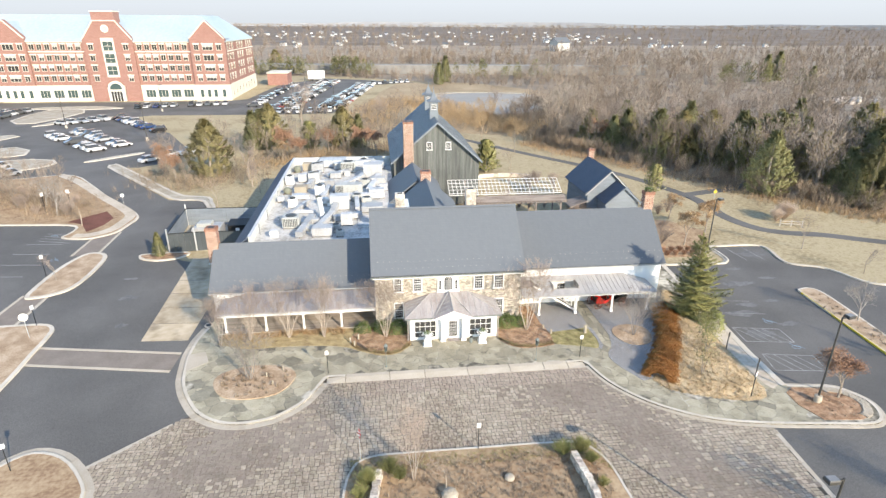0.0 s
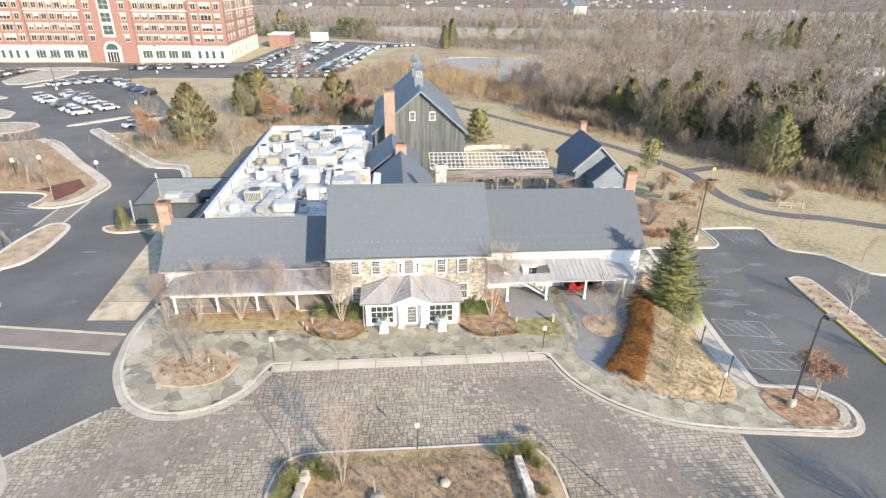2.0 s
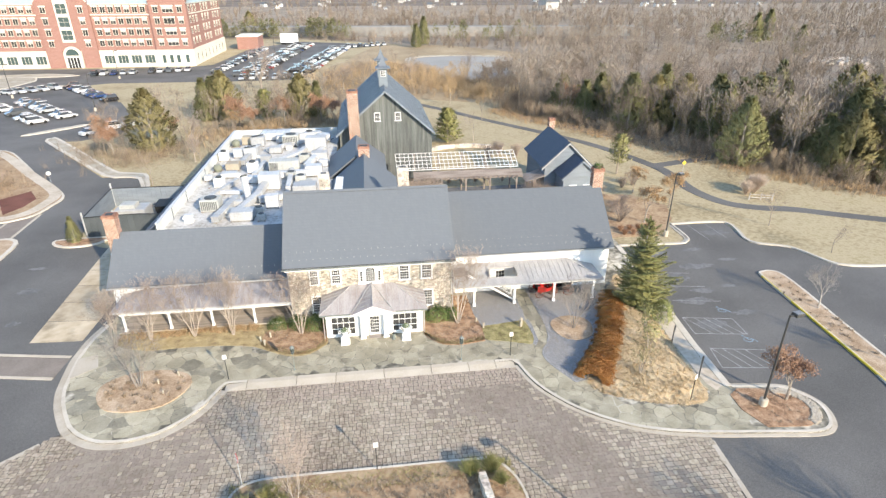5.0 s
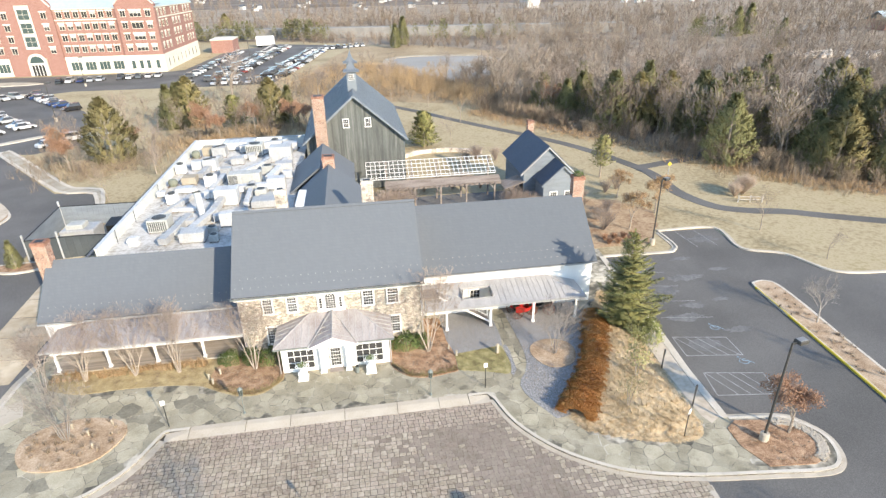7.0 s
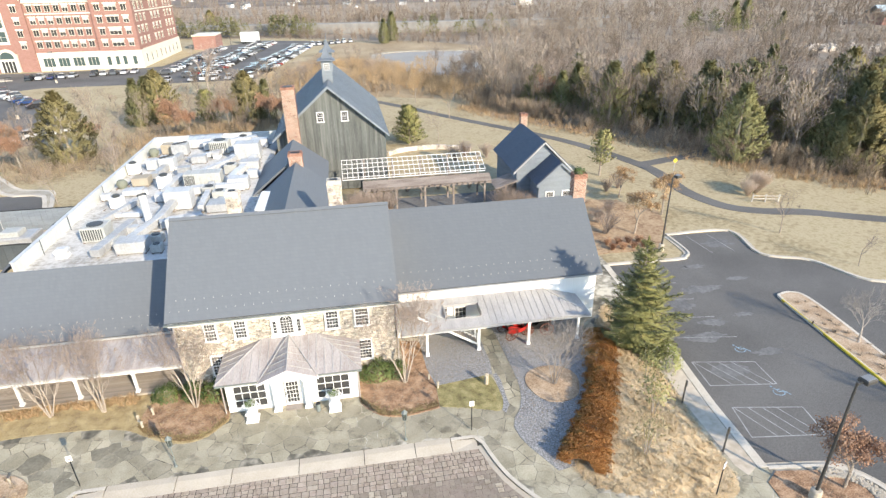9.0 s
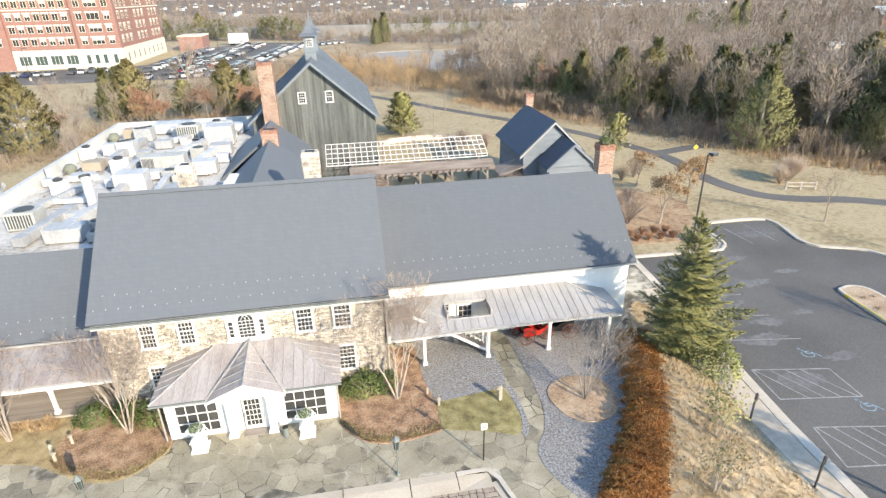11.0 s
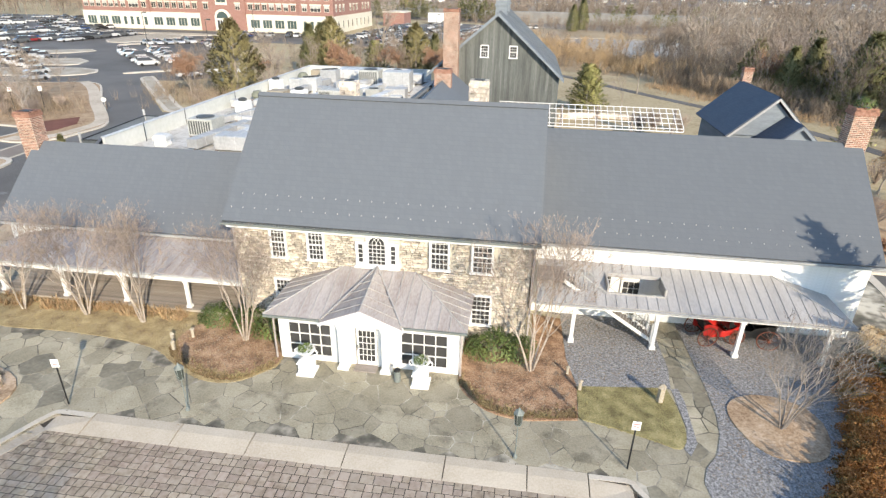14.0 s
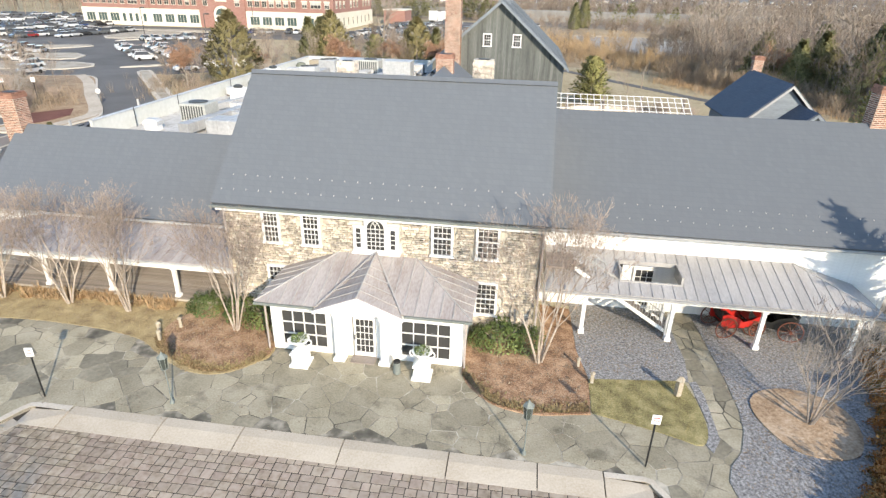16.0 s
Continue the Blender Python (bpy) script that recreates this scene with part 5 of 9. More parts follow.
# west wing and its porch
WY, WZ, WYR, WZR, WW = 5.7, 2.95, 9.7, 6.5, -22.8
ww = thing("west_wing", "low white wing with dark slate roof", "building", (-15, 6, 0))
wx = B().box(WW + 0.3, MX0 + 0.28, 6.1, 13.2, 0, 2.8)
wx.slab([(WW + 0.3, 6.1, 2.8), (WW + 0.3, WYR, WZR - 0.3), (WW + 0.3, 13.2, 2.8)], 0.2)
wwall = part("wall", wx, M_WHITE, ww, "white painted clapboard wall")
clapboards(wwall, WW + 0.3, MX0 + 0.28, 6.098, 0.1, 2.8)
wroof = part("roof", gable_roof_x(B(), WW, MX0 + 0.29, WY, WZ, WYR, WZR, 13.7), M_SLATE, ww, "dark blue-grey slate roof")
guards(wroof, WW, MX0, WY, WZ, (WZR - WZ) / (WYR - WY), (0.4, 0.9))
part("gutter", B().box(WW, MX0 + 0.2, WY - 0.09, WY + 0.01, WZ - 0.18, WZ - 0.06), M_GALV, ww)
for x in (-19.5, -16.5, -13.5, -10.8):
    sash(ww, x, 0.45, 0.8, 1.5, 6.03, 3, 6)
chimney(-23.3, -22.3, 9.2, 10.1, 4.5, 8.25, M_BRICK, "red brick chimney on the west gable end")
wp = thing("west_porch", "long front porch with weathered metal roof and white posts", "porch", (-14.5, 4, 0))
QZ0, QZ1, QY0, QY1 = 2.1, 2.72, 2.85, 6.05
for x in (-20.9, -17.25, -13.8, -10.3):
    post(wp, x, 3.2, 1.66)
part("beam", B().box(-21.1, MX0 + 0.25, 3.02, 3.36, 1.64, 2.12), M_WHITE, wp)
dk = part("deck", B().box(-21.4, MX0 + 0.28, 2.95, 6.08, -0.02, 0.045), M_DARKWOOD, wp, "weathered grey-brown porch deck")
y = 2.96
while y < 6.0:
    part("deck_board", B().box(-21.4, MX0 + 0.26, y + 0.008, y + 0.142, 0.03, 0.06), M_DECK, dk)
    y += 0.15
part("deck_edge", B().box(-21.45, MX0 + 0.2, 2.87, 2.95, -0.02, 0.09), M_CONC, wp)
q = B()
q.slab([(-18.6, QY1, QZ1), (-21.7, QY0, QZ0), (MX0 + 0.28, QY0, QZ0), (MX0 + 0.28, QY1, QZ1)], 0.08)
q.slab([(-21.7, QY0, QZ0), (-18.6, QY1, QZ1), (-21.7, QY1, QZ0)], 0.08)
wproof = part("roof", q, M_COPPER, wp, "weathered brownish standing-seam metal roof")
x = -21.2
while x < MX0:
    yt = QY1 if x > -18.6 else QY0 + (QY1 - QY0) * (x + 21.7) / 3.1
    b = B()
    k = (yt - QY0) / (QY1 - QY0)
    seam(b, (x, QY0, QZ0), (x, yt, QZ0 + (QZ1 - QZ0) * k), 0.02)
    part("seam", b, M_COPPER, wproof)
    x += 0.5
part("gutter", B().box(-21.7, MX0 + 0.2, QY0 - 0.08, QY0, QZ0 - 0.14, QZ0 - 0.04), M_GALV, wp)

# kitchen block with flat roof
kb = thing("kitchen_block", "flat-roofed kitchen block with white parapet and dark slate mansard", "building", (-12, 30, 0))
FX0, FX1, FY0, FY1, FZ, FP = -19.7, -4.3, 11.5, 47.8, 5.3, 6.35
part("wall", B().box(FX0 - 1.2, FX1, FY0 + 1.8, FY1 + 0.4, 0, 4.0), M_WHITE, kb)
part("flat_roof", B().box(FX0, FX1, FY0 + 0.5, FY1, 4.0, FZ), M_MEMBRANE, kb, "dirty white roof membrane")
part("parapet", B().box(FX0 - 0.18, FX0, FY0, FY1 + 0.2, 4.0, FP).box(FX0, FX1, FY1, FY1 + 0.2, 4.0, FP), M_PARAPET, kb, "pale parapet")
part("coping", B().box(FX0 - 0.26, FX0 + 0.04, FY0, FY1 + 0.26, FP, FP + 0.07).box(FX0 + 0.04, FX1, FY1 - 0.05, FY1 + 0.26, FP, FP + 0.07), M_GALV, kb)
part("mansard", B().slab([(FX0 - 2.5, FY1 + 1.0, 4.5), (FX0 - 2.5, FY0, 4.5), (FX0 - 0.27, FY0, FP + 0.03), (FX0 - 0.27, FY1 + 0.26, FP + 0.03)], 0.15).slab([(FX1, FY1 + 1.0, 3.9), (FX0 - 1.9, FY1 + 1.0, 3.9), (FX0 - 0.27, FY1 + 0.27, FP + 0.03), (FX1, FY1 + 0.27, FP + 0.03)], 0.15), M_SLATE2, kb)

# link buildings with gable roofs running back
lk = thing("link_near", "slate-roofed link behind the main block", "building", (-0.4, 18, 0))
part("wall", B().box(-3.9, 3.0, 12.6, 24.9, 0, 5.6).slab([(-3.9, 24.9, 5.6), (-0.4, 24.9, 8.5), (3.0, 24.9, 5.6)], 0.2), M_WHITE, lk)
part("roof", gable_roof_y(B(), 9.5, 25.2, -4.2, 3.3, 5.5, -0.4, 8.75), M_SLATE, lk)
lf = thing("link_far", "slate-roofed link before the barn", "building", (-1.4, 30, 0))
part("wall", B().box(-4.6, 1.9, 25.3, 35.2, 0, 5.5), M_BLUEWOOD, lf)
part("roof", gable_roof_y(B(), 25.3, 35.4, -5.0, 2.3, 5.4, -1.4, 8.25), M_SLATE, lf)
chimney(-1.0, 0.25, 24.4, 25.4, 6.0, 9.55, M_BRICK, "short red brick chimney between the link roofs")
chimney(-2.4, -0.95, 39.0, 40.45, 0.0, 13.35, M_BRICK, "tall red brick chimney before the barn")
chimney(2.9, 3.9, 12.2, 13.0, 6.0, 10.6, M_STONE, "fieldstone chimney behind the main roof")
chimney(-4.6, -3.7, 12.3, 13.1, 5.3, 10.25, M_STONE, "fieldstone chimney beside the flat roof")
part("white_panel", B().prism([(-3.7, 17.9), (-2.0, 17.2), (-2.0, 22.2), (-3.6, 22.6)], 6.55, 6.7), M_WHITE, lk, "white flat roof panel")

# barn
bn = thing("barn", "weathered dark board barn with grey metal roof and two cupolas", "barn", (3, 41, 0))
BX0, BX1, BXM, BZE, BZM, BY0, BY1 = -3.9, 9.4, 2.85, 7.4, 13.0, 40.8, 64.0
bw = part("wall", B().box(BX0, BX1, BY0 + 0.1, BY1, 0, BZE - 0.2).slab([(BX0, BY0 + 0.1, BZE - 0.2), (BX1, BY0 + 0.1, BZE - 0.2), (BXM, BY0 + 0.1, BZM - 0.25)], 0.2), M_BARN, bn, "weathered dark vertical boards")
x = BX0
while x < BX1 - 0.05:
    w = rng.uniform(0.24, 0.34)
    x2 = min(x + w, BX1)
    zt = lambda u: BZE - 0.25 + (BZM - BZE) * (1 - abs(u - BXM) / (BXM - BX0 if u < BXM else BX1 - BXM))
    d = rng.uniform(0.0, 0.02)
    b = B().slab([(x + 0.008, BY0 + 0.07 - d, 0.05), (x2 - 0.008, BY0 + 0.07 - d, 0.05), (x2 - 0.008, BY0 + 0.07 - d, zt(x2)), (x + 0.008, BY0 + 0.07 - d, zt(x))], 0.03)
    part("board", b, M_BARN, bw)
    x = x2
broof = part("roof", gable_roof_y(B(), BY0 - 0.5, BY1 + 0.4, BX0 - 0.45, BX1 + 0.45, BZE - 0.45, BXM, BZM + 0.1), M_BARNROOF, bn, "grey standing-seam barn roof")
for s, ex in ((-1, BX0 - 0.45), (1, BX1 + 0.45)):
    part("barge_board", B().slab([(ex, BY0 - 0.53, BZE - 0.45), (ex, BY0 - 0.53, BZE - 0.75), (BXM, BY0 - 0.53, BZM - 0.22), (BXM, BY0 - 0.53, BZM + 0.1)], 0.05), M_BLUEWOOD, bn)
    y = BY0
    while y < BY1:
        b = B()
        seam(b, (ex, y, BZE - 0.45), (BXM, y, BZM + 0.1), 0.03)
        part("seam", b, M_BARNROOF, broof)
        y += 0.75
for x in (1.62, 4.55):
    sash(bn, x, 8.85, 0.66, 1.05, BY0 - 0.03, 3, 4)
for y in (46.5, 55.8):
    cu = new("cupola")
    cu.parent = bn
    OFF[cu.name] = OFF[bn.name]
    part("cupola_box", B().box(BXM - 0.62, BXM + 0.62, y - 0.62, y + 0.62, BZM - 0.8, BZM + 2.3).box(BXM - 0.72, BXM + 0.72, y - 0.72, y + 0.72, BZM + 0.55, BZM + 0.67), M_BLUEWOOD, cu)
    rings = [(1.1, 0.0), (1.07, 0.09), (0.66, 0.3), (0.4, 0.72), (0.17, 1.3), (0.05, 1.75)]
    cr4 = B().add([(BXM + w * sx, y + w * sy, BZM + 2.3 + z) for w, z in rings for sx, sy in ((-1, -1), (1, -1), (1, 1), (-1, 1))], [(4 * q + i, 4 * q + (i + 1) % 4, 4 * q + 4 + (i + 1) % 4, 4 * q + 4 + i) for q in range(5) for i in range(4)] + [(3, 2, 1, 0), (20, 21, 22, 23)])
    part("cupola_roof", cr4.tube((BXM, y, BZM + 4.0), (BXM, y, BZM + 4.75), 0.05, 0.02).lathe([(0.02, 0), (0.12, 0.1), (0.02, 0.2)], 8, (BXM, y, BZM + 4.25)), M_BARNROOF, cu)
    part("window_frame", B().box(BXM - 0.36, BXM + 0.36, y - 0.67, y - 0.62, BZM + 1.15, BZM + 2.0), M_WHITE, cu)
    for i in range(3):
        for j in range(3):
            part("pane", B().box(BXM - 0.31 + 0.215 * i, BXM - 0.13 + 0.215 * i, y - 0.68, y - 0.665, BZM + 1.21 + 0.26 * j, BZM + 1.42 + 0.26 * j), M_GLASS, cu)

# pergola with white lattice roof
pg = thing("pergola", "long garden pergola with white lattice roof over timber posts", "pergola", (12, 33, 0))
GX0, GX1, GY0, GY1, GZ0, GZ1 = 3.7, 20.2, 32.4, 35.2, 4.2, 5.42
n = 28
for i in range(n + 1):
    x = GX0 + (GX1 - GX0) * i / n
    part("rafter", B().slab([(x, GY0, GZ0), (x + 0.05, GY0, GZ0), (x + 0.05, GY1, GZ1), (x, GY1, GZ1)], 0.06), M_WHITE, pg)
    part("upright", B().box(x, x + 0.045, GY0 - 0.02, GY0 + 0.025, GZ0 - 0.22, GZ0), M_WHITE, pg)
for j in range(5):
    t = j / 4
    y, z = GY0 + (GY1 - GY0) * t, GZ0 + (GZ1 - GZ0) * t
    part("purlin", B().box(GX0, GX1, y - 0.022, y + 0.022, z, z + 0.05), M_WHITE, pg)
part("rail", B().box(GX0, GX1, GY0 - 0.04, GY0 + 0.04, GZ0 - 0.28, GZ0 - 0.21), M_WHITE, pg)
part("lean_roof", B().slab([(GX0 + 2.2, 31.15, 3.15), (GX1 + 0.5, 31.15, 3.15), (GX1 + 0.5, GY0 - 0.1, 3.7), (GX0 + 2.2, GY0 - 0.1, 3.7)], 0.1), M_DARKWOOD, pg, "weathered grey-brown timber roof")
for k in range(22):
    x = 6.3 + 0.65 * k
    part("rafter_tail", B().box(x - 0.04, x + 0.04, 30.7, 31.3, 3.0, 3.12), M_DARKWOOD, pg)
for x in (6.3, 9.6, 12.9, 16.2, 19.9):
    part("post", B().cbox(x - 0.1, x + 0.1, 31.1, 31.3, 0, 2.9, 0.01), M_DARKWOOD, pg)
    part("brace", B().slab([(x - 0.7, 31.17, 2.9), (x - 0.58, 31.17, 2.9), (x, 31.17, 2.2), (x, 31.17, 2.05)], 0.06), M_DARKWOOD, pg)
    part("post", B().box(x - 0.1, x + 0.1, 34.9, 35.1, 0, 5.4), M_DARKWOOD, pg)
part("beam", B().box(5.9, 20.7, 31.08, 31.3, 2.85, 3.05), M_DARKWOOD, pg)


def patio_table():
    t = thing("patio_table", "dark round metal patio table in the courtyard", "table", group="courtyard tables")
    part("tabletop", B().lathe([(0.52, 0.69), (0.55, 0.7), (0.55, 0.73), (0.5, 0.74)], 16), M_DARKGRILLE, t)
    for k in range(4):
        a = 0.785 + 1.571 * k
        part("leg", B().tube((0.42 * math.cos(a), 0.42 * math.sin(a), 0.0), (0.2 * math.cos(a), 0.2 * math.sin(a), 0.7), 0.022), M_DARKGRILLE, t)
    return t


def patio_chair():
    c = thing("patio_chair", "dark metal patio chair at a courtyard table", "chair", group="courtyard chairs")
    part("seat", B().cbox(-0.22, 0.22, -0.22, 0.22, 0.38, 0.42, 0.015), M_DARKGRILLE, c)
    part("backrest", B().slab([(-0.22, 0.22, 0.42), (0.22, 0.22, 0.42), (0.2, 0.3, 0.85), (-0.2, 0.3, 0.85)], 0.03), M_DARKGRILLE, c)
    for x, y in ((-0.2, -0.2), (0.2, -0.2), (-0.2, 0.2), (0.2, 0.2)):
        part("leg", B().tube((x * 1.1, y * 1.1, 0), (x, y, 0.39), 0.016), M_DARKGRILLE, c)
    return c


TABLES = [(11.2, 28.4), (14.3, 29.4), (16.2, 27.2), (18.6, 29.0), (12.9, 26.2)]
spread(patio_table(), [(x, y, 0.002, 20 * k, 1.0) for k, (x, y) in enumerate(TABLES)])
spread(patio_chair(), [(x + 0.8 * math.cos(a), y + 0.8 * math.sin(a), 0.002, math.degrees(a) - 90, 1.0) for x, y in TABLES for a in (0.3, 2.4, 4.5)])
solo("courtyard", B().prism([(3.4, 15.5), (21, 15.5), (22.5, 36), (3.4, 36)], -0.2, 0.0), M_COURT, "grey paved courtyard behind the wing", "courtyard", "structure")

# garden house
gh = thing("garden_house", "small blue-grey garden house with dark slate roofs", "house", (26.5, 33, 0))
part("wall", B().box(23.4, 29.3, 30.2, 38.8, 0, 4.5).slab([(23.4, 30.2, 4.5), (29.3, 30.2, 4.5), (26.4, 30.2, 7.3)], -0.2), M_BLUEWOOD, gh)
part("roof", gable_roof_y(B(), 29.7, 39.1, 22.85, 29.85, 4.45, 26.4, 7.75), M_SLATE2, gh)
part("barge_board", B().slab([(22.85, 29.66, 4.3), (22.85, 29.66, 4.08), (26.4, 29.66, 7.43), (26.4, 29.66, 7.65)], -0.06).slab([(26.4, 29.66, 7.65), (26.4, 29.66, 7.43), (29.85, 29.66, 4.08), (29.85, 29.66, 4.3)], -0.06), M_GALV, gh)
part("front_wall", B().box(25.0, 29.6, 27.0, 30.2, 0, 3.9).slab([(25.0, 27.0, 3.9), (29.6, 27.0, 3.9), (27.3, 27.0, 5.9)], -0.2), M_BLUEWOOD, gh)
part("front_roof", gable_roof_y(B(), 26.6, 30.15, 24.6, 30.0, 3.8, 27.3, 6.2), M_SLATE2, gh)
part("front_barge_board", B().slab([(24.6, 26.56, 3.7), (24.6, 26.56, 3.45), (27.3, 26.56, 5.85), (27.3, 26.56, 6.1)], -0.06).slab([(27.3, 26.56, 6.1), (27.3, 26.56, 5.85), (30.0, 26.56, 3.45), (30.0, 26.56, 3.7)], -0.06), M_BLUEWOOD, gh)
for x in (26.3, 28.2):
    sash(gh, x, 1.2, 0.8, 1.5, 26.95, 3, 6)
part("porch_roof", B().slab([(20.9, 29.9, 2.5), (23.5, 29.9, 3.3), (23.5, 33.0, 3.3), (20.9, 33.0, 2.5)], 0.1), M_DARKWOOD, gh)
chimney(26.3, 27.1, 38.6, 39.3, 5.0, 8.9, M_BRICK, "small brick chimney on the garden house")

# ---- things round the restaurant ----
def sub(name, parent):
    ob = new(name)
    ob.parent = parent
    OFF[ob.name] = OFF.get(parent.name, Vector())
    return ob


def urn(label):
    u = thing("urn", label, "urn", group="urns by the entrance")
    part("pedestal", B().cbox(-0.42, 0.42, -0.42, 0.42, -0.01, 0.14, 0.03).cbox(-0.32, 0.32, -0.32, 0.32, 0.14, 0.62, 0.02).cbox(-0.38, 0.38, -0.38, 0.38, 0.62, 0.72, 0.03).cbox(-0.26, 0.26, -0.26, 0.26, 0.72, 0.82, 0.02), M_WHITE, u)
    part("bowl", B().lathe([(0.2, 0.82), (0.16, 0.88), (0.08, 0.95), (0.1, 1.0), (0.26, 1.08), (0.38, 1.2), (0.42, 1.28), (0.46, 1.3), (0.44, 1.33), (0.3, 1.31)], 20), M_WHITE, u)
    for s in (-1, 1):
        arc = [(s * (0.38 + 0.17 * math.sin(a)), 0, 1.16 + 0.15 * math.cos(a)) for a in [math.pi * k / 7 for k in range(8)]]
        part("handle", pipe([(Vector(p), 0.035) for p in arc], 6), M_WHITE, u)
    pb, r = B(), random.Random(3)
    for i in range(140):
        a, d = r.uniform(0, 6.28), 0.36 * math.sqrt(r.random())
        c = Vector((d * math.cos(a), d * math.sin(a), 1.33 + 0.16 * (1 - d / 0.36) + r.uniform(-0.02, 0.06)))
        t = Vector((r.uniform(-1, 1), r.uniform(-1, 1), r.uniform(0.1, 1))).normalized() * 0.1
        w = t.orthogonal().normalized() * 0.035
        pb.add([c - w, c + w, c + t], [(0, 1, 2)])
    part("planting", pb, M_GREENLEAF, u, "low green planting")
    return u


u0 = urn("white cast stone urn with green planting on a square pedestal")
spread(u0, [(-2.49, -0.85, 0, 0, 0.9), (2.5, -0.85, 0, 0, 0.9)])
tb = thing("ash_bin", "small dark round ash bin by the door", "bin", (1.48, -0.85, 0))
part("body", B().lathe([(0.13, 0), (0.15, 0.02), (0.14, 0.5), (0.15, 0.55)], 14, (1.48, -0.85, 0)), M_VERDI, tb)
part("lid", B().lathe([(0.15, 0.55), (0.12, 0.62), (0.04, 0.66)], 14, (1.48, -0.85, 0)), M_BLACK, tb)


def lantern():
    l = thing("lantern_post", "weathered green-black lantern on a slim post", "lamp", group="lanterns along the walk")
    part("post", B().lathe([(0.1, -0.02), (0.09, 0.08), (0.04, 0.14), (0.028, 0.3), (0.024, 1.6), (0.06, 1.65)], 10), M_VERDI, l)
    part("glass", B().lathe([(0.12, 1.68), (0.17, 2.2)], 6), M_LANTERN, l)
    for k in range(6):
        a = 1.0472 * k
        part("cage_bar", B().tube((0.13 * math.cos(a), 0.13 * math.sin(a), 1.65), (0.185 * math.cos(a), 0.185 * math.sin(a), 2.22), 0.012, None, 4), M_VERDI, l)
    part("cage_base", B().lathe([(0.05, 1.62), (0.14, 1.65), (0.14, 1.68)], 6), M_VERDI, l)
    part("roof", B().lathe([(0.21, 2.2), (0.19, 2.24), (0.1, 2.33), (0.05, 2.38), (0.02, 2.46)], 6), M_VERDI, l)
    return l


spread(lantern(), [(6.56, -4.35, 0, 10, 0.92), (-6.25, -3.95, 0, 30, 0.92)])


def pole_sign(label, w=0.28, h=0.36, z=1.8, material=None, bars=2, colour=None):
    s = thing("pole_sign", label, "sign")
    part("pole", B().tube((0, 0.02, -0.05), (0, 0.02, z + h), 0.03), M_BLACK, s)
    part("plate", B().box(-w / 2, w / 2, -0.02, 0.0, z, z + h), material or M_WHITE, s)
    for i in range(bars):
        zz = z + h * (0.65 - 0.3 * i)
        part("writing_bar", B().box(-w * 0.33, w * 0.33, -0.026, -0.021, zz, zz + h * 0.09), colour or M_RED, s)
    return s


spread(pole_sign("small white plate sign on a dark pole in the walk"), [(10.5, -4.28, 0, 0, 1), (-11.05, -4.4, 0, 12, 1), (21.8, -11.3, 0.2, 30, 1), (-0.26, -14.5, -0.02, 0, 1), (-56.2, 42.3, 0, 30, 1.5), (-53.2, 43.6, 0, 30, 1.5), (-44.2, 18.3, 0, 40, 1.2), (-30.6, -13.2, 0, 40, 1.0)])
nost = thing("no_entry_sign", "red and white striped diamond road sign on a thin post", "sign", (-8.21, -14.57, -0.02))
part("pole", B().tube((-8.21, -14.57, -0.05), (-8.21, -14.57, 2.5), 0.03), M_GALV, nost)
dia = lambda u, v: (-8.21 + 0.2 * u, -14.6 - 0.26 * u, 2.1 + v)
part("plate", B().slab([dia(-0.55, 0), dia(0, -0.42), dia(0.55, 0), dia(0, 0.42)], 0.02), M_RED, nost)
for v in (-0.13, 0.13):
    part("stripe", B().slab([(p[0] - 0.01, p[1] - 0.01, p[2]) for p in (dia(-0.36, v - 0.05), dia(0.36, v - 0.05), dia(0.36, v + 0.05), dia(-0.36, v + 0.05))], 0.004), M_WHITE, nost)
def round_sign():
    s = thing("road_sign", "round white road sign with a grey bar on a post", "sign", group="round road signs")
    disc = lambda rad, y: [(rad * math.cos(a), y, 1.9 + rad * math.sin(a)) for a in [6.2832 * k / 20 for k in range(20)]]
    part("pole", B().tube((0, 0.02, -0.05), (0, 0.02, 2.2), 0.03), M_GALV, s)
    part("plate", B().slab(disc(0.34, -0.02), 0.02), M_WHITE, s)
    part("ring", B().slab(disc(0.24, -0.028), 0.006), M_GALV, s)
    part("bar", B().box(-0.17, 0.17, -0.036, -0.03, 1.86, 1.94), M_WHITE, s)
    return s


spread(round_sign(), [(-38.65, 4.3, 0, 20, 1.1), (-46.3, 45.4, 0, 25, 0.85)])
spread(pole_sign("narrow white plate sign on a leaning post", 0.3, 0.4, 1.7, None, 0), [(-39.2, 6.6, 0, 60, 1.0)])
TX, TY = 47.5, 37.2
trail = thing("trail_sign", "yellow diamond sign on a post by the path", "sign", (TX, TY, -0.15))
part("pole", B().tube((TX, TY, -0.2), (TX, TY, 2.2), 0.04), M_GALV, trail)
part("plate", B().slab([(TX + 0.36 * math.cos(a), TY - 0.06, 1.9 + 0.36 * math.sin(a)) for a in (0, 1.571, 3.142, 4.712)], 0.03), M_YELLOW, trail)
for x, y in ((23.95, -4.5), (24.0, -8.6)):
    s = thing("post_sign", "dark post with a narrow sign seen edge-on", "sign", (x, y, 0.1), group="accessible parking signs")
    part("pole", B().box(x - 0.035, x + 0.035, y - 0.035, y + 0.035, 0, 1.75), M_BRONZE, s)
    part("plate", B().box(x + 0.05, x + 0.07, y - 0.07, y + 0.07, 1.3, 1.75), M_GREYMETAL, s)


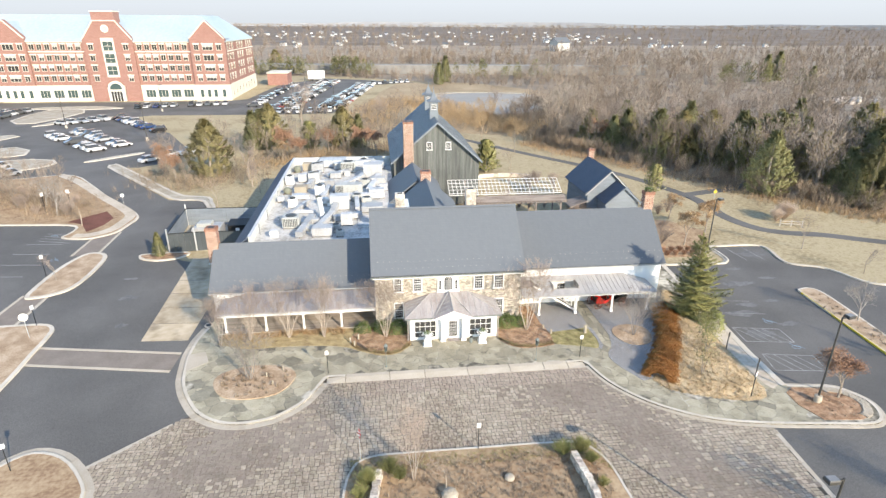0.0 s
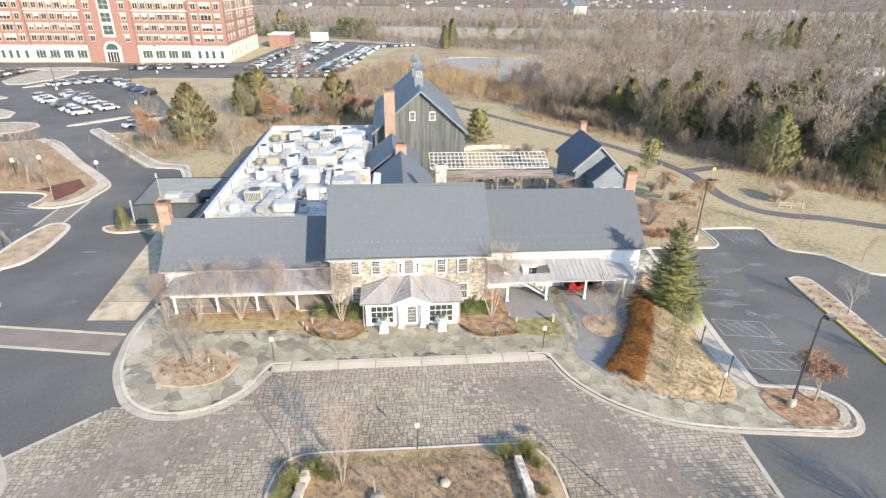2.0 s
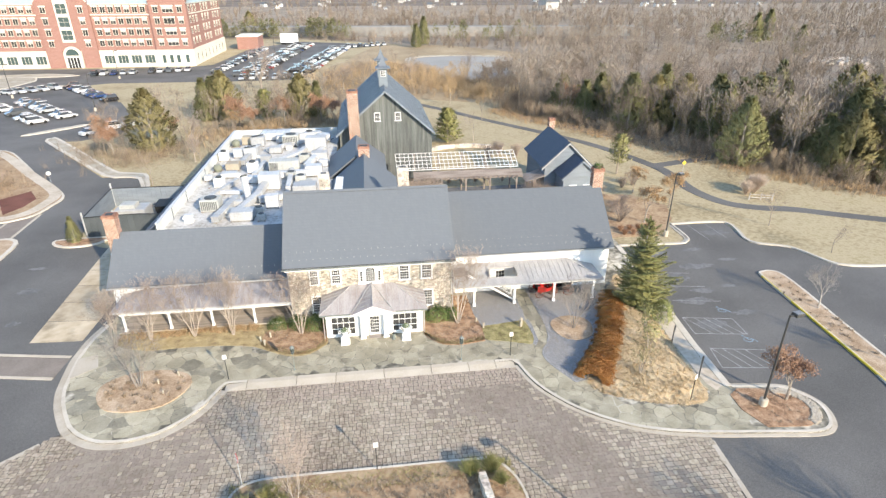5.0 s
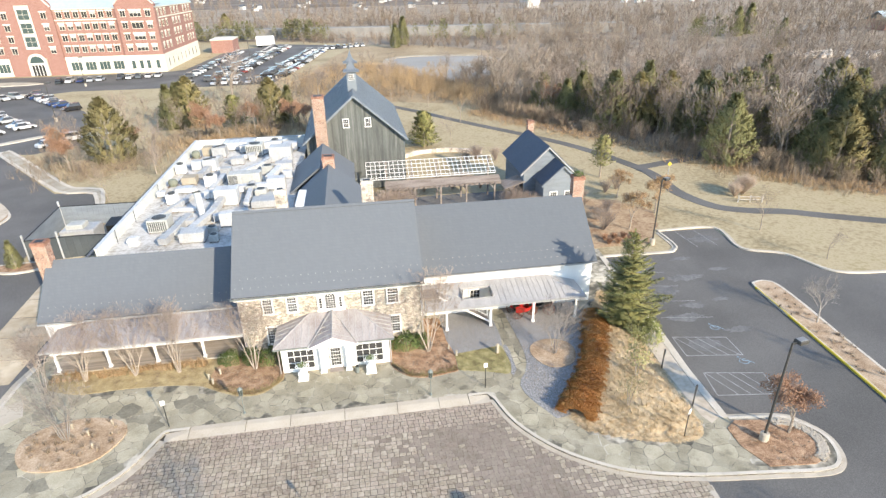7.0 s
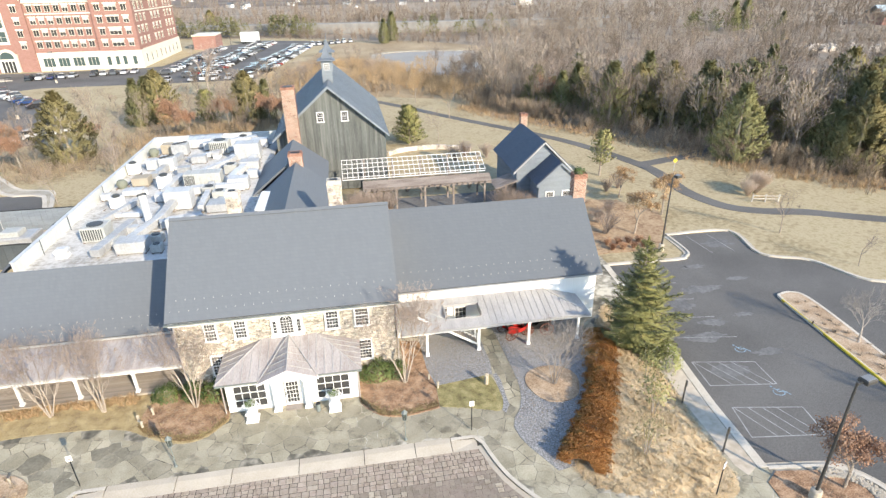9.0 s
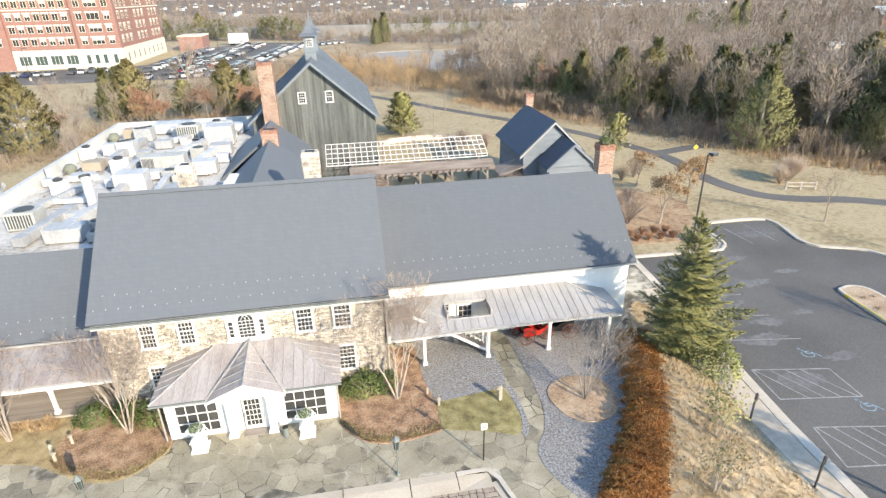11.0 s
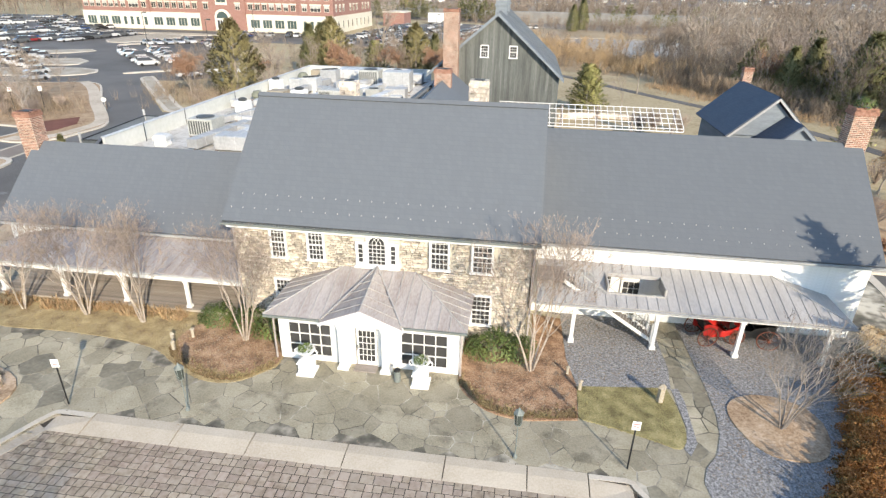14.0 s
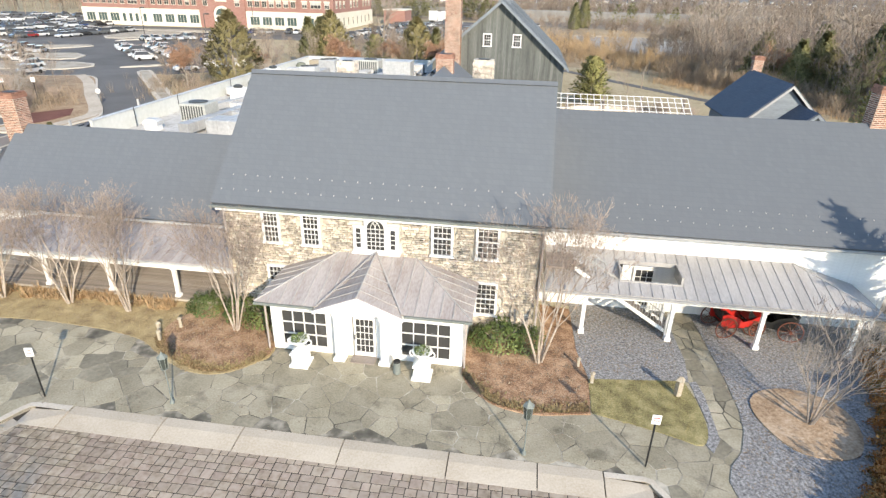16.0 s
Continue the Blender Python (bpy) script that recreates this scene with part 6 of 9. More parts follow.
def bollard():
    b = thing("wooden_bollard", "short weathered wooden bollard light in the grass", "bollard", group="bollards in the beds")
    part("post", B().cbox(-0.1, 0.1, -0.1, 0.1, 0, 0.7, 0.02), M_SLAB, b)
    part("cap", B().lathe([(0.2, 0.7), (0.18, 0.74), (0.06, 0.86)], 4), M_SLAB, b)
    return b


spread(bollard(), [(12.35, -0.4, 0.03, 20, 1.0), (9.15, -0.2, 0.05, 0, 0.6), (8.7, 0.8, 0.05, 0, 0.5), (-8.7, 0.7, 0.05, 30, 0.6), (-9.4, 0.2, 0.05, 0, 0.6), (-9.0, -0.4, 0.05, 10, 0.6), (-17.3, -3.55, 0.06, 0, 0.5), (-16.0, -4.4, 0.06, 30, 0.5), (-14.8, -3.6, 0.06, 60, 0.5), (-15.3, -5.6, 0.06, 10, 0.45)])


def area_lamp(h=7.4, arms=1):
    l = thing("street_lamp", "tall black parking lot lamp on a pale concrete base", "lamp", group="parking lot lamps")
    part("base", B().lathe([(0.28, -0.15), (0.27, 0.55), (0.22, 0.6)], 14), M_CONC, l)
    part("pole", B().tube((0, 0, 0.6), (0, 0, h), 0.085, 0.06, 8), M_BRONZE, l)
    for s in ((1,) if arms == 1 else (1, -1)):
        part("arm", B().box(min(0, s * 0.5), max(0, s * 0.5), -0.04, 0.04, h - 0.15, h - 0.06), M_BRONZE, l)
        part("lamp_head", B().cbox(min(s * 0.35, s * 1.0), max(s * 0.35, s * 1.0), -0.24, 0.24, h - 0.18, h + 0.06, 0.05), M_BRONZE, l)
        part("head_top", B().box(min(s * 0.4, s * 0.95), max(s * 0.4, s * 0.95), -0.19, 0.19, h + 0.055, h + 0.075), M_GREYMETAL, l)
        part("lens", B().box(min(s * 0.42, s * 0.93), max(s * 0.42, s * 0.93), -0.18, 0.18, h - 0.2, h - 0.185), M_GALV, l)
    return l


spread(area_lamp(), [(26.6, -12.3, 0, 10, 1), (34.0, 16.1, 0, 20, 1), (15.4, -25.9, -0.15, 180, 0.93), (-62, 100, 0, 0, 1.1), (-90, 120, 0, 0, 1.1), (-20, 150, 0, 40, 1.1), (-35, 200, 0, 0, 1.1), (-75, 150, 0, 0, 1.1)])
mh = thing("drain_cover", "round pale manhole ring in the walk", "manhole", (-22.95, 4.9, 0))
part("ring", B().lathe([(0.42, -0.1), (0.42, 0.015), (0.3, 0.02)], 20, (-22.95, 4.9, 0)), M_CONC, mh)
part("lid", B().lathe([(0.29, 0), (0.29, 0.025), (0.02, 0.03)], 20, (-22.95, 4.9, 0)), M_BLACK, mh)


# carriages under the porch
def wheel(parent, x, y, z, r, material):
    w = sub("wheel", parent)
    rim, sp = B(), B()
    for k in range(18):
        a, c = 6.2832 * k / 18, 6.2832 * (k + 1) / 18
        rim.tube((x + r * math.cos(a), y, z + r * math.sin(a)), (x + r * math.cos(c), y, z + r * math.sin(c)), 0.03, None, 5)
    for k in range(10):
        a = 6.2832 * k / 10
        sp.tube((x, y, z), (x + r * math.cos(a), y, z + r * math.sin(a)), 0.014, None, 4)
    part("rim", rim, material, w)
    part("spoke_set", sp, material, w)
    part("hub", B().tube((x, y - 0.08, z), (x, y + 0.08, z), 0.07, None, 8), material, w)


def carriage(label, body, trim, L=1.9):
    c = thing("carriage", label, "carriage", group="carriages under the porch")
    prof = [(-0.95, 0.55), (-0.6, 0.42), (0.1, 0.42), (0.45, 0.5), (0.95, 0.75), (1.0, 1.0), (0.85, 1.0), (0.45, 0.78), (0.05, 0.72), (-0.2, 0.95), (-0.75, 1.15), (-1.0, 1.1)]
    for y in (-0.48, 0.44):
        part("side_panel", B().slab([(p[0], y, p[1]) for p in prof], -0.05), body, c)
    part("floor", B().box(-0.7, 0.5, -0.45, 0.45, 0.42, 0.48), body, c)
    part("seat", B().cbox(-0.75, -0.2, -0.43, 0.43, 0.62, 0.8, 0.04), M_BLACK, c)
    part("backrest", B().slab([(-0.72, -0.43, 0.8), (-0.72, 0.43, 0.8), (-0.95, 0.43, 1.25), (-0.95, -0.43, 1.25)], 0.1), M_BLACK, c)
    part("dash", B().slab([(0.5, -0.45, 0.6), (0.5, 0.45, 0.6), (1.0, 0.45, 1.1), (1.0, -0.45, 1.1)], 0.04), body, c)
    for x, r in ((-0.75, 0.5), (0.75, 0.38)):
        for y in (-0.62, 0.62):
            wheel(c, x, y, r, r, trim)
        part("axle", B().tube((x, -0.62, r), (x, 0.62, r), 0.03), M_BLACK, c)
    return c


put(carriage("red lacquered horse carriage with black seat and spoked wheels", M_RED, M_REDMULCH), 15.95, 4.9, 0, 15).scale = (1.0, 1.0, 1.0)
put(carriage("dark horse carriage with spoked wheels", M_BLACK, M_REDMULCH), 17.5, 5.0, 0, 170)


# roof plant
def roof_unit(x, y, w, h, kind):
    z = 5.3
    d = w * {"ahu": 0.45, "box": 0.7}.get(kind, 0.95)
    at = (x, y + d / 2, z)
    x0, x1, y0, y1 = x - w / 2, x + w / 2, y, y + d
    labels = {"cond": "beige rooftop condenser with louvred side", "box": "galvanised sheet-metal duct housing", "round": "rooftop condenser with round top fan", "fan": "white exhaust fan box", "olive": "olive domed exhaust vent", "rust": "rust-stained exhaust casing", "multi": "exhaust unit with a row of round fans", "ahu": "long pale air handling unit"}
    u = thing("roof_unit", labels[kind] + " on the flat roof", "roof unit", at, "plant on the flat roof")
    for xx in (x0 + 0.08, x1 - 0.08):
        part("skid", B().box(xx - 0.06, xx + 0.06, y0, y1, z - 0.01, z + 0.14), M_DARKWOOD, u)
    cm = {"box": M_GALV, "olive": M_OLIVE, "rust": M_RUST, "fan": M_WHITE, "multi": M_GALV}.get(kind, M_BEIGE)
    if kind == "olive":
        part("casing", B().lathe([(w * 0.35, 0.1), (w * 0.4, h * 0.4), (w * 0.5, h * 0.45), (w * 0.48, h * 0.7), (w * 0.3, h), (0.05, h * 1.05)], 12, (x, y + d / 2, z)), cm, u)
        return u
    part("casing", B().cbox(x0, x1, y0, y1, z + 0.12, z + 0.12 + h, 0.05), cm, u)
    zt = z + 0.12 + h
    if kind in ("cond", "ahu"):
        n = 9
        x2 = x1 - 0.1 if kind == "cond" else x0 + w * 0.3
        for i in range(n):
            xa = x0 + 0.1 + (x2 - x0 - 0.1) * i / n
            part("louvre", B().box(xa, xa + (x2 - x0) / n * 0.5, y0 - 0.02, y0 - 0.002, z + 0.25, zt - 0.15), M_DARKGRILLE, u)
    if kind in ("cond", "round"):
        part("fan_grille", B().lathe([(min(w, d) * 0.36, 0), (min(w, d) * 0.36, 0.06), (min(w, d) * 0.3, 0.07)], 16, (x, y + d / 2, zt - 0.01)), M_DARKGRILLE, u)
    if kind == "multi":
        for i in range(4):
            part("fan", B().lathe([(w * 0.13, 0), (w * 0.14, 0.12), (w * 0.08, 0.13)], 12, (x0 + w * 0.2 + w * 0.2 * i, y0 + d * (0.2 + 0.18 * i), zt - 0.01)), M_DARKGRILLE, u)
    if kind == "fan":
        part("cowl", B().lathe([(w * 0.3, 0), (w * 0.36, 0.15), (w * 0.2, 0.25)], 12, (x, y + d / 2, zt - 0.01)), M_DARKGRILLE, u)
    if kind in ("box", "ahu"):
        for k in range(1, max(2, int(w / 0.7))):
            xa = x0 + w * k / max(2, int(w / 0.7))
            part("flange", B().box(xa - 0.02, xa + 0.02, y0 - 0.015, y1 + 0.015, z + 0.12, zt + 0.02), M_GALV, u)
    return u


for spec in ((-16.3, 16.6, 1.85, 1.2, "cond"), (-12.6, 13.6, 2.2, 0.9, "box"), (-11.25, 15.3, 1.0, 0.6, "round"), (-10.7, 13.4, 0.8, 0.6, "round"), (-11.2, 22.8, 2.3, 1.7, "box"), (-10.1, 16.9, 1.3, 1.3, "box"), (-17.1, 24.3, 1.05, 1.0, "fan"), (-18.6, 30.2, 1.1, 0.9, "olive"), (-16.9, 30.8, 1.6, 0.8, "rust"), (-18.9, 35.2, 1.1, 1.1, "fan"), (-18.7, 42.0, 1.2, 1.0, "olive"), (-17.3, 43.2, 1.4, 1.1, "rust"), (-15.6, 42.0, 1.75, 1.3, "multi"), (-15.6, 36.1, 1.6, 1.3, "multi"), (-17.2, 36.5, 1.3, 1.1, "box"), (-14.2, 29.4, 1.2, 1.2, "fan"), (-10.9, 41.6, 2.2, 1.5, "cond"), (-13.5, 45.3, 4.3, 1.0, "box"), (-7.1, 38.2, 2.8, 1.9, "box"), (-8.2, 32.9, 1.3, 1.0, "round"), (-10.3, 29.0, 3.6, 1.4, "ahu"), (-6.4, 34.2, 2.1, 0.9, "box"), (-7.9, 24.4, 1.2, 0.9, "round"), (-6.6, 27.5, 2.0, 1.1, "box"), (-7.2, 21.4, 2.6, 0.7, "box"), (-8.6, 45.2, 1.4, 1.0, "fan"), (-18.9, 26.9, 0.9, 0.6, "box"), (-13.8, 17.6, 1.1, 0.6, "box"), (-16.8, 27.8, 1.8, 0.5, "box"), (-13.2, 33.5, 1.3, 0.9, "box"), (-12.6, 38.0, 1.6, 0.8, "box"), (-6.4, 43.6, 2.0, 1.0, "box"), (-9.2, 26.2, 1.2, 0.8, "round"), (-5.6, 31.0, 1.1, 0.8, "box"), (-13.4, 25.4, 1.2, 0.7, "box")):
    roof_unit(*spec)


def duct(pts, w, h, label="silver sheet-metal duct run"):
    d = thing("duct", label + " on the flat roof", "duct", (*pts[0][:2], 5.3), "plant on the flat roof")
    for (xa, ya, za), (xb, yb, zb) in zip(pts, pts[1:]):
        a, c = Vector((xa, ya, za)), Vector((xb, yb, zb))
        L = (c - a).length
        m = Matrix.Translation(a) @ (c - a).to_track_quat("X", "Z").to_matrix().to_4x4()
        part("section", B().cbox(-w * 0.4, L + w * 0.4, -w / 2, w / 2, 0, h, 0.03, m), M_GALV, d)
        k = 0.6
        while k < L - 0.3:
            part("flange", B().box(k - 0.02, k + 0.02, -w / 2 - 0.02, w / 2 + 0.02, -0.01, h + 0.02, m), M_GALV, d)
            k += 1.1
    for xa, ya, za in pts:
        part("stand", B().box(xa - 0.08, xa + 0.08, ya - 0.08, ya + 0.08, 5.29, za + 0.02), M_DARKWOOD, d)
    return d


duct([(-15.0, 13.6, 5.5), (-14.2, 19.2, 5.5)], 0.75, 0.6)
duct([(-13.1, 16.0, 5.5), (-12.0, 20.0, 5.6), (-11.6, 22.6, 5.9)], 0.7, 0.55)
duct([(-13.6, 27.5, 5.5), (-13.2, 32.5, 5.5)], 0.6, 0.5)
duct([(-12.2, 31.5, 5.5), (-9.0, 36.5, 5.6), (-8.4, 38.8, 5.6)], 0.7, 0.55)
duct([(-9.0, 21.8, 5.6), (-9.3, 28.6, 5.6)], 0.55, 0.5)
duct([(-13.6, 38.8, 5.5), (-8.8, 43.5, 5.5)], 0.6, 0.5)
duct([(-16.4, 22.0, 5.45), (-14.2, 21.8, 5.45)], 0.4, 0.35)
vp = thing("vent_pipe", "leaning round silver exhaust pipe on the flat roof", "vent pipe", (-13.3, 20.6, 5.3))
part("pipe", B().tube((-13.1, 20.2, 5.3), (-13.45, 21.0, 7.6), 0.34, 0.34, 16), M_GALV, vp)
part("cap", B().tube((-13.46, 21.02, 7.6), (-13.5, 21.08, 7.75), 0.4, 0.38, 16), M_DARKGRILLE, vp)
for x, y in ((-19.4, 15.0), (-19.4, 20.0), (-19.4, 28.0)):
    c = thing("conduit", "thin dark conduit down the parapet", "conduit", (x, y, 5.3))
    part("pipe", B().tube((x, y, 5.28), (x, y, 6.6), 0.025), M_BLACK, c)

# smaller clutter of the flat roof
kr = random.Random(88)
duct([(-10.6, 27.0, 5.5), (-6.3, 27.4, 5.5)], 0.9, 0.7)
duct([(-7.6, 30.0, 5.5), (-6.2, 37.5, 5.5)], 0.8, 0.7)
duct([(-16.0, 33.0, 5.5), (-15.2, 40.5, 5.5)], 0.7, 0.6)
duct([(-17.6, 18.8, 5.45), (-15.4, 26.0, 5.45)], 0.5, 0.45)
duct([(-12.8, 44.0, 5.5), (-7.2, 45.6, 5.6)], 1.0, 0.9)
duct([(-11.4, 18.6, 5.5), (-8.8, 19.6, 5.5)], 0.8, 0.6)
for x, y in ((-17.8, 14.4), (-14.0, 15.6), (-17.9, 20.4), (-15.9, 28.6), (-12.2, 25.2), (-7.2, 24.2), (-10.9, 30.4), (-6.3, 33.6), (-14.8, 36.4), (-11.0, 40.6), (-17.4, 39.0), (-6.4, 42.6), (-12.6, 46.2), (-8.2, 16.6), (-16.2, 45.6)):
    w, l, h = kr.uniform(0.5, 1.3), kr.uniform(0.5, 1.5), kr.uniform(0.25, 0.8)
    cu = thing("roof_hood", "small pale sheet-metal hood on the flat roof", "roof vent", (x, y, 5.3), "plant on the flat roof")
    m = Matrix.Translation((x, y, 5.3)) @ Matrix.Rotation(kr.uniform(-0.4, 0.4), 4, "Z")
    part("curb", B().box(-w / 2, w / 2, -l / 2, l / 2, -0.01, h * 0.5, m), M_WHITE, cu)
    part("hood", B().cbox(-w / 2 - 0.08, w / 2 + 0.08, -l / 2 - 0.08, l / 2 + 0.08, h * 0.5, h, h * 0.2, m), M_GALV if kr.random() < 0.6 else M_BEIGE, cu)
for k in range(12):
    x, y, a, L = kr.uniform(-18.8, -7), kr.uniform(14, 44), kr.choice((0.1, 1.5, 1.65, 0.0, 0.8)), kr.uniform(1.5, 5)
    q = (min(-5.0, x + L * math.cos(a)), min(46.5, y + L * math.sin(a)))
    pr2 = thing("pipe_run", "thin pipe run on blocks across the flat roof", "pipe", (x, y, 5.3), "plant on the flat roof")
    part("pipe", B().tube((x, y, 5.42), (*q, 5.42), 0.045), M_BLACK if k % 3 == 0 else M_GALV, pr2)
    for t in (0.15, 0.85):
        bx0, by0 = x + (q[0] - x) * t, y + (q[1] - y) * t
        part("block", B().box(bx0 - 0.12, bx0 + 0.12, by0 - 0.08, by0 + 0.08, 5.29, 5.38), M_DARKWOOD, pr2)

# fenced service yard
yd = thing("service_yard_fence", "dark painted board fence round the service yard", "fence", (-29, 27, 0))
YC = [(-22.0, 24.6), (-26.8, 25.1), (-29.6, 25.0), (-32.8, 24.6), (-33.6, 35.0), (-22.0, 34.8)]
for (xa, ya), (xb, yb) in zip(YC, YC[1:]):
    L = math.hypot(xb - xa, yb - ya)
    n = max(2, int(L / 0.6))
    m = Matrix.Translation((xa, ya, 0)) @ Matrix.Rotation(math.atan2(yb - ya, xb - xa), 4, "Z")
    for i in range(n):
        part("board", B().box(L * i / n + 0.01, L * (i + 1) / n - 0.01, -0.03, 0.03, -0.15, 2.3, m), M_BLUEWOOD if ya > 24.6 - 0.05 and (xb, yb) in YC[4:] else M_FENCE, yd)
    part("rail", B().box(0, L, -0.06, 0.06, 2.3, 2.38, m), M_BLACK, yd)
for x, y in ((-29.6, 25.0), (-33.6, 35.0), (-32.8, 24.6)):
    part("post", B().box(x - 0.08, x + 0.08, y - 0.08, y + 0.08, -0.15, 3.0), M_GALV, yd)
solo("yard_floor", B().prism([(-22.1, 25), (-32.6, 25), (-33.4, 34.8), (-22.1, 34.6)], -0.2, -0.1), M_SLAB, "stained concrete yard floor", "slab", "structure")
tk = thing("cooling_unit", "grey-green metal cooling unit in the service yard", "cooling unit", (-29.2, 29.4, -0.1))
part("casing", B().cbox(-31.0, -27.4, 28.2, 30.8, -0.1, 1.7, 0.12), M_GALV, tk)
part("hood", B().cbox(-30.4, -28.6, 28.6, 30.2, 1.7, 2.2, 0.1), M_BEIGE, tk)
part("door_panel", B().box(-30.6, -29.4, 28.17, 28.2, 0.2, 1.4), M_BEIGE, tk)
part("notice", B().box(-29.2, -28.7, 28.16, 28.2, 0.5, 1.0), M_RED, tk)
dp = thing("dumpster", "black waste container in the service yard", "dumpster", (-25.6, 31.0, -0.1))
part("body", B().cbox(-26.9, -24.4, 30.2, 32.2, -0.1, 1.3, 0.06), M_BLACK, dp)
part("lid", B().slab([(-26.95, 30.1, 1.3), (-24.35, 30.1, 1.3), (-24.35, 32.3, 1.55), (-26.95, 32.3, 1.55)], 0.06), M_BLACK, dp)
part("label_plate", B().box(-25.9, -25.4, 30.18, 30.2, 0.5, 0.9), M_WHITE, dp)
island("shrub", [(-36.0, 24.0), (-35.6, 22.6), (-33.5, 21.8), (-31.0, 22.4), (-30.2, 24.2), (-33.0, 24.4)], M_MULCH, "a small kerbed shrub bed", 3, 0.3)

# garden
rail = thing("rail_fence", "short pale two-rail wooden fence beside the foot path", "fence")
for x2 in (-1.5, 0.0, 1.5):
    part("post", B().cbox(x2 - 0.07, x2 + 0.07, -0.07, 0.07, -0.15, 0.95, 0.02), M_BLEACHED, rail)
for z2 in (0.38, 0.74):
    for x2 in (-1.5, 0.0):
        part("rail", B().cbox(x2 + 0.02, x2 + 1.48, -0.13, -0.08, z2, z2 + 0.1, 0.015), M_BLEACHED, rail)
put(rail, 52.6, 25.7, -0.15, -14)
gw = thing("garden_wall", "low pale curved fieldstone wall in the garden", "garden wall", (16, 57.5, 0))
wl2 = smooth_line([(10.5, 55.4), (12.76, 57.0), (16.2, 57.8), (19.9, 57.3), (23.5, 55.0)], 4)
for a, c in zip(wl2, wl2[1:]):
    part("wall_stone", strip(B(), [a, c], -0.25, 0.25, -0.17, 0.5 + rng.uniform(-0.05, 0.05)), M_STONE, gw)
for pts in (smooth_line([(-7.4, -20.6), (-7.3, -18.4), (-7.0, -16.3)], 6), smooth_line([(6.0, -21.2), (6.12, -19.4), (6.05, -17.8), (5.88, -16.1)], 5)):
    dw = thing("dry_stone_wall", "short pale dry-laid stone wall in the island", "stone wall", (*pts[-1], 0))
    r = random.Random(5)
    for a, c in zip(pts, pts[1:]):
        for k in range(3):
            part("stone", strip(B(), [a, c], -0.22 + r.uniform(-0.04, 0.04), 0.22 + r.uniform(-0.04, 0.04), -0.02 + 0.22 * k, 0.2 + 0.22 * k + r.uniform(-0.02, 0.0)), M_STONE, dw)
solo("boulder", B().lathe([(0.26, 0), (0.34, 0.1), (0.28, 0.24), (0.12, 0.3)], 9, (1.27, -17.4, -0.02)), M_SLAB, "pale rounded boulder in the island", "boulder", "", (1.27, -17.4, -0.02))
solo("boulder", B().lathe([(0.45, 0), (0.55, 0.15), (0.42, 0.38), (0.15, 0.48)], 9, (-2.7, -18.4, -0.02)), M_SLAB, "pale rounded boulder in the island", "boulder", "", (-2.7, -18.4, -0.02))


# ---- office building ----
of = thing("office_building", "large five-storey red brick office building with pale base and blue-grey roof", "building", (-100, 178, 0))
OX0, OX1, OY, OB = -152.0, -59.8, 178.0, 228.0
part("wall", B().box(OX0, OX1, OY, OB, 5.4, 20.3), M_BIGBRICK, of, "red brick upper storeys")
part("base", B().box(OX0 - 0.3, OX1 + 0.3, OY - 0.3, OB + 0.3, -0.2, 5.4), M_PRECAST, of, "cream precast ground storey")
rf = B()
rz, ry0, ry1 = 29.0, 191.0, 215.0
rf.slab([(OX0 - 0.6, OY - 0.6, 20.3), (OX1 + 0.6, OY - 0.6, 20.3), (OX1 - 10, ry0, rz), (OX0 + 10, ry0, rz)], 0.3)
rf.slab([(OX1 + 0.6, OY - 0.6, 20.3), (OX1 + 0.6, OB + 0.6, 20.3), (OX1 - 10, ry1, rz), (OX1 - 10, ry0, rz)], 0.3)
rf.slab([(OX0 + 10, ry0, rz), (OX1 - 10, ry0, rz), (OX1 - 10, ry1, rz), (OX0 + 10, ry1, rz)], 0.3)
part("roof", rf, M_BLUEROOF, of, "pale blue-grey metal roof")
part("eaves", B().box(OX0, OX1 + 0.5, OY - 0.5, OY, 19.9, 20.3).box(OX1, OX1 + 0.5, OY, OB, 19.9, 20.3), M_PRECAST, of)
part("string_course", B().box(OX0, OX1 + 0.25, OY - 0.25, OY, 16.6, 17.0).box(OX1, OX1 + 0.25, OY, OB, 16.6, 17.0), M_PRECAST, of)


def bay(x0, x1, zt, apex, top=None):
    g = sub("gable_bay", of)
    xm = (x0 + x1) / 2
    prof = [(x0, 5.4), (x1, 5.4), (x1, zt)] + ([(xm + top, apex), (xm - top, apex)] if top else [(xm, apex)]) + [(x0, zt)]
    part("bay_wall", B().slab([(p[0], OY - 0.9, p[1]) for p in prof], 2.5), M_BIGBRICK, g)
    cop = B()
    tp = [(x1, zt)] + ([(xm + top, apex), (xm - top, apex)] if top else [(xm, apex)]) + [(x0, zt)]
    for a, c in zip(tp, tp[1:]):
        cop.tube((a[0], OY - 0.9, a[1]), (c[0], OY - 0.9, c[1]), 0.22, None, 6)
    part("coping", cop, M_PRECAST, g)
    part("bay_roof", B().slab([(x0, OY + 0.6, zt), (xm, OY + 0.6, apex - 0.6), (xm, ry0 + 2, apex - 0.6), (x0, OY + 8, zt)], 0.2).slab([(xm, OY + 0.6, apex - 0.6), (x1, OY + 0.6, zt), (x1, OY + 8, zt), (xm, ry0 + 2, apex - 0.6)], 0.2), M_BLUEROOF, g)
    return g


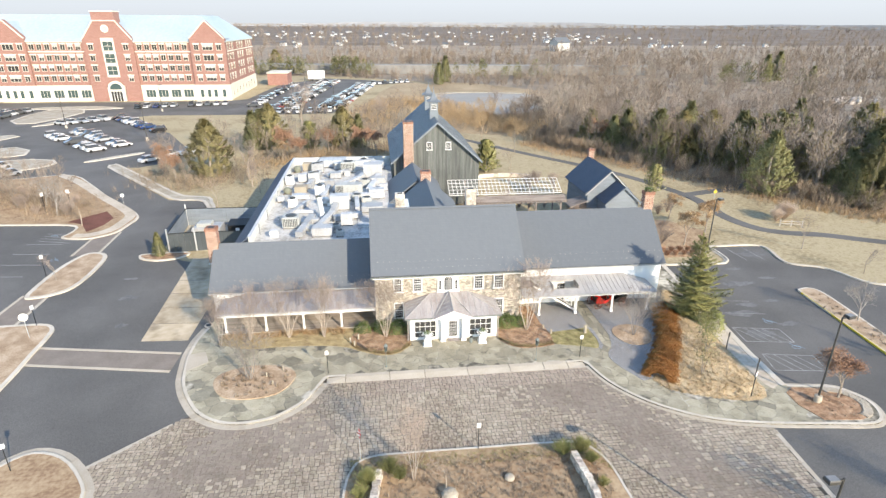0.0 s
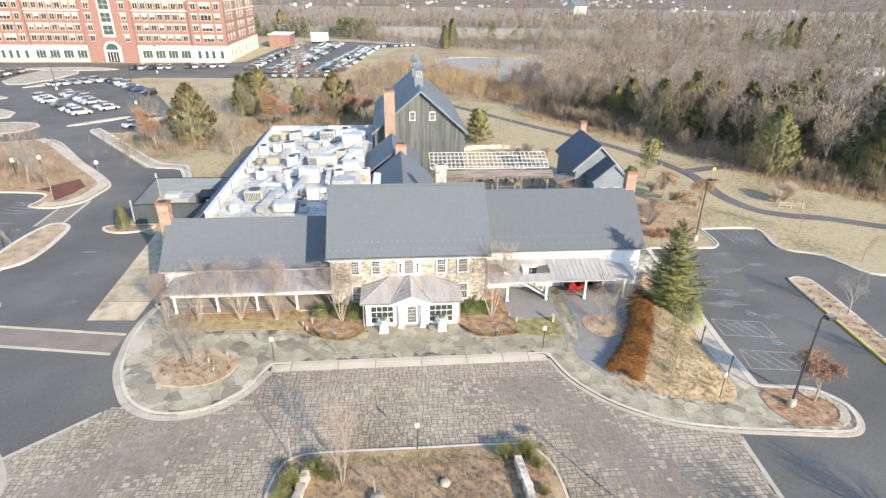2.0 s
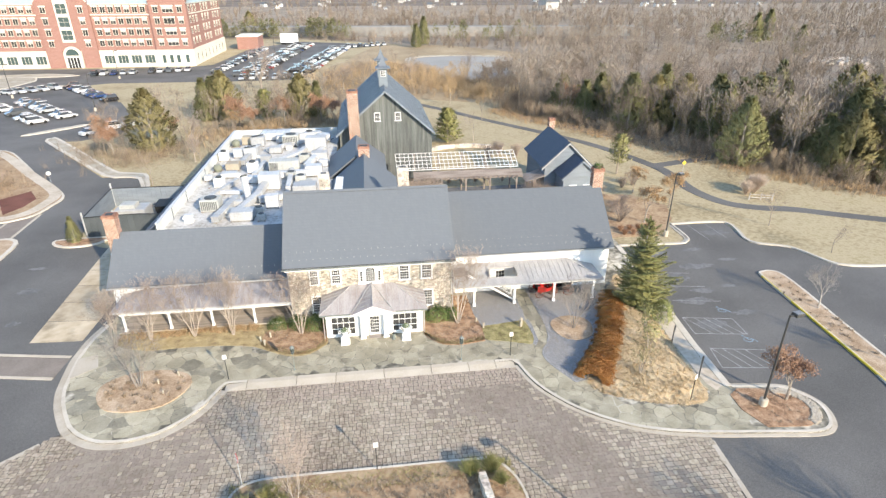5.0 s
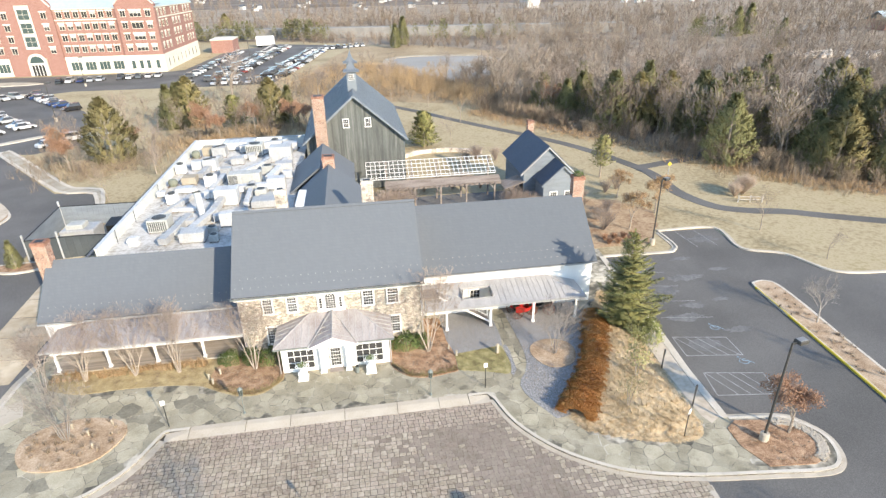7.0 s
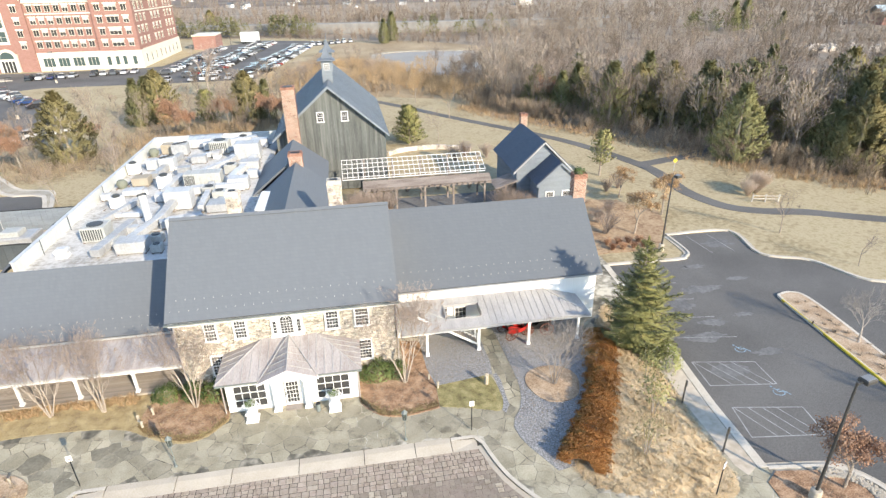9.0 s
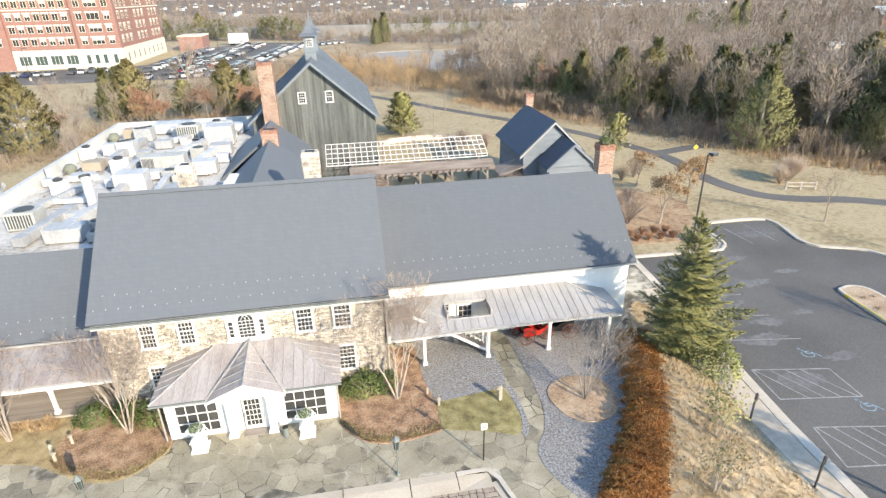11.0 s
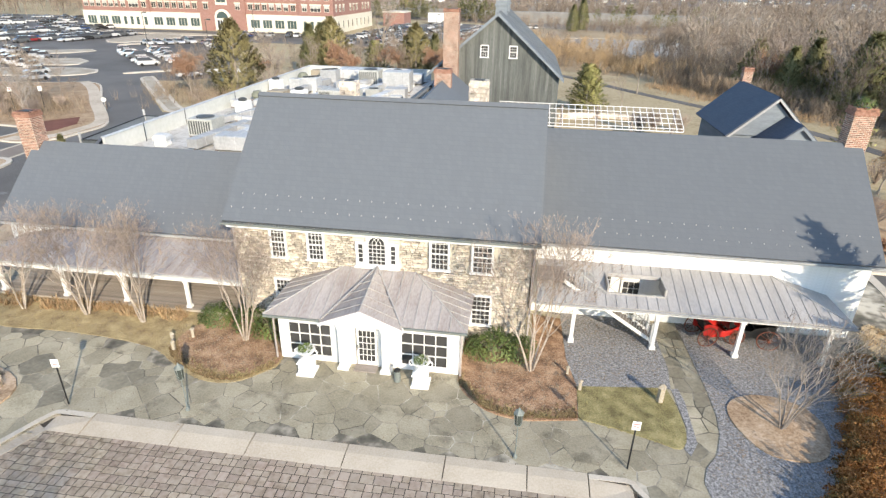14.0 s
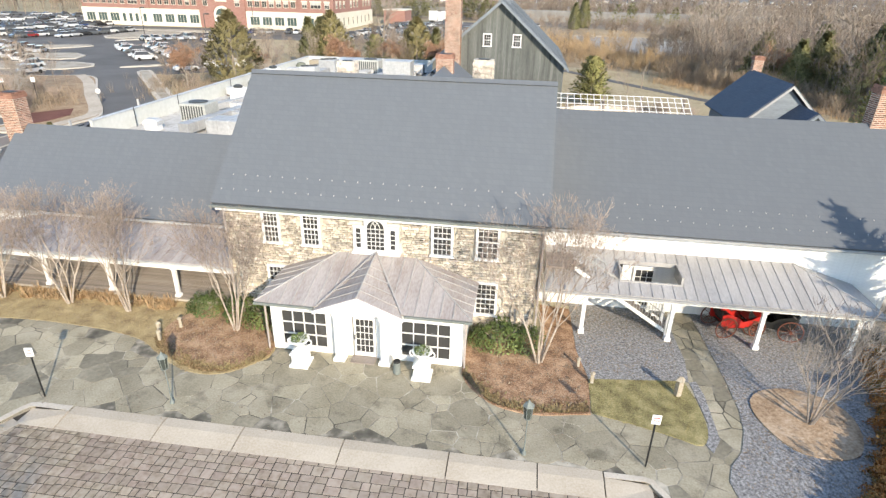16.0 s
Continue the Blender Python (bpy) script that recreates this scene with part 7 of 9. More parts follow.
bay(-71.4, -59.3, 21.2, 27.2)
bay(-137.5, -126.0, 21.2, 27.2)
ct = bay(-107.2, -90.6, 20.8, 27.0, 3.6)
part("tower", B().box(-102.6, -95.2, OY - 1.0, OY + 4, 26.4, 29.8), M_BIGBRICK, ct)
part("tower_coping", B().box(-102.8, -95.0, OY - 1.2, OY + 4.2, 29.8, 30.15), M_PRECAST, ct)
part("medallion", B().tube((-98.9, OY - 1.0, 24.4), (-98.9, OY - 1.15, 24.4), 1.3, None, 24), M_PRECAST, ct)
part("medallion_disc", B().tube((-98.9, OY - 1.15, 24.4), (-98.9, OY - 1.2, 24.4), 0.75, None, 20), M_BEIGE, ct)
tg = sub("stair_window", of)
part("frame", B().box(-101.0, -96.8, OY - 1.05, OY - 0.9, 8.2, 21.4), M_PRECAST, tg)
for k in range(3):
    for j in range(2):
        for i in range(2):
            part("pane", B().box(-100.5 + 1.65 * i, -98.95 + 1.65 * i, OY - 1.1, OY - 1.05, 9.0 + 4.1 * k + 1.55 * j, 10.45 + 4.1 * k + 1.55 * j), M_GREENGLASS, tg)
en = sub("arched_entrance", of)
arc = [(-98.9 + 2.9 * math.cos(a), 4.0 + 2.9 * math.sin(a)) for a in [math.pi * i / 14 for i in range(15)]]
part("surround", B().slab([(p[0], OY - 1.3, p[1]) for p in [(-101.8, -0.1), (-96.0, -0.1)] + arc], 0.5), M_PRECAST, en)
arc = [(-98.9 + 2.1 * math.cos(a), 4.0 + 2.1 * math.sin(a)) for a in [math.pi * i / 14 for i in range(15)]]
part("glazing", B().slab([(p[0], OY - 1.36, p[1]) for p in arc], 0.05), M_GREENGLASS, en)
part("door", B().box(-100.9, -96.9, OY - 1.36, OY - 1.31, -0.1, 3.3), M_GLASS, en)
for k in range(5):
    part("mullion", B().box(-101.0 + k, -100.85 + k, OY - 1.42, OY - 1.37, -0.1, 3.5), M_WHITE, en)


def office_window(w, h, lintel=True, mulls=1, green=False):
    """Local mesh set of one window facing minus y."""
    f = B().box(-w / 2, w / 2, -0.08, 0.0, 0, 0.12).box(-w / 2, -w / 2 + 0.1, -0.08, 0, 0.12, h).box(w / 2 - 0.1, w / 2, -0.08, 0, 0.12, h).box(-w / 2, w / 2, -0.08, 0, h - 0.1, h)
    for i in range(1, mulls + 1):
        x = -w / 2 + w * i / (mulls + 1)
        f.box(x - 0.05, x + 0.05, -0.08, 0, 0.12, h - 0.1)
    return (f.data("frame", M_PRECAST), B().box(-w / 2 + 0.1, w / 2 - 0.1, -0.04, -0.01, 0.12, h - 0.1).data("pane", M_GREENGLASS if green else M_GLASS), B().box(-w / 2 - 0.25, w / 2 + 0.25, -0.14, 0, h, h + 0.4).data("lintel", M_PRECAST) if lintel else None, B().box(-w / 2 + 0.1, w / 2 - 0.1, -0.05, -0.041, h * 0.55, h - 0.1).data("blind", M_BEIGE))


WT = {"n": office_window(1.7, 2.0), "w": office_window(3.6, 2.0, mulls=2), "g": office_window(3.4, 2.8, False, 2, True), "s": office_window(1.3, 2.8, False, 0, True)}


def hang(kind, x, y, z, turn=0, blind=False):
    w = new("window")
    w.parent = of
    w.matrix_basis = pose((x + 100) * K, (y - 178) * K, z * K, 0, 0, turn)
    f, p, l, bl = WT[kind]
    piece("frame", f, w)
    piece("pane", p, w)
    if l:
        piece("lintel", l, w)
    if blind:
        piece("blind", bl, w)


rows_z = [6.7, 10.2, 13.7, 17.3]
for z in rows_z:
    for x0, n, st in ((-124.6, 7, 2.55), (-88.9, 7, 2.55), (-150.5, 6, 2.4)):
        for i in range(n):
            hang("n", x0 + st * i, OY - 0.02, z, 0, rng.random() < 0.5)
    for xm in (-65.35, -131.7):
        for dx, kd in ((-3.9, "n"), (0, "w"), (3.9, "n")):
            hang(kd, xm + dx, OY - 0.92, z, 0, rng.random() < 0.4)
    for dx in (-5.8, 5.8):
        hang("n", -98.9 + dx, OY - 0.92, z, 0, rng.random() < 0.4)
    for i in range(11):
        if i not in (3, 7):
            hang("n", OX1 + 0.02, OY + 4 + 4.2 * i, z, 90, rng.random() < 0.4)
for x0, n, st in ((-123.5, 4, 4.6), (-87.5, 4, 4.4), (-149, 3, 4.6)):
    for i in range(n):
        hang("g", x0 + st * i, OY - 0.32, 1.0)
for xm in (-65.35, -131.7):
    for dx in (-4.0, -1.5, 0.8, 3.8):
        hang("s", xm + dx, OY - 0.95, 1.0)
for i in range(8):
    hang("s", OX1 + 0.32, OY + 5 + 5.6 * i, 1.0, 90)
part("bay_base", B().box(-71.6, -59.1, OY - 0.94, OY, -0.2, 5.4), M_PRECAST, of)
part("bay_base", B().box(-137.7, -125.8, OY - 0.94, OY, -0.2, 5.4), M_PRECAST, of)
part("bay_base", B().box(-107.2, -102.0, OY - 0.94, OY, -0.2, 5.4), M_BIGBRICK, of)
part("bay_base", B().box(-95.8, -90.6, OY - 0.94, OY, -0.2, 5.4), M_BIGBRICK, of)
ann = thing("annex", "low brick annex with pale flat roof", "building", (-50, 236, 0))
part("wall", B().box(-55, -46, 230, 244, -0.2, 5.0), M_BIGBRICK, ann)
part("roof", B().box(-55.3, -45.7, 229.7, 244.3, 5.0, 5.4), M_PRECAST, ann)
tr = thing("box_trailer", "white box trailer parked in the far lot", "trailer", (-35, 250, -0.15))
part("box", B().cbox(-39, -31, 249, 252, 0.7, 4.6, 0.08), M_WHITE, tr)
for x in (-38, -37, -33, -32):
    part("wheel", B().tube((x, 248.95, 0.3), (x, 249.3, 0.3), 0.45, None, 12), M_TYRE, tr)
part("chassis", B().box(-39, -31, 249.2, 251.8, 0.4, 0.7), M_BLACK, tr)


# ---- cars ----
def car(label, paint, suv=False):
    c = thing("car", label, "car", group="parked cars")
    h, L = (1.05, 2.05) if suv else (0.88, 2.1)
    prof = [(-L, 0.3), (-L + 0.05, 0.75), (-L + 0.3, h), (1.0, h - 0.02), (1.75, h - 0.18), (L, 0.6), (L, 0.3)]
    b = B()
    n = len(prof)
    for y, s in ((-0.82, 1.0), (0.82, 1.0)):
        b.v += [(x, y, z) for x, z in prof]
    b.f += [tuple(range(n)), tuple(range(2 * n - 1, n - 1, -1))] + [(i, i + n, (i + 1) % n + n, (i + 1) % n) for i in range(n)]
    part("body", b, paint, c)
    zt = h + (0.62 if suv else 0.52)
    xr, xf = (-1.85, 1.0) if suv else (-1.45, 1.0)
    lo = [(xr, -0.78, h), (xf, -0.78, h), (xf, 0.78, h), (xr, 0.78, h)]
    hi = [(xr + (0.2 if suv else 0.5), -0.62, zt), (xf - 0.75, -0.62, zt), (xf - 0.75, 0.62, zt), (xr + (0.2 if suv else 0.5), 0.62, zt)]
    part("window", B().add(lo + hi, [(0, 1, 5, 4), (1, 2, 6, 5), (2, 3, 7, 6), (3, 0, 4, 7)]), M_GLASS, c)
    part("roof", B().cbox(hi[0][0] - 0.06, hi[1][0] + 0.08, -0.64, 0.64, zt, zt + 0.06, 0.03), paint, c)
    for x in (-1.25, 1.3):
        for y in (-0.84, 0.84):
            part("wheel", B().tube((x, y - 0.1, 0.31), (x, y + 0.1, 0.31), 0.31, None, 12), M_TYRE, c)
    return c


def paint(name, c):
    return mat(name, [tuple(v * 0.9 for v in c), c], 1, 0.25, bump=0, spec=0.5, clear=0.6)


cars = [car("white sedan parked in the lot", paint("white_car_paint", (0.62, 0.62, 0.62))), car("white sport utility vehicle parked in the lot", paint("white_suv_paint", (0.58, 0.58, 0.575)), True), car("silver sedan parked in the lot", paint("silver_car_paint", (0.42, 0.43, 0.44))), car("black parked sport utility vehicle", paint("black_car_paint", (0.02, 0.02, 0.022)), True), car("dark blue sedan parked in the lot", paint("blue_car_paint", (0.03, 0.06, 0.16))), car("dark grey parked sport utility vehicle", paint("grey_car_paint", (0.1, 0.105, 0.11)), True), car("dark red sedan parked in the lot", paint("red_car_paint", (0.25, 0.03, 0.03)))]
used = set()
crng = random.Random(11)


def car_row(a, c, n, turn, w=(4, 3, 5, 2.4, 1.0, 3, 0.3)):
    for i in range(n):
        if crng.random() < 0.07:
            continue
        t = i / max(1, n - 1)
        k = crng.choices(range(7), w)[0]
        m = P(a[0] + (c[0] - a[0]) * t + crng.uniform(-0.2, 0.2), a[1] + (c[1] - a[1]) * t, ROAD, turn + crng.uniform(-2, 2) + (180 if crng.random() < 0.4 else 0))
        if k in used:
            copy_thing(cars[k], m)
        else:
            cars[k].matrix_basis = m
            used.add(k)


car_row((-86.5, 106.5), (-68.8, 88.2), 9, 43, (6, 4, 3, 1, 0, 1, 0))
car_row((-83.0, 111.5), (-65.3, 93.2), 9, 43, (6, 4, 3, 1, 0, 1, 0))
car_row((-94.2, 125.6), (-85.2, 131.9), 5, -35, (5, 3, 3, 0, 0, 0, 0))
car_row((-81.5, 133.5), (-63.3, 111.9), 9, 40, (1, 2, 1, 3, 3, 2, 0))
car_row((-50.3, 81), (-47.5, 83), 2, 30, (0, 5, 0, 1, 0, 1, 0))
car_row((-56, 74.6), (-53.5, 76.6), 2, 50, (5, 0, 0, 1, 0, 1, 0))
car_row((-18.8, 153), (-8.5, 222), 24, 10)
car_row((-23.8, 155), (-13.0, 226), 24, 190)
car_row((-34.5, 150), (-25.0, 244), 26, 10)
car_row((-39.5, 150), (-30.5, 244), 26, 10)
car_row((-48, 158), (-43.5, 228), 22, 5)
car_row((-47, 143), (-21, 144), 9, 90)
car_row((-85, 157.5), (-58.7, 164.5), 11, 95, (2, 1, 1, 4, 1, 2, 1))
car_row((-7, 231), (9, 239), 7, 100)
car_row((-150, 134), (-139, 172), 13, 70)
car_row((-158, 134), (-148, 172), 13, 70)
car_row((-166, 150), (-156, 172), 8, 70)
car_row((-134, 122), (-128, 150), 10, 70)
car_row((-126, 120), (-121, 148), 10, 70)
car_row((-112, 101), (-96, 93), 6, 110)
car_row((-100, 86), (-86, 79), 5, 110)
car_row((-80, 72.7), (-75, 66.6), 2, 60)
car_row((-205, 152), (-168, 190), 14, 45)
car_row((-212, 160), (-176, 198), 14, 45)
car_row((-190, 205), (-160, 222), 11, 70)
car_row((-215, 200), (-196, 222), 9, 60)
car_row((-150, 110), (-132, 104), 7, 110)
car_row((-118, 126), (-116, 150), 8, 75)
car_row((-125, 95), (-110, 88), 6, 110)

# ---- vegetation ----
def grow(r, p, d, L, rad, lvl, out, top, kids, up=0.06, wild=0.16, keep=0.62, fork=0.75):
    """A limb in short bends, with side limbs; appends (start, end, radius, radius, level)."""
    n = 3 if lvl < 2 else 2
    for i in range(n):
        d = (d + Vector((r.uniform(-1, 1), r.uniform(-1, 1), r.uniform(-0.6, 1))) * wild + Vector((0, 0, up))).normalized()
        q = p + d * (L / n)
        ra, rb = rad * (1 - 0.45 * i / n), rad * (1 - 0.45 * (i + 1) / n)
        out.append((p, q, ra, rb, lvl))
        p = q
        if lvl < top and i > 0:
            for k in range(kids if i == n - 1 else max(1, kids - 1)):
                a = r.uniform(0, 6.283)
                o = d.orthogonal().normalized()
                o = (Matrix.Rotation(a, 3, d) @ o)
                nd = (d + o * fork * r.uniform(0.6, 1.2)).normalized()
                grow(r, p, nd, L * keep * r.uniform(0.75, 1.15), rb * 0.62, lvl + 1, out, top, kids, up, wild, keep, fork)


def bare_tree(name, label, seed, h=6.0, trunks=1, lean=0.3, top=4, kids=2, rad=0.11, heads=None, bark=None, keep=0.62, fork=0.75, first=0.36, twig=0.55, category="tree", group="bare trees", twigs=None, slim=1.0):
    r = random.Random(seed)
    t = thing(name, label, category, group=group)
    segs = []
    for k in range(trunks):
        a = 6.283 * k / trunks + r.uniform(-0.4, 0.4)
        d = Vector((math.cos(a) * lean, math.sin(a) * lean, 1)).normalized() if trunks > 1 else Vector((0, 0, 1))
        grow(r, Vector((0.08 * math.cos(a), 0.08 * math.sin(a), -0.05)) if trunks > 1 else Vector((0, 0, -0.05)), d, h * first, rad, 0, segs, top, kids, keep=keep, fork=fork)
    bt, bc = B(), B()
    stem = [s for s in segs if s[4] == 0]
    for k in range(0, len(stem), 3):
        part("trunk", pipe([(s[0], s[2]) for s in stem[k:k + 3]] + [(stem[k + 2][1], stem[k + 2][3])]), bark or M_BARK, t)
    for p, q, ra, rb, lvl in segs:
        if lvl == 1:
            bt.tube(p, q, ra, rb, 5, False)
        elif lvl == 2:
            bc.tube(p, q, max(ra, 0.01 * slim), max(rb * twig * 1.4, 0.006 * slim), 3, False)
        elif lvl > 2:
            o = (q - p).cross(Vector((r.uniform(-1, 1), r.uniform(-1, 1), r.uniform(-1, 1)))).normalized() * max(ra * 1.2, 0.009 * slim)
            bc.add([p - o, p + o, q + o * 0.35, q - o * 0.35], [(0, 1, 2), (0, 2, 3)])
    tagged(part("branching", bt, bark or M_BARK, t), kind="stuff")
    part("crown", bc, twigs or M_TWIG, t, "leafless twigs")
    if heads:
        bh = B()
        for p, q, ra, rb, lvl in segs:
            if lvl == top and r.random() < heads[1]:
                for k in range(heads[2]):
                    c = q + Vector((r.uniform(-1, 1), r.uniform(-1, 1), r.uniform(-0.6, 1))) * heads[3]
                    v = Vector((r.uniform(-1, 1), r.uniform(-1, 1), r.uniform(-1, 1))).normalized() * heads[4]
                    w = v.orthogonal().normalized() * heads[4] * 0.6
                    bh.add([c - w, c + v, c + w], [(0, 1, 2)])
        tagged(part("foliage" if heads[0] is not M_BRUSH else "seed_head", bh, heads[0], t), kind="stuff")
    return t


def conifer(name, label, seed, h, R, needles, n=150, per=16, size=0.3, shape=0.85, bottom=0.08, droop=-0.1, group="evergreens", trunk=True):
    r = random.Random(seed)
    t = thing(name, label, "tree", group=group)
    part("trunk", B().tube((0, 0, -0.1), (0, 0, h * 0.95), h * 0.02 + 0.05, 0.02, 7), M_BARK, t)
    b = B()
    br = B()
    for i in range(n):
        u = bottom + (1 - bottom) * (i + r.random()) / n
        z = h * u
        rr = R * (1 - u) ** shape * r.uniform(0.72, 1.12) + 0.08
        a = i * 2.39996 + r.uniform(-0.3, 0.3)
        d = Vector((math.cos(a), math.sin(a), droop + 0.5 * u))
        if i % 2 == 0:
            br.tube((0, 0, z - 0.1), Vector((0, 0, z)) + d * rr * 0.8, 0.03, 0.01, 3, False)
        for k in range(per):
            s = (k + r.random()) / per
            s = s ** 0.7
            c = Vector((0, 0, z)) + d * rr * s + Vector((r.uniform(-1, 1), r.uniform(-1, 1), r.uniform(-0.7, 0.7))) * size * 0.7
            v = (d + Vector((r.uniform(-1, 1), r.uniform(-1, 1), r.uniform(-0.7, 0.9))) * 0.8).normalized() * size * r.uniform(0.6, 1.2)
            w = v.cross(Vector((r.uniform(-1, 1), r.uniform(-1, 1), 1))).normalized() * size * 0.28
            b.add([c - w, c + w, c + v], [(0, 1, 2)])
    part("limb", br, M_BARK, t)
    leafy("crown", b, needles, t, (0, 0, 0, h), "", 0.85)
    return t


def spruce(name, label, seed, h, R, levels=26):
    """Whorls of rising boughs with upturned tips, each a flat fan of needled side twigs."""
    r = random.Random(seed)
    t = thing(name, label, "tree", group="evergreens")
    part("trunk", B().tube((0, 0, -0.1), (0, 0, h * 0.97), 0.19, 0.02, 8), M_BARK, t)
    b, br = B(), B()

    def spray(p, d, L, wide):
        side = d.cross(Vector((r.uniform(-0.5, 0.5), r.uniform(-0.5, 0.5), 1))).normalized() * wide
        b.add([p - side, p + side, p + d * L], [(0, 1, 2)])

    for lv in range(levels):
        u = (lv + 0.5) / levels
        for k in range(6 if u < 0.75 else 4):
            a = 6.283 * k / 6 + lv * 1.3 + r.uniform(-0.5, 0.5)
            L = (R * (1 - u) ** 0.88 * (0.68 + 0.42 * min(1.0, u * 4)) + 0.22) * r.choice((0.45, 0.65, 0.8, 0.95, 1.1, 1.28)) * (1 + 0.16 * math.sin(a + 0.8 + 3 * u) + 0.1 * math.sin(3 * a + 9 * u))
            z = h * (0.02 + 0.93 * u) + r.uniform(-0.15, 0.15)
            d, side = Vector((math.cos(a), math.sin(a), 0)), Vector((-math.sin(a), math.cos(a), 0))
            rise = 0.1 + 0.7 * u + r.uniform(-0.08, 0.1)
            spine = lambda s: Vector((0, 0, z)) + d * L * s + Vector((0, 0, L * (rise * s - 0.5 * s + 0.36 * s * s)))
            for i in range(3):
                br.tube(spine(i / 3), spine((i + 1) / 3), 0.03 * (1 - i / 3.5), 0.02 * (1 - i / 3.5), 3, False)
            n = int(5 + 7 * L)
            for i in range(n):
                s0 = (i + 0.6) / n
                p, ahead = spine(s0), (spine(min(1, s0 + 0.1)) - spine(s0 - 0.05)).normalized()
                for sg in (-1, 1):
                    tw = min(0.2 + 0.42 * L * (1 - s0), 0.85) * r.uniform(0.7, 1.15)
                    td = (ahead * 0.8 + side * sg * r.uniform(0.6, 1.0) + Vector((0, 0, r.uniform(-0.28, 0.05)))).normalized()
                    m = max(2, int(tw * 8))
                    for q in range(m):
                        c = p + td * tw * (q + 0.3) / m + Vector((r.uniform(-1, 1), r.uniform(-1, 1), r.uniform(-1, 1))) * 0.03
                        for e in (-0.7, 0.7):
                            spray(c, (td + td.cross(Vector((0, 0, 1))) * e * r.uniform(0.5, 1.2) + Vector((0, 0, r.uniform(-0.35, 0.25)))).normalized(), r.uniform(0.13, 0.24), 0.038)
                spray(p, (ahead + Vector((r.uniform(-0.4, 0.4), r.uniform(-0.4, 0.4), 0.35))).normalized(), 0.26, 0.05)
    for k in range(60):
        spray(Vector((0, 0, h * r.uniform(0.92, 0.99))), Vector((r.uniform(-0.6, 0.6), r.uniform(-0.6, 0.6), 1)).normalized(), r.uniform(0.12, 0.3), 0.04)
    part("limb", br, M_BARK, t)
    leafy("crown", b, M_NEEDLE, t, (0, 0, 0, h), "", 0.5)
    return t


def redcedar(name, label, seed, h, R, needles, plumes=150, per=40, belly=0.32, size=1.0):
    """A dense crown of feathery upswept plumes with several uneven tips."""
    r = random.Random(seed)
    t = thing(name, label, "tree", group="cedars")
    part("trunk", B().tube((0, 0, -0.1), (0, 0, h * 0.9), h * 0.02 + 0.05, 0.02, 7), M_BARK, t)
    lobes = [(r.uniform(0, 6.283), r.uniform(0.75, 1.15)) for k in range(5)]
    b = B()
    for i in range(plumes):
        u = ((i + r.random()) / plumes) ** 0.85
        a = i * 2.39996 + r.uniform(-0.4, 0.4)
        bump = 1 + 0.1 * sum(w * math.cos(a * (k + 2) + o) for k, (o, w) in enumerate(lobes)) / 2.2
        prof = (min(1.0, 0.62 + u / belly * 0.38) if u < belly else max(0.0, 1 - (u - belly) / (1 - belly)) ** 0.72)
        rr = R * prof * bump * (r.uniform(0.45, 0.75) if i % 4 == 0 else r.uniform(0.8, 1.02)) + 0.1
        L = r.uniform(0.8, 1.6) * (1.1 - 0.3 * u)
        o = Vector((math.cos(a), math.sin(a), 0))
        root = o * max(0.0, rr - 0.55 * L) + Vector((0, 0, max(0.1, h * u - 0.55 * L)))
        way = (o * r.uniform(0.45, 0.8) + Vector((r.uniform(-0.25, 0.25), r.uniform(-0.25, 0.25), r.uniform(0.55, 1.0)))).normalized()
        for k in range(per):
            q = (k + r.random()) / per
            wide = 0.32 * math.sin(math.pi * min(1, 0.2 + 0.8 * q)) ** 0.7 * L
            c = root + way * L * q + Vector((r.gauss(0, 1), r.gauss(0, 1), r.gauss(0, 0.7))) * wide * 0.5
            v = (way + o * 0.3 + Vector((r.uniform(-1, 1), r.uniform(-1, 1), r.uniform(-0.6, 0.8))) * 0.75).normalized() * r.uniform(0.26, 0.5) * size
            w = v.cross(Vector((r.uniform(-1, 1), r.uniform(-1, 1), 0.4))).normalized() * 0.085 * size
            b.add([c - w, c + w, c + v], [(0, 1, 2)])
    leafy("crown", b, needles, t, (0, 0, 0, h * 0.8), "", 0.72)
    return t


def bush(name, label, seed, R, h, leaf, n=600, size=0.1, category="shrub", group="shrubs", twigs=14):
    r = random.Random(seed)
    t = thing(name, label, category, group=group)
    bt = B()
    for i in range(twigs):
        a = r.uniform(0, 6.283)
        bt.tube((0, 0, -0.05), (R * 0.7 * math.cos(a), R * 0.7 * math.sin(a), h * r.uniform(0.6, 0.95)), 0.02, 0.006, 3, False)
    part("stem_clump", bt, M_TWIG, t)
    b = B()
    for i in range(n):
        a, e = r.uniform(0, 6.283), math.asin(r.uniform(0, 1))
        k = r.uniform(0.7, 1.0) * (1 + 0.14 * math.sin(3 * a + seed) + 0.1 * math.sin(7 * a))
        c = Vector((R * k * math.cos(a) * math.cos(e), R * k * math.sin(a) * math.cos(e), h * k * math.sin(e)))
        v = Vector((r.uniform(-1, 1), r.uniform(-1, 1), r.uniform(-0.6, 1))).normalized() * size
        w = v.orthogonal().normalized() * size * 0.45
        b.add([c - w, c + w, c + v], [(0, 1, 2)])
    leafy("foliage", b, leaf, t, (0, 0, 0, h * 0.3))
    return t


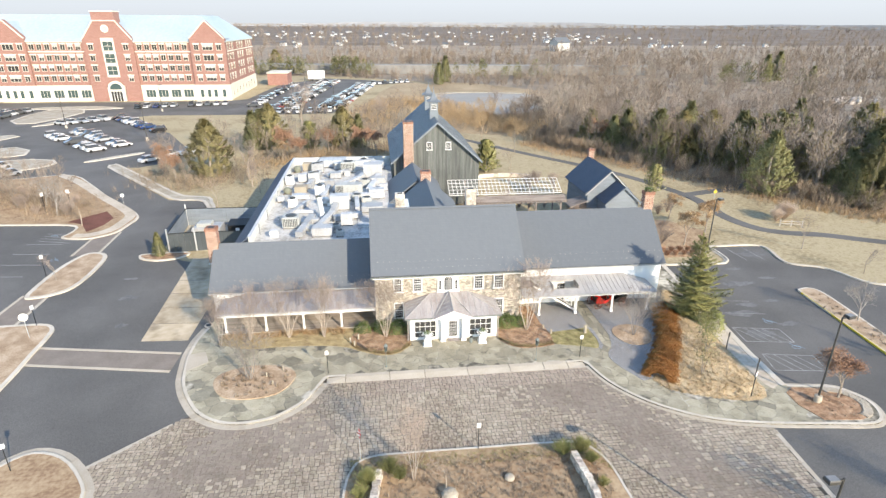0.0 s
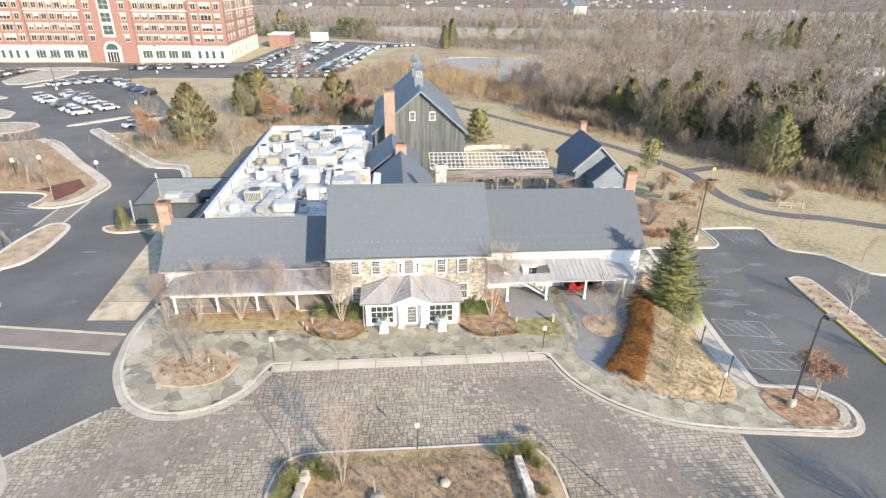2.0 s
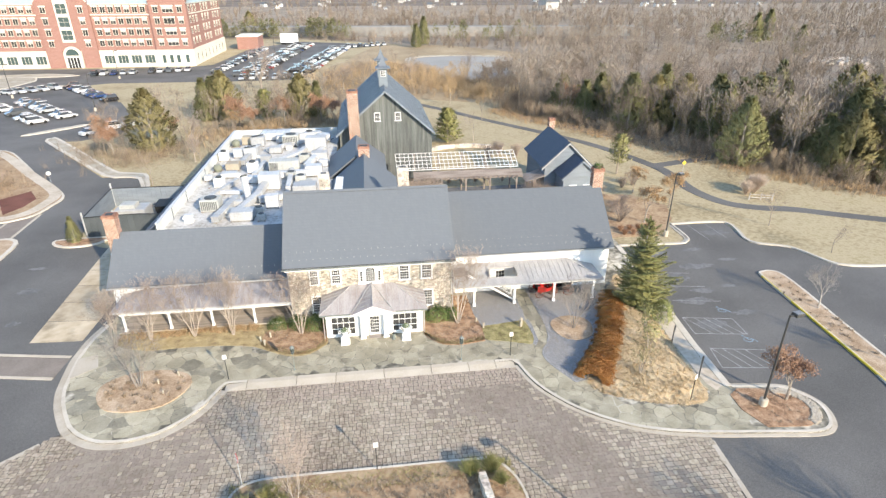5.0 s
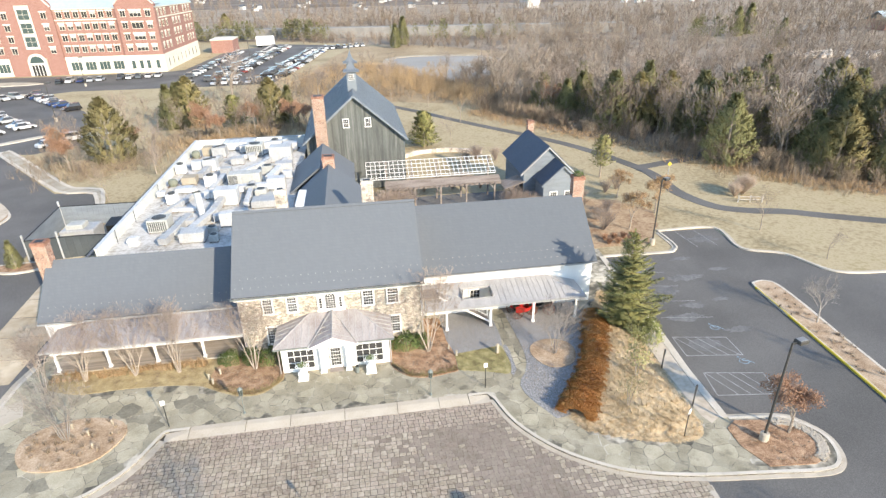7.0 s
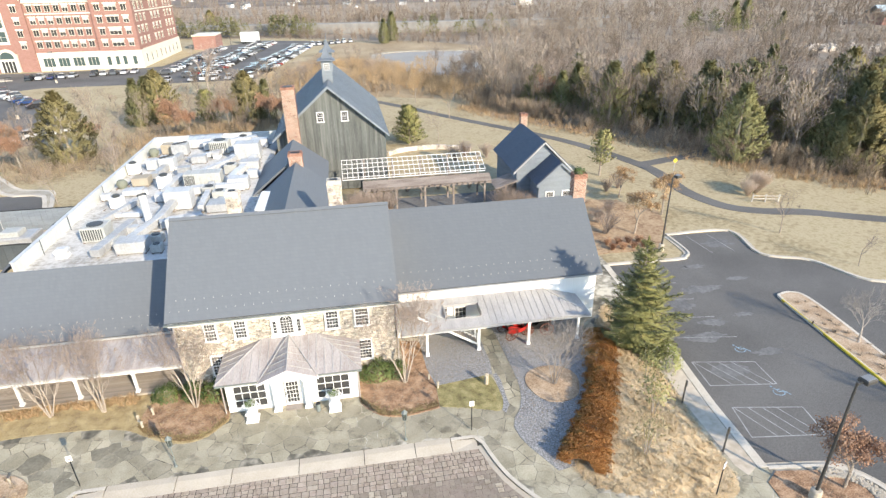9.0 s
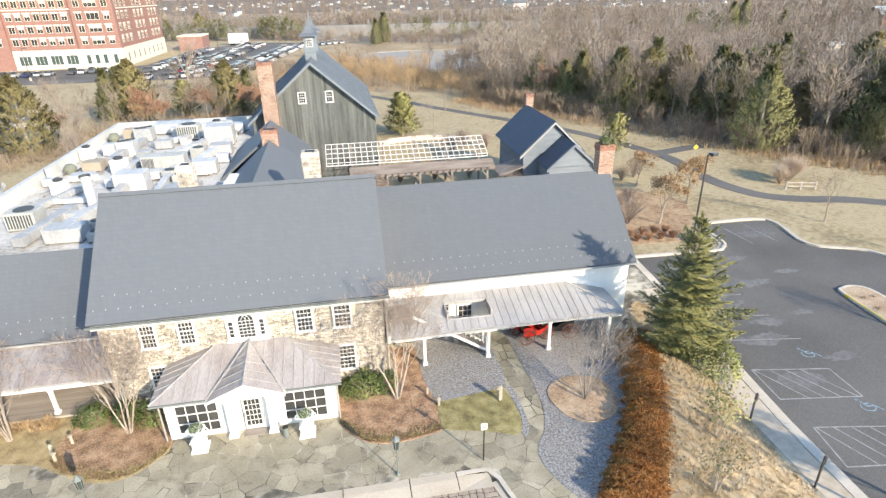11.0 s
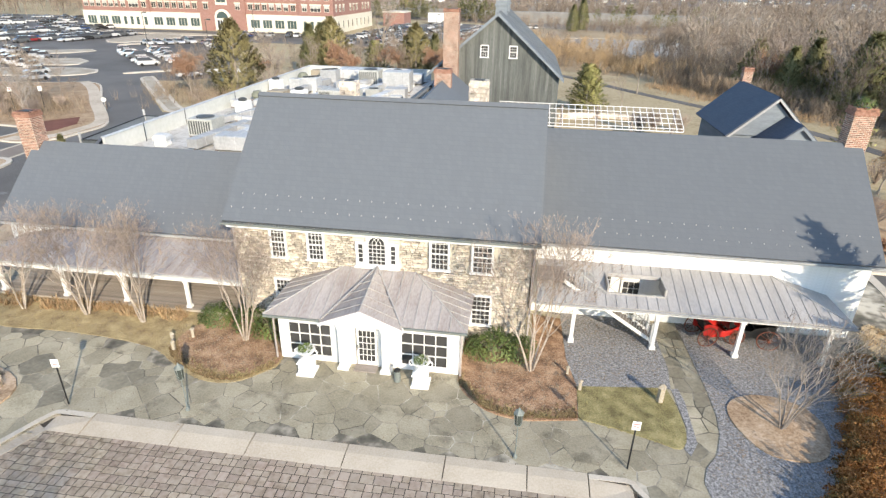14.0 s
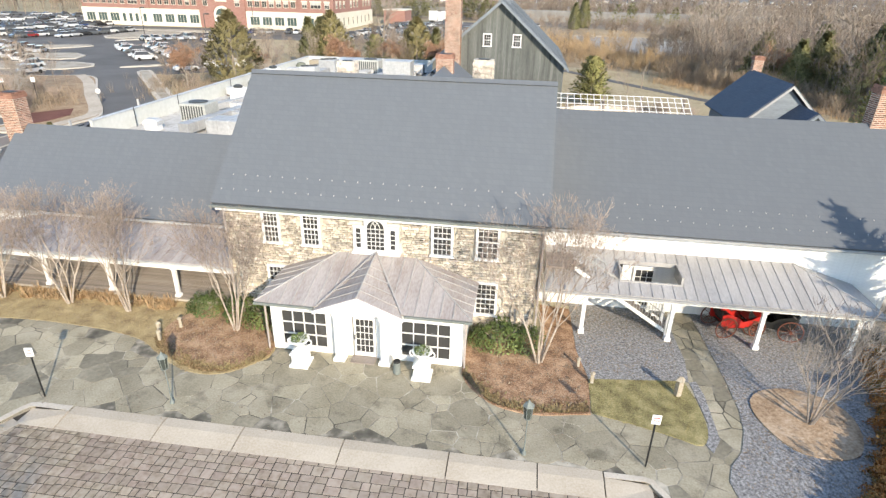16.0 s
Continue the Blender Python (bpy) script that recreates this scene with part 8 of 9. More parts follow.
def twig_bush(name, label, seed, h, n, material, group="bare shrubs", spread_=0.7, fork=3):
    """Leafless shrub of many thin rising stems."""
    r = random.Random(seed)
    t = thing(name, label, "shrub", group=group)
    b = B()
    for i in range(n):
        a, e = r.uniform(0, 6.283), r.uniform(0.1, spread_)
        p = Vector((r.uniform(-0.1, 0.1), r.uniform(-0.1, 0.1), -0.05))
        d = Vector((math.cos(a) * e, math.sin(a) * e, 1)).normalized()
        q = p + d * h * r.uniform(0.4, 0.65)
        b.tube(p, q, 0.018, 0.011, 3, False)
        for k in range(fork):
            d2 = (d + Vector((r.uniform(-1, 1), r.uniform(-1, 1), r.uniform(-0.2, 0.6))) * 0.5).normalized()
            b.tube(q, q + d2 * h * r.uniform(0.25, 0.5), 0.01, 0.004, 3, False)
    part("stem_clump", b, material, t)
    return t


def scatter(poly, n, seed, weight=None):
    g = random.Random(seed)
    xs, ys, out = [p[0] for p in poly], [p[1] for p in poly], []
    while len(out) < n:
        p = (g.uniform(min(xs), max(xs)), g.uniform(min(ys), max(ys)))
        if inside(p, poly) and (weight is None or g.random() < weight(*p)):
            out.append(p)
    return out


# crape myrtles and small trees by the building
M_SMOOTH = mat("pale_smooth_bark", [(0.26, 0.21, 0.165), (0.38, 0.32, 0.265), (0.48, 0.42, 0.36)], 1, 0.85, big=1.5, fine=8)
seed_heads = (M_BRUSH, 0.05, 2, 0.06, 0.04)
myr = [bare_tree("crape_myrtle", "leafless multi-trunk crape myrtle in the bed", s, 5.6, 5, 0.15, 5, 3, 0.045, seed_heads, M_SMOOTH, 0.64, 0.5, 0.4, 0.4, slim=0.62) for s in (1, 2, 3)]
spread(myr[0], [(-18.5, 1.72, 0, 0, 0.95), (-6.2, 0.95, 0.03, 80, 1.05)])
spread(myr[1], [(-15.0, 1.75, 0, 20, 1.0), (7.1, 0.85, 0.03, 200, 1.22)])
spread(myr[2], [(-11.85, 1.6, 0, 0, 1.05), (-20.9, 0.9, 0, 130, 0.9)])
spread(bare_tree("crape_myrtle", "slim pale leafless crape myrtle in the court island", 5, 5.0, 4, 0.16, 5, 3, 0.036, None, M_SMOOTH, 0.64, 0.5, 0.4, 0.3, slim=0.5), [(-4.8, -16.8, -0.02, 40, 1.0)])
M_CHERRY = mat("grey_cherry_bark", [(0.17, 0.145, 0.125), (0.27, 0.235, 0.205), (0.36, 0.32, 0.285)], 1, 0.9, bump=0, rand=0.1)
cher = bare_tree("bare_tree", "leafless grey branching cherry tree in a round bed", 12, 5.4, 5, 0.36, 4, 3, 0.042, None, M_CHERRY, 0.68, 0.55, 0.36, 0.3, twigs=M_CHERRY, slim=0.8)
spread(cher, [(16.75, -1.25, 0.03, 40, 1.0), (-17.3, -4.6, 0.03, 10, 1.05)])
thin = bare_tree("young_tree", "young leafless shade tree in the lawn", 21, 4.6, 1, 0.3, 4, 3, 0.06, None, M_BARK, 0.6, 0.8, 0.42)
spread(thin, [(48.0, 17.4, -0.17, 0, 1.25), (49.9, 9.5, -0.17, 70, 0.9), (-2.9, -18.0, 0, 0, 0.75), (-31.6, 43.5, -0.17, 50, 1.15), (-26.5, 51, -0.17, 0, 1.2), (-31.5, -14.5, 0, 90, 0.8), (-48.3, 36, 0, 0, 1.3), (-42.5, 17, 0, 0, 0.8), (19.5, 62.0, -0.17, 0, 1.3)])
isl = bare_tree("bare_tree", "pale leafless tree in the parking island", 33, 4.8, 1, 0.3, 4, 4, 0.09, None, M_GREYTWIG, 0.66, 0.7, 0.36, twigs=M_GREYTWIG)
spread(isl, [(39.9, -1.0, 0, 0, 0.95), (40.0, -9.5, 0, 120, 0.9), (-54, 41, 0, 0, 1.2), (-58, 46, 0, 0, 1.1)])
oak = bare_tree("russet_oak", "young oak holding russet dead leaves", 41, 4.2, 1, 0.3, 4, 3, 0.09, (M_LEAFRED, 1.0, 13, 0.27, 0.07), M_BARK, 0.62, 0.75, 0.38, group="oaks with russet leaves")
spread(oak, [(28.6, -12.0, 0, 0, 1.12), (-47, 68, -0.17, 0, 1.4), (-42.5, 59, -0.17, 30, 1.5), (-25.5, 78, -0.17, 0, 1.7), (-17, 80.5, -0.17, 90, 1.6), (-9.5, 82.0, -0.17, 0, 1.5), (45, 80, -0.17, 0, 1.9), (-22, 73, -0.17, 40, 1.5), (-36, 70, -0.17, 80, 1.3), (-6.5, 78, -0.17, 20, 1.6),])
tan = bare_tree("tan_oak", "young oak holding tan dead leaves", 43, 4.4, 1, 0.3, 4, 3, 0.09, (M_DRYTAN, 0.8, 6, 0.22, 0.09), M_BARK, 0.62, 0.75, 0.38, group="oaks with tan leaves")
spread(tan, [(-26, 74, -0.17, 30, 1.2), (33.4, 20.4, -0.17, 50, 1.3), (38.8, 24.6, -0.17, 100, 1.3), (36.6, 30.8, -0.17, 10, 1.1)])
wil = bare_tree("tan_tree", "rounded leafless tree with tan twigs beside the foot path", 47, 7.0, 1, 0.3, 5, 3, 0.1, None, M_BARK, 0.66, 0.62, 0.34, 0.5, twigs=M_GOLD, slim=1.5)
spread(wil, [(24.5, 79.0, -0.17, 0, 1.1), (20.0, 96.0, -0.17, 70, 1.0), (28.5, 96, -0.17, 140, 0.9), (12, 104, -0.17, 200, 0.9)])
yg = conifer("young_evergreen", "slender yellow-green young evergreen in the lawn", 51, 5.6, 1.9, M_YELLOWLEAF, 80, 16, 0.34, 0.5, 0.22, 0.5)
spread(yg, [(37.9, 39.3, -0.17, 0, 1.05)])
spr = spruce("spruce", "olive-green spruce with upturned layered boughs on the mound", 61, 8.9, 2.75, 30)
spread(spr, [(23.45, 1.2, 0.1, 0, 1.0)])
lau = bush("laurel_shrub", "loose lime-green evergreen shrub beside the spruce", 62, 1.5, 2.4, M_LIMELEAF, 1700, 0.15)
spread(lau, [(24.85, -0.7, 0.1, 0, 0.78)])


def sapling(seed):
    r = random.Random(seed)
    t = thing("sapling", "thin leafy yellow-green sapling in the grass mound", "tree", group="saplings on the mound")
    fb, tops = B(), []
    for k in range(3):
        a = 2.1 * k + r.uniform(-0.4, 0.4)
        q = Vector((0.2 * math.cos(a), 0.2 * math.sin(a), 1.1))
        p2 = Vector((0.55 * math.cos(a), 0.55 * math.sin(a), r.uniform(2.2, 2.7)))
        part("trunk", B().tube((0.05 * math.cos(a), 0.05 * math.sin(a), -0.15), q, 0.035, 0.025, 5).tube(q, p2, 0.025, 0.01, 5), M_BARK, t)
        tops += [q.lerp(p2, s) for s in (0.3, 0.5, 0.7, 0.9, 1.05)]
    for k in range(430):
        c = r.choice(tops) + Vector((r.gauss(0, 0.32), r.gauss(0, 0.32), r.gauss(0, 0.28)))
        v = Vector((r.uniform(-1, 1), r.uniform(-1, 1), r.uniform(-1, 1))).normalized() * 0.13
        w = v.orthogonal().normalized() * 0.05
        fb.add([c - w, c + w, c + v], [(0, 1, 2)])
    leafy("foliage", fb, M_YELLOWLEAF, t, (0, 0, 1.2, 2.2))
    return t


spread(sapling(9), [(22.55, -2.4, 0.4, 0, 0.8), (21.3, -5.6, 0.5, 80, 1.0), (19.4, -8.3, 0.4, 200, 0.95)])

jun = conifer("juniper_tree", "bushy dark green juniper beside the barn", 64, 6.0, 3.0, M_JUNIPER, 110, 45, 0.36, 0.6, 0.03, 0.3)
spread(jun, [(14.6, 61.5, -0.17, 0, 1.0), (-21.5, 86, -0.17, 60, 1.0), (-32, 92, -0.17, 0, 1.1), (-15.5, 90, -0.17, 20, 0.95)])

M_BRONZECEDAR = mat("bronzed_cedar_needles", [(0.185, 0.165, 0.075), (0.255, 0.222, 0.1), (0.33, 0.283, 0.135)], 1, 0.85, bump=0, big=0.3, fine=1.5, rand=0.2, island=0.16)
ced = [redcedar("cedar", lb, 70 + i, 11.0, R, m, 370, pr, be, sz) for i, (R, m, be, pr, sz, lb) in enumerate(((4.2, M_CEDAR, 0.28, 50, 0.72, "dense dull green cedar at the wood's edge"), (4.9, M_BRONZECEDAR, 0.36, 54, 0.75, "broad bronzed green cedar at the wood's edge"), (2.9, M_CEDAR, 0.2, 22, 1.0, "slender dull green cedar at the wood's edge")))]
spread(ced[0], [(-32.6, 88.6, -0.17, 0, 0.8), (51.5, 66, -0.17, 40, 1.0), (59.4, 41.6, -0.17, 0, 0.98), (70, 37, -0.17, 0, 0.8), (78, 41, -0.17, 30, 1.05), (43, 82, -0.17, 0, 0.8), (70, 55, -0.17, 90, 1.05), (88, 50, -0.17, 0, 1.1), (67, 62, -0.17, 0, 1.0), (108, 44, -0.17, 20, 1.1), (96, 33, -0.17, 0, 1.05), (54, 88, -0.17, 0, 0.9), (120, 60, -0.17, 0, 1.1), (128, 30, -0.17, 0, 1.1)])
spread(ced[1], [(71.5, 33.5, -0.17, 0, 0.9), (78.5, 30.5, -0.17, 80, 1.0), (82, 36.5, -0.17, 140, 1.05), (-37.6, 63.6, -0.17, 0, 0.95), (-30.5, 88, -0.17, 0, 0.9), (-14, 86, -0.17, 0, 0.85), (56.5, 66, -0.17, 0, 0.95), (64.5, 56, -0.17, 70, 0.95), (83.5, 46.8, -0.17, 70, 1.05), (46, 80.5, -0.17, 20, 0.6), (50.5, 75.5, -0.17, 130, 0.65), (58.5, 67, -0.17, 200, 0.75), (61.8, 61, -0.17, 250, 0.7), (67.5, 53, -0.17, 310, 0.75), (73.5, 47.5, -0.17, 20, 0.85), (79, 35.5, -0.17, 0, 1.05), (60.5, 62.5, -0.17, 0, 1.0), (86, 41, -0.17, 50, 1.1), (72, 46, -0.17, 0, 0.7), (95, 62, -0.17, 0, 1.1), (104, 27, -0.17, 40, 1.05), (81, 70, -0.17, 0, 0.9), (-68, 338, -0.17, 0, 1.0)])
spread(ced[2], [(-34, 86, -0.17, 0, 0.8), (-10.5, 86, -0.17, 0, 0.7), (46, 76, -0.17, 0, 0.75), (69.5, 34.5, -0.17, 0, 0.7), (50, 78, -0.17, 0, 0.85), (64, 54, -0.17, 0, 0.95), (90, 57, -0.17, 0, 0.9), (76, 60, -0.17, 0, 0.95), (23.5, 228, -0.17, 0, 0.9), (28, 240, -0.17, 0, 1.1), (200, 236, -0.17, 0, 1.3), (188, 228, -0.17, 0, 1.2), (175, 180, -0.17, 0, 1.0), (115, 52, -0.17, 0, 1.0)] + [(g[0], g[1], -0.17, 50 * i, 0.6 + 0.09 * (i % 6)) for i, g in enumerate(scatter([(50, 72), (60, 50), (72, 36), (100, 18), (150, 20), (120, 75), (70, 95)], 30, 19))] + [(75, 30.0, -0.17, 0, 0.6), (-33.5, 23.2, 0, 0, 0.28)])

# big bare trees standing free
big = [bare_tree("bare_tree", "tall leafless shade tree", 80 + i, 13.0, 1, 0.3, 4, 4, 0.24, None, M_BARK, 0.64, 0.7, 0.36, 1.2) for i in range(3)]
for i, spots in enumerate((((-26.2, 111, 1.25), (48, 84, 1.0), (70, 70, 1.05), (110, 75, 1.1), (44, 132, 1.0), (62, 58, 0.7), (-30, 60, 0.7), (31.0, -29.6, 0.72)), ((-6, 118, 0.8), (57, 72, 0.95), (84, 60, 1.1), (95, 95, 1.2), (66, 48, 0.75), (100, 38, 0.9), (-28.5, 55, 0.5), (23.6, -29.2, 0.7)), ((30, 130, 0.9), (38, 92, 0.9), (64, 84, 1.1), (76, 84, 1.1), (92, 45, 0.85), (84, 34, 0.6), (12, 120, 0.7)))):
    spread(big[i], [(x, y, -0.17, 60 * k, s) for k, (x, y, s) in enumerate(spots)])

# fallen leaves on gravel and walk
fl, lr = B(), random.Random(404)


def litter(b, poly, n, r, z):
    for x, y in scatter(poly, n, r.randrange(9999)):
        a, s = r.uniform(0, 6.283), r.uniform(0.018, 0.05)
        u, w = Vector((math.cos(a), math.sin(a), r.uniform(-0.2, 0.3))) * s, Vector((-math.sin(a), math.cos(a), r.uniform(-0.2, 0.3))) * s * 0.6
        c = Vector((x, y, z + 0.012))
        b.add([c - u, c + w, c + u, c - w], [(0, 1, 2, 3)])


litter(fl, [(8.8, 5.8), (8.8, 2.0), (9.2, 0.2), (12.8, 0.7), (13.1, 5.8)], 1500, lr, 0.012)
litter(fl, [(14.3, 5.8), (14.3, 1.2), (14.4, -2.4), (13.3, -3.9), (14.6, -8.0), (17.0, -5.4), (18.8, -3.0), (20.6, 1.8), (21.0, 5.8)], 3600, lr, 0.012)
litter(fl, [(4.2, 1.5), (5.0, -1.5), (8.8, -1.9), (9.0, 0.0), (8.6, 2.5)], 500, lr, 0.03)
litter(fl, [(-9.0, 1.5), (-8.4, -0.9), (-6.1, -1.9), (-4.2, -0.6), (-4.2, 1.5)], 450, lr, 0.03)
litter(fl, [(-21, 1.0), (-10, 0.2), (-8.8, -0.9), (-9.0, 2.6), (-21, 2.6)], 600, lr, 0.03)
litter(fl, [(-20, -3), (-10, -2.5), (-4, -3.2), (5, -2.9), (12, -3.4), (11, -4.8), (-11, -4.8), (-20, -8)], 420, lr, 0.0)
solo("fallen_leaves", fl, M_BRUSH, "scattered brown fallen leaves on gravel, beds and walk", "leaves", "stuff")

# hedge of copper leaves
HL = smooth_line([(22.0, 3.2), (21.0, 0.9), (19.75, -2.4), (18.3, -4.8), (16.7, -6.9), (15.7, -8.3)], 6)
hd = thing("hedge", "clipped copper-orange beech hedge edging the gravel", "hedge", (18.5, -3.0, 0))
part("stem_clump", strip(B(), HL[3:-3], -0.4, 0.4, 0.0, 0.45), M_BRUSH, hd, "brown twiggy core")
hb, hdk, r7 = B(), B(), random.Random(17)
n = len(HL) - 1
for k in range(86000):
    s = r7.random() * n
    i = int(s)
    t = s - i
    p = Vector((HL[i][0] * (1 - t) + HL[i + 1][0] * t, HL[i][1] * (1 - t) + HL[i + 1][1] * t, 0))
    d = Vector((HL[i + 1][0] - HL[i][0], HL[i + 1][1] - HL[i][1], 0)).normalized()
    o = Vector((-d.y, d.x, 0))
    a = r7.uniform(0, math.pi)
    k2 = 0.94 + 0.05 * math.sin(s * 1.3) + 0.14 * math.sin(s * 3.1 + 1) * math.cos(a * 2) + 0.1 * math.sin(s * 6 + 3 * a) + r7.uniform(-0.3, 0.14)
    c = p + o * math.cos(a) * (1.08 + 0.2 * s / n) * k2 + Vector((0, 0, 0.06 + 0.82 * math.sin(a) * k2))
    v = Vector((r7.uniform(-1, 1), r7.uniform(-1, 1), r7.uniform(-0.5, 1))).normalized() * 0.06
    w = v.orthogonal().normalized() * 0.028
    # Dark leaves cluster at random; the cosine adds painted shade away from the sun.
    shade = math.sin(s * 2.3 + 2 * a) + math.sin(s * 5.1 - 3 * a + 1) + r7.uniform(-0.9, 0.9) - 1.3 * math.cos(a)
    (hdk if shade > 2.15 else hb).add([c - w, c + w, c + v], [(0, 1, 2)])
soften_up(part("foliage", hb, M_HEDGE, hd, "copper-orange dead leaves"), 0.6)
part("inner_foliage", hdk, M_HEDGEDARK, hd, "dark olive-brown leaves, thicker where the hedge's shade is painted")


def tufts(poly, n, h, blades, seed, zf=lambda x, y: 0.0, wide=0.5, bw=0.025):
    """Tufts of thin blades over a polygon."""
    r, b = random.Random(seed), B()
    xs, ys = [p[0] for p in poly], [p[1] for p in poly]
    k = 0
    while k < n:
        x, y = r.uniform(min(xs), max(xs)), r.uniform(min(ys), max(ys))
        if not inside((x, y), poly):
            continue
        k += 1
        z, s = zf(x, y), r.uniform(0.6, 1.2)
        for j in range(blades):
            a, e = r.uniform(0, 6.283), r.uniform(0.1, wide) * 2
            d = Vector((math.cos(a) * e, math.sin(a) * e, 1)).normalized() * h * s * r.uniform(0.6, 1.1)
            w = Vector((-math.sin(a), math.cos(a), 0)) * bw
            c = Vector((x + r.uniform(-0.1, 0.1), y + r.uniform(-0.1, 0.1), z - 0.03))
            up = (w * 2).cross(d + w).z > 0
            b.add([c - w, c + w, c + d], [(0, 1, 2) if up else (1, 0, 2)])
    return b


soften_up(solo("ornamental_grass", tufts(MOUND, 2600, 0.25, 30, 5, mound_z, 1.6, 0.02), M_STRAW, "straw-coloured dormant ornamental grass tufts on the mound", "ornamental grass", "stuff"), 0.6)
solo("grass_blades", tufts([(9.1, 0.0), (9.05, -1.9), (12.5, -2.9), (12.9, -0.6), (12.7, 0.5)], 2600, 0.08, 5, 62, lambda x, y: 0.02, 0.9, 0.02), M_GRASS, "short yellow-green grass blades in the lawn patch", "grass", "stuff")
solo("dry_grass_blades", tufts(BED_W, 3600, 0.1, 5, 61, lambda x, y: 0.012, 0.9, 0.02), M_DRYGRASS, "short dry grass blades in the front strip", "grass", "stuff")
solo("porch_border", tufts([(-21, 2.75), (-10, 2.75), (-10, 1.95), (-21, 1.8)], 170, 0.5, 14, 6, lambda x, y: 0.03, 0.6), M_DRYTAN, "dry tan perennials along the porch", "dry plants", "stuff")
EAST_BED = [(4.1, 2.6), (8.5, 2.6), (8.9, -1.9), (6.8, -2.3), (5.4, -2.0), (4.2, -0.6)]
stub = tufts(MUL_W, 130, 0.13, 10, 7, lambda x, y: 0.02, 0.9)
for pl, n, sd in ((EAST_BED, 120, 8), (ell(16.7, -1.15, 1.6, 1.8), 60, 14)):
    q = tufts(pl, n, 0.13, 10, sd, lambda x, y: 0.03, 0.9)
    stub.add(q.v, q.f)
solo("bed_stubble", stub, M_BRUSH, "cut-back brown perennials in the mulch beds", "dry plants", "stuff")
rim, rr6 = B(), random.Random(66)
for ln in (smooth_line([(-4.1, -0.8), (-5.0, -1.72), (-6.1, -2.05), (-7.3, -1.75), (-8.6, -1.05), (-9.3, -0.3)], 6), smooth_line([(4.1, -0.6), (5.0, -1.7), (5.6, -2.1), (6.8, -2.3), (8.2, -2.1), (8.9, -1.95)], 6)):
    for k in range(700):
        i = rr6.randrange(len(ln) - 1)
        t = rr6.random()
        x, y = ln[i][0] + (ln[i + 1][0] - ln[i][0]) * t, ln[i][1] + (ln[i + 1][1] - ln[i][1]) * t + abs(rr6.gauss(0, 0.28))
        for m in range(5):
            a = rr6.uniform(0, 6.283)
            c, w = Vector((x, y, 0.01)), Vector((-math.sin(a), math.cos(a), 0)) * 0.02
            rim.add([c - w, c + w, c + Vector((math.cos(a) * 0.09, math.sin(a) * 0.09, rr6.uniform(0.05, 0.13)))], [(0, 1, 2)])
solo("bed_edging_plants", rim, M_EDGING, "low olive-green ground cover edging the beds", "ground cover", "stuff")
solo("round_bed_plants", tufts(ell(-16.9, -4.95, 2.9, 2.2), 42, 0.38, 30, 9, lambda x, y: 0.06, 0.8).add(*(lambda q: (q.v, q.f))(tufts(ell(27.8, -12.8, 2.0, 1.6), 26, 0.3, 14, 10, lambda x, y: 0.0, 0.8))), M_BRUSH, "cut-back brown perennials in the island beds", "dry plants", "stuff")
solo("island_plants", tufts([(38.6, 4.5), (40.8, 5), (40, -8), (37.9, -8)], 40, 0.35, 16, 12, lambda x, y: 0.0, 0.8), M_BRUSH, "brown low plants in the parking island", "dry plants", "stuff")
solo("court_edge_grass", tufts([(-8.9, -14.6), (7.9, -14.6), (8.2, -17.5), (6.8, -15.9), (-7.2, -15.9), (-8.9, -18)], 1500, 0.16, 6, 113, lambda x, y: -0.02, 0.9, 0.03), M_GRASS, "yellow-green ground cover along the court island's edge", "ground cover", "stuff")
solo("court_ground_cover", tufts([(-8.6, -15.2), (7.3, -15.2), (8, -24), (-9, -24)], 1900, 0.3, 14, 13, lambda x, y: -0.02, 1.0, 0.022), M_BRUSH, "brown leafless ground cover in the court island", "ground cover", "stuff")
solo("bed_mulch_east_end", B().prism([(25.9, -10.4), (29.0, -10.9), (30.0, -11.7), (30.1, -13.0), (29.6, -14.2), (28.4, -14.6), (25.6, -14.3), (24.9, -12.5), (25.0, -11.0)], -0.1, 0.03), M_MULCH, "brown mulch bed at the island's end", "planting bed", "structure")
grp = B()
r3 = random.Random(31)
for k in range(900):
    a = r3.uniform(-1.2, 1.6)
    rr = r3.uniform(1.5, 2.1)
    x, y, s = 28.2 + rr * math.cos(a), -12.7 + rr * 0.95 * math.sin(a), r3.uniform(0.04, 0.09)
    grp.lathe([(s, 0), (s * 0.8, s * 0.8), (s * 0.2, s)], 5, (x, y, 0.025))
solo("river_stones", grp, M_CONC, "pale rounded river stones edging the bed", "pebbles", "stuff")
bx = bush("box_shrub", "dense green evergreen shrub against the stone wall", 91, 1.1, 1.1, M_GREENLEAF, 1500, 0.09)
spread(bx, [(5.4, 1.9, 0.04, 0, 1.0), (6.5, 2.0, 0.04, 60, 0.8), (4.6, 2.0, 0.04, 20, 0.6), (-5.0, 1.9, 0.04, 0, 1.0), (-6.6, 2.3, 0.04, 50, 0.85), (-8.3, 2.3, 0.04, 100, 0.8)])
jn = twig_bush("yucca", "spiky yellow-green evergreen clump beside the stone wall", 92, 1.1, 150, M_JUNIPER, "evergreen clumps", 1.0, 4)
spread(jn, [(-6.3, -16.0, 0, 0, 1.0), (-7.7, -16.9, 0, 40, 1.1), (-5.7, -16.6, 0, 120, 0.8), (-8.2, -17.9, 0, 200, 0.8), (5.3, -15.6, 0, 80, 1.0), (6.6, -15.5, 0, 30, 1.05), (7.0, -16.5, 0, 10, 0.75), (7.0, -18.6, 0, 160, 0.6)])
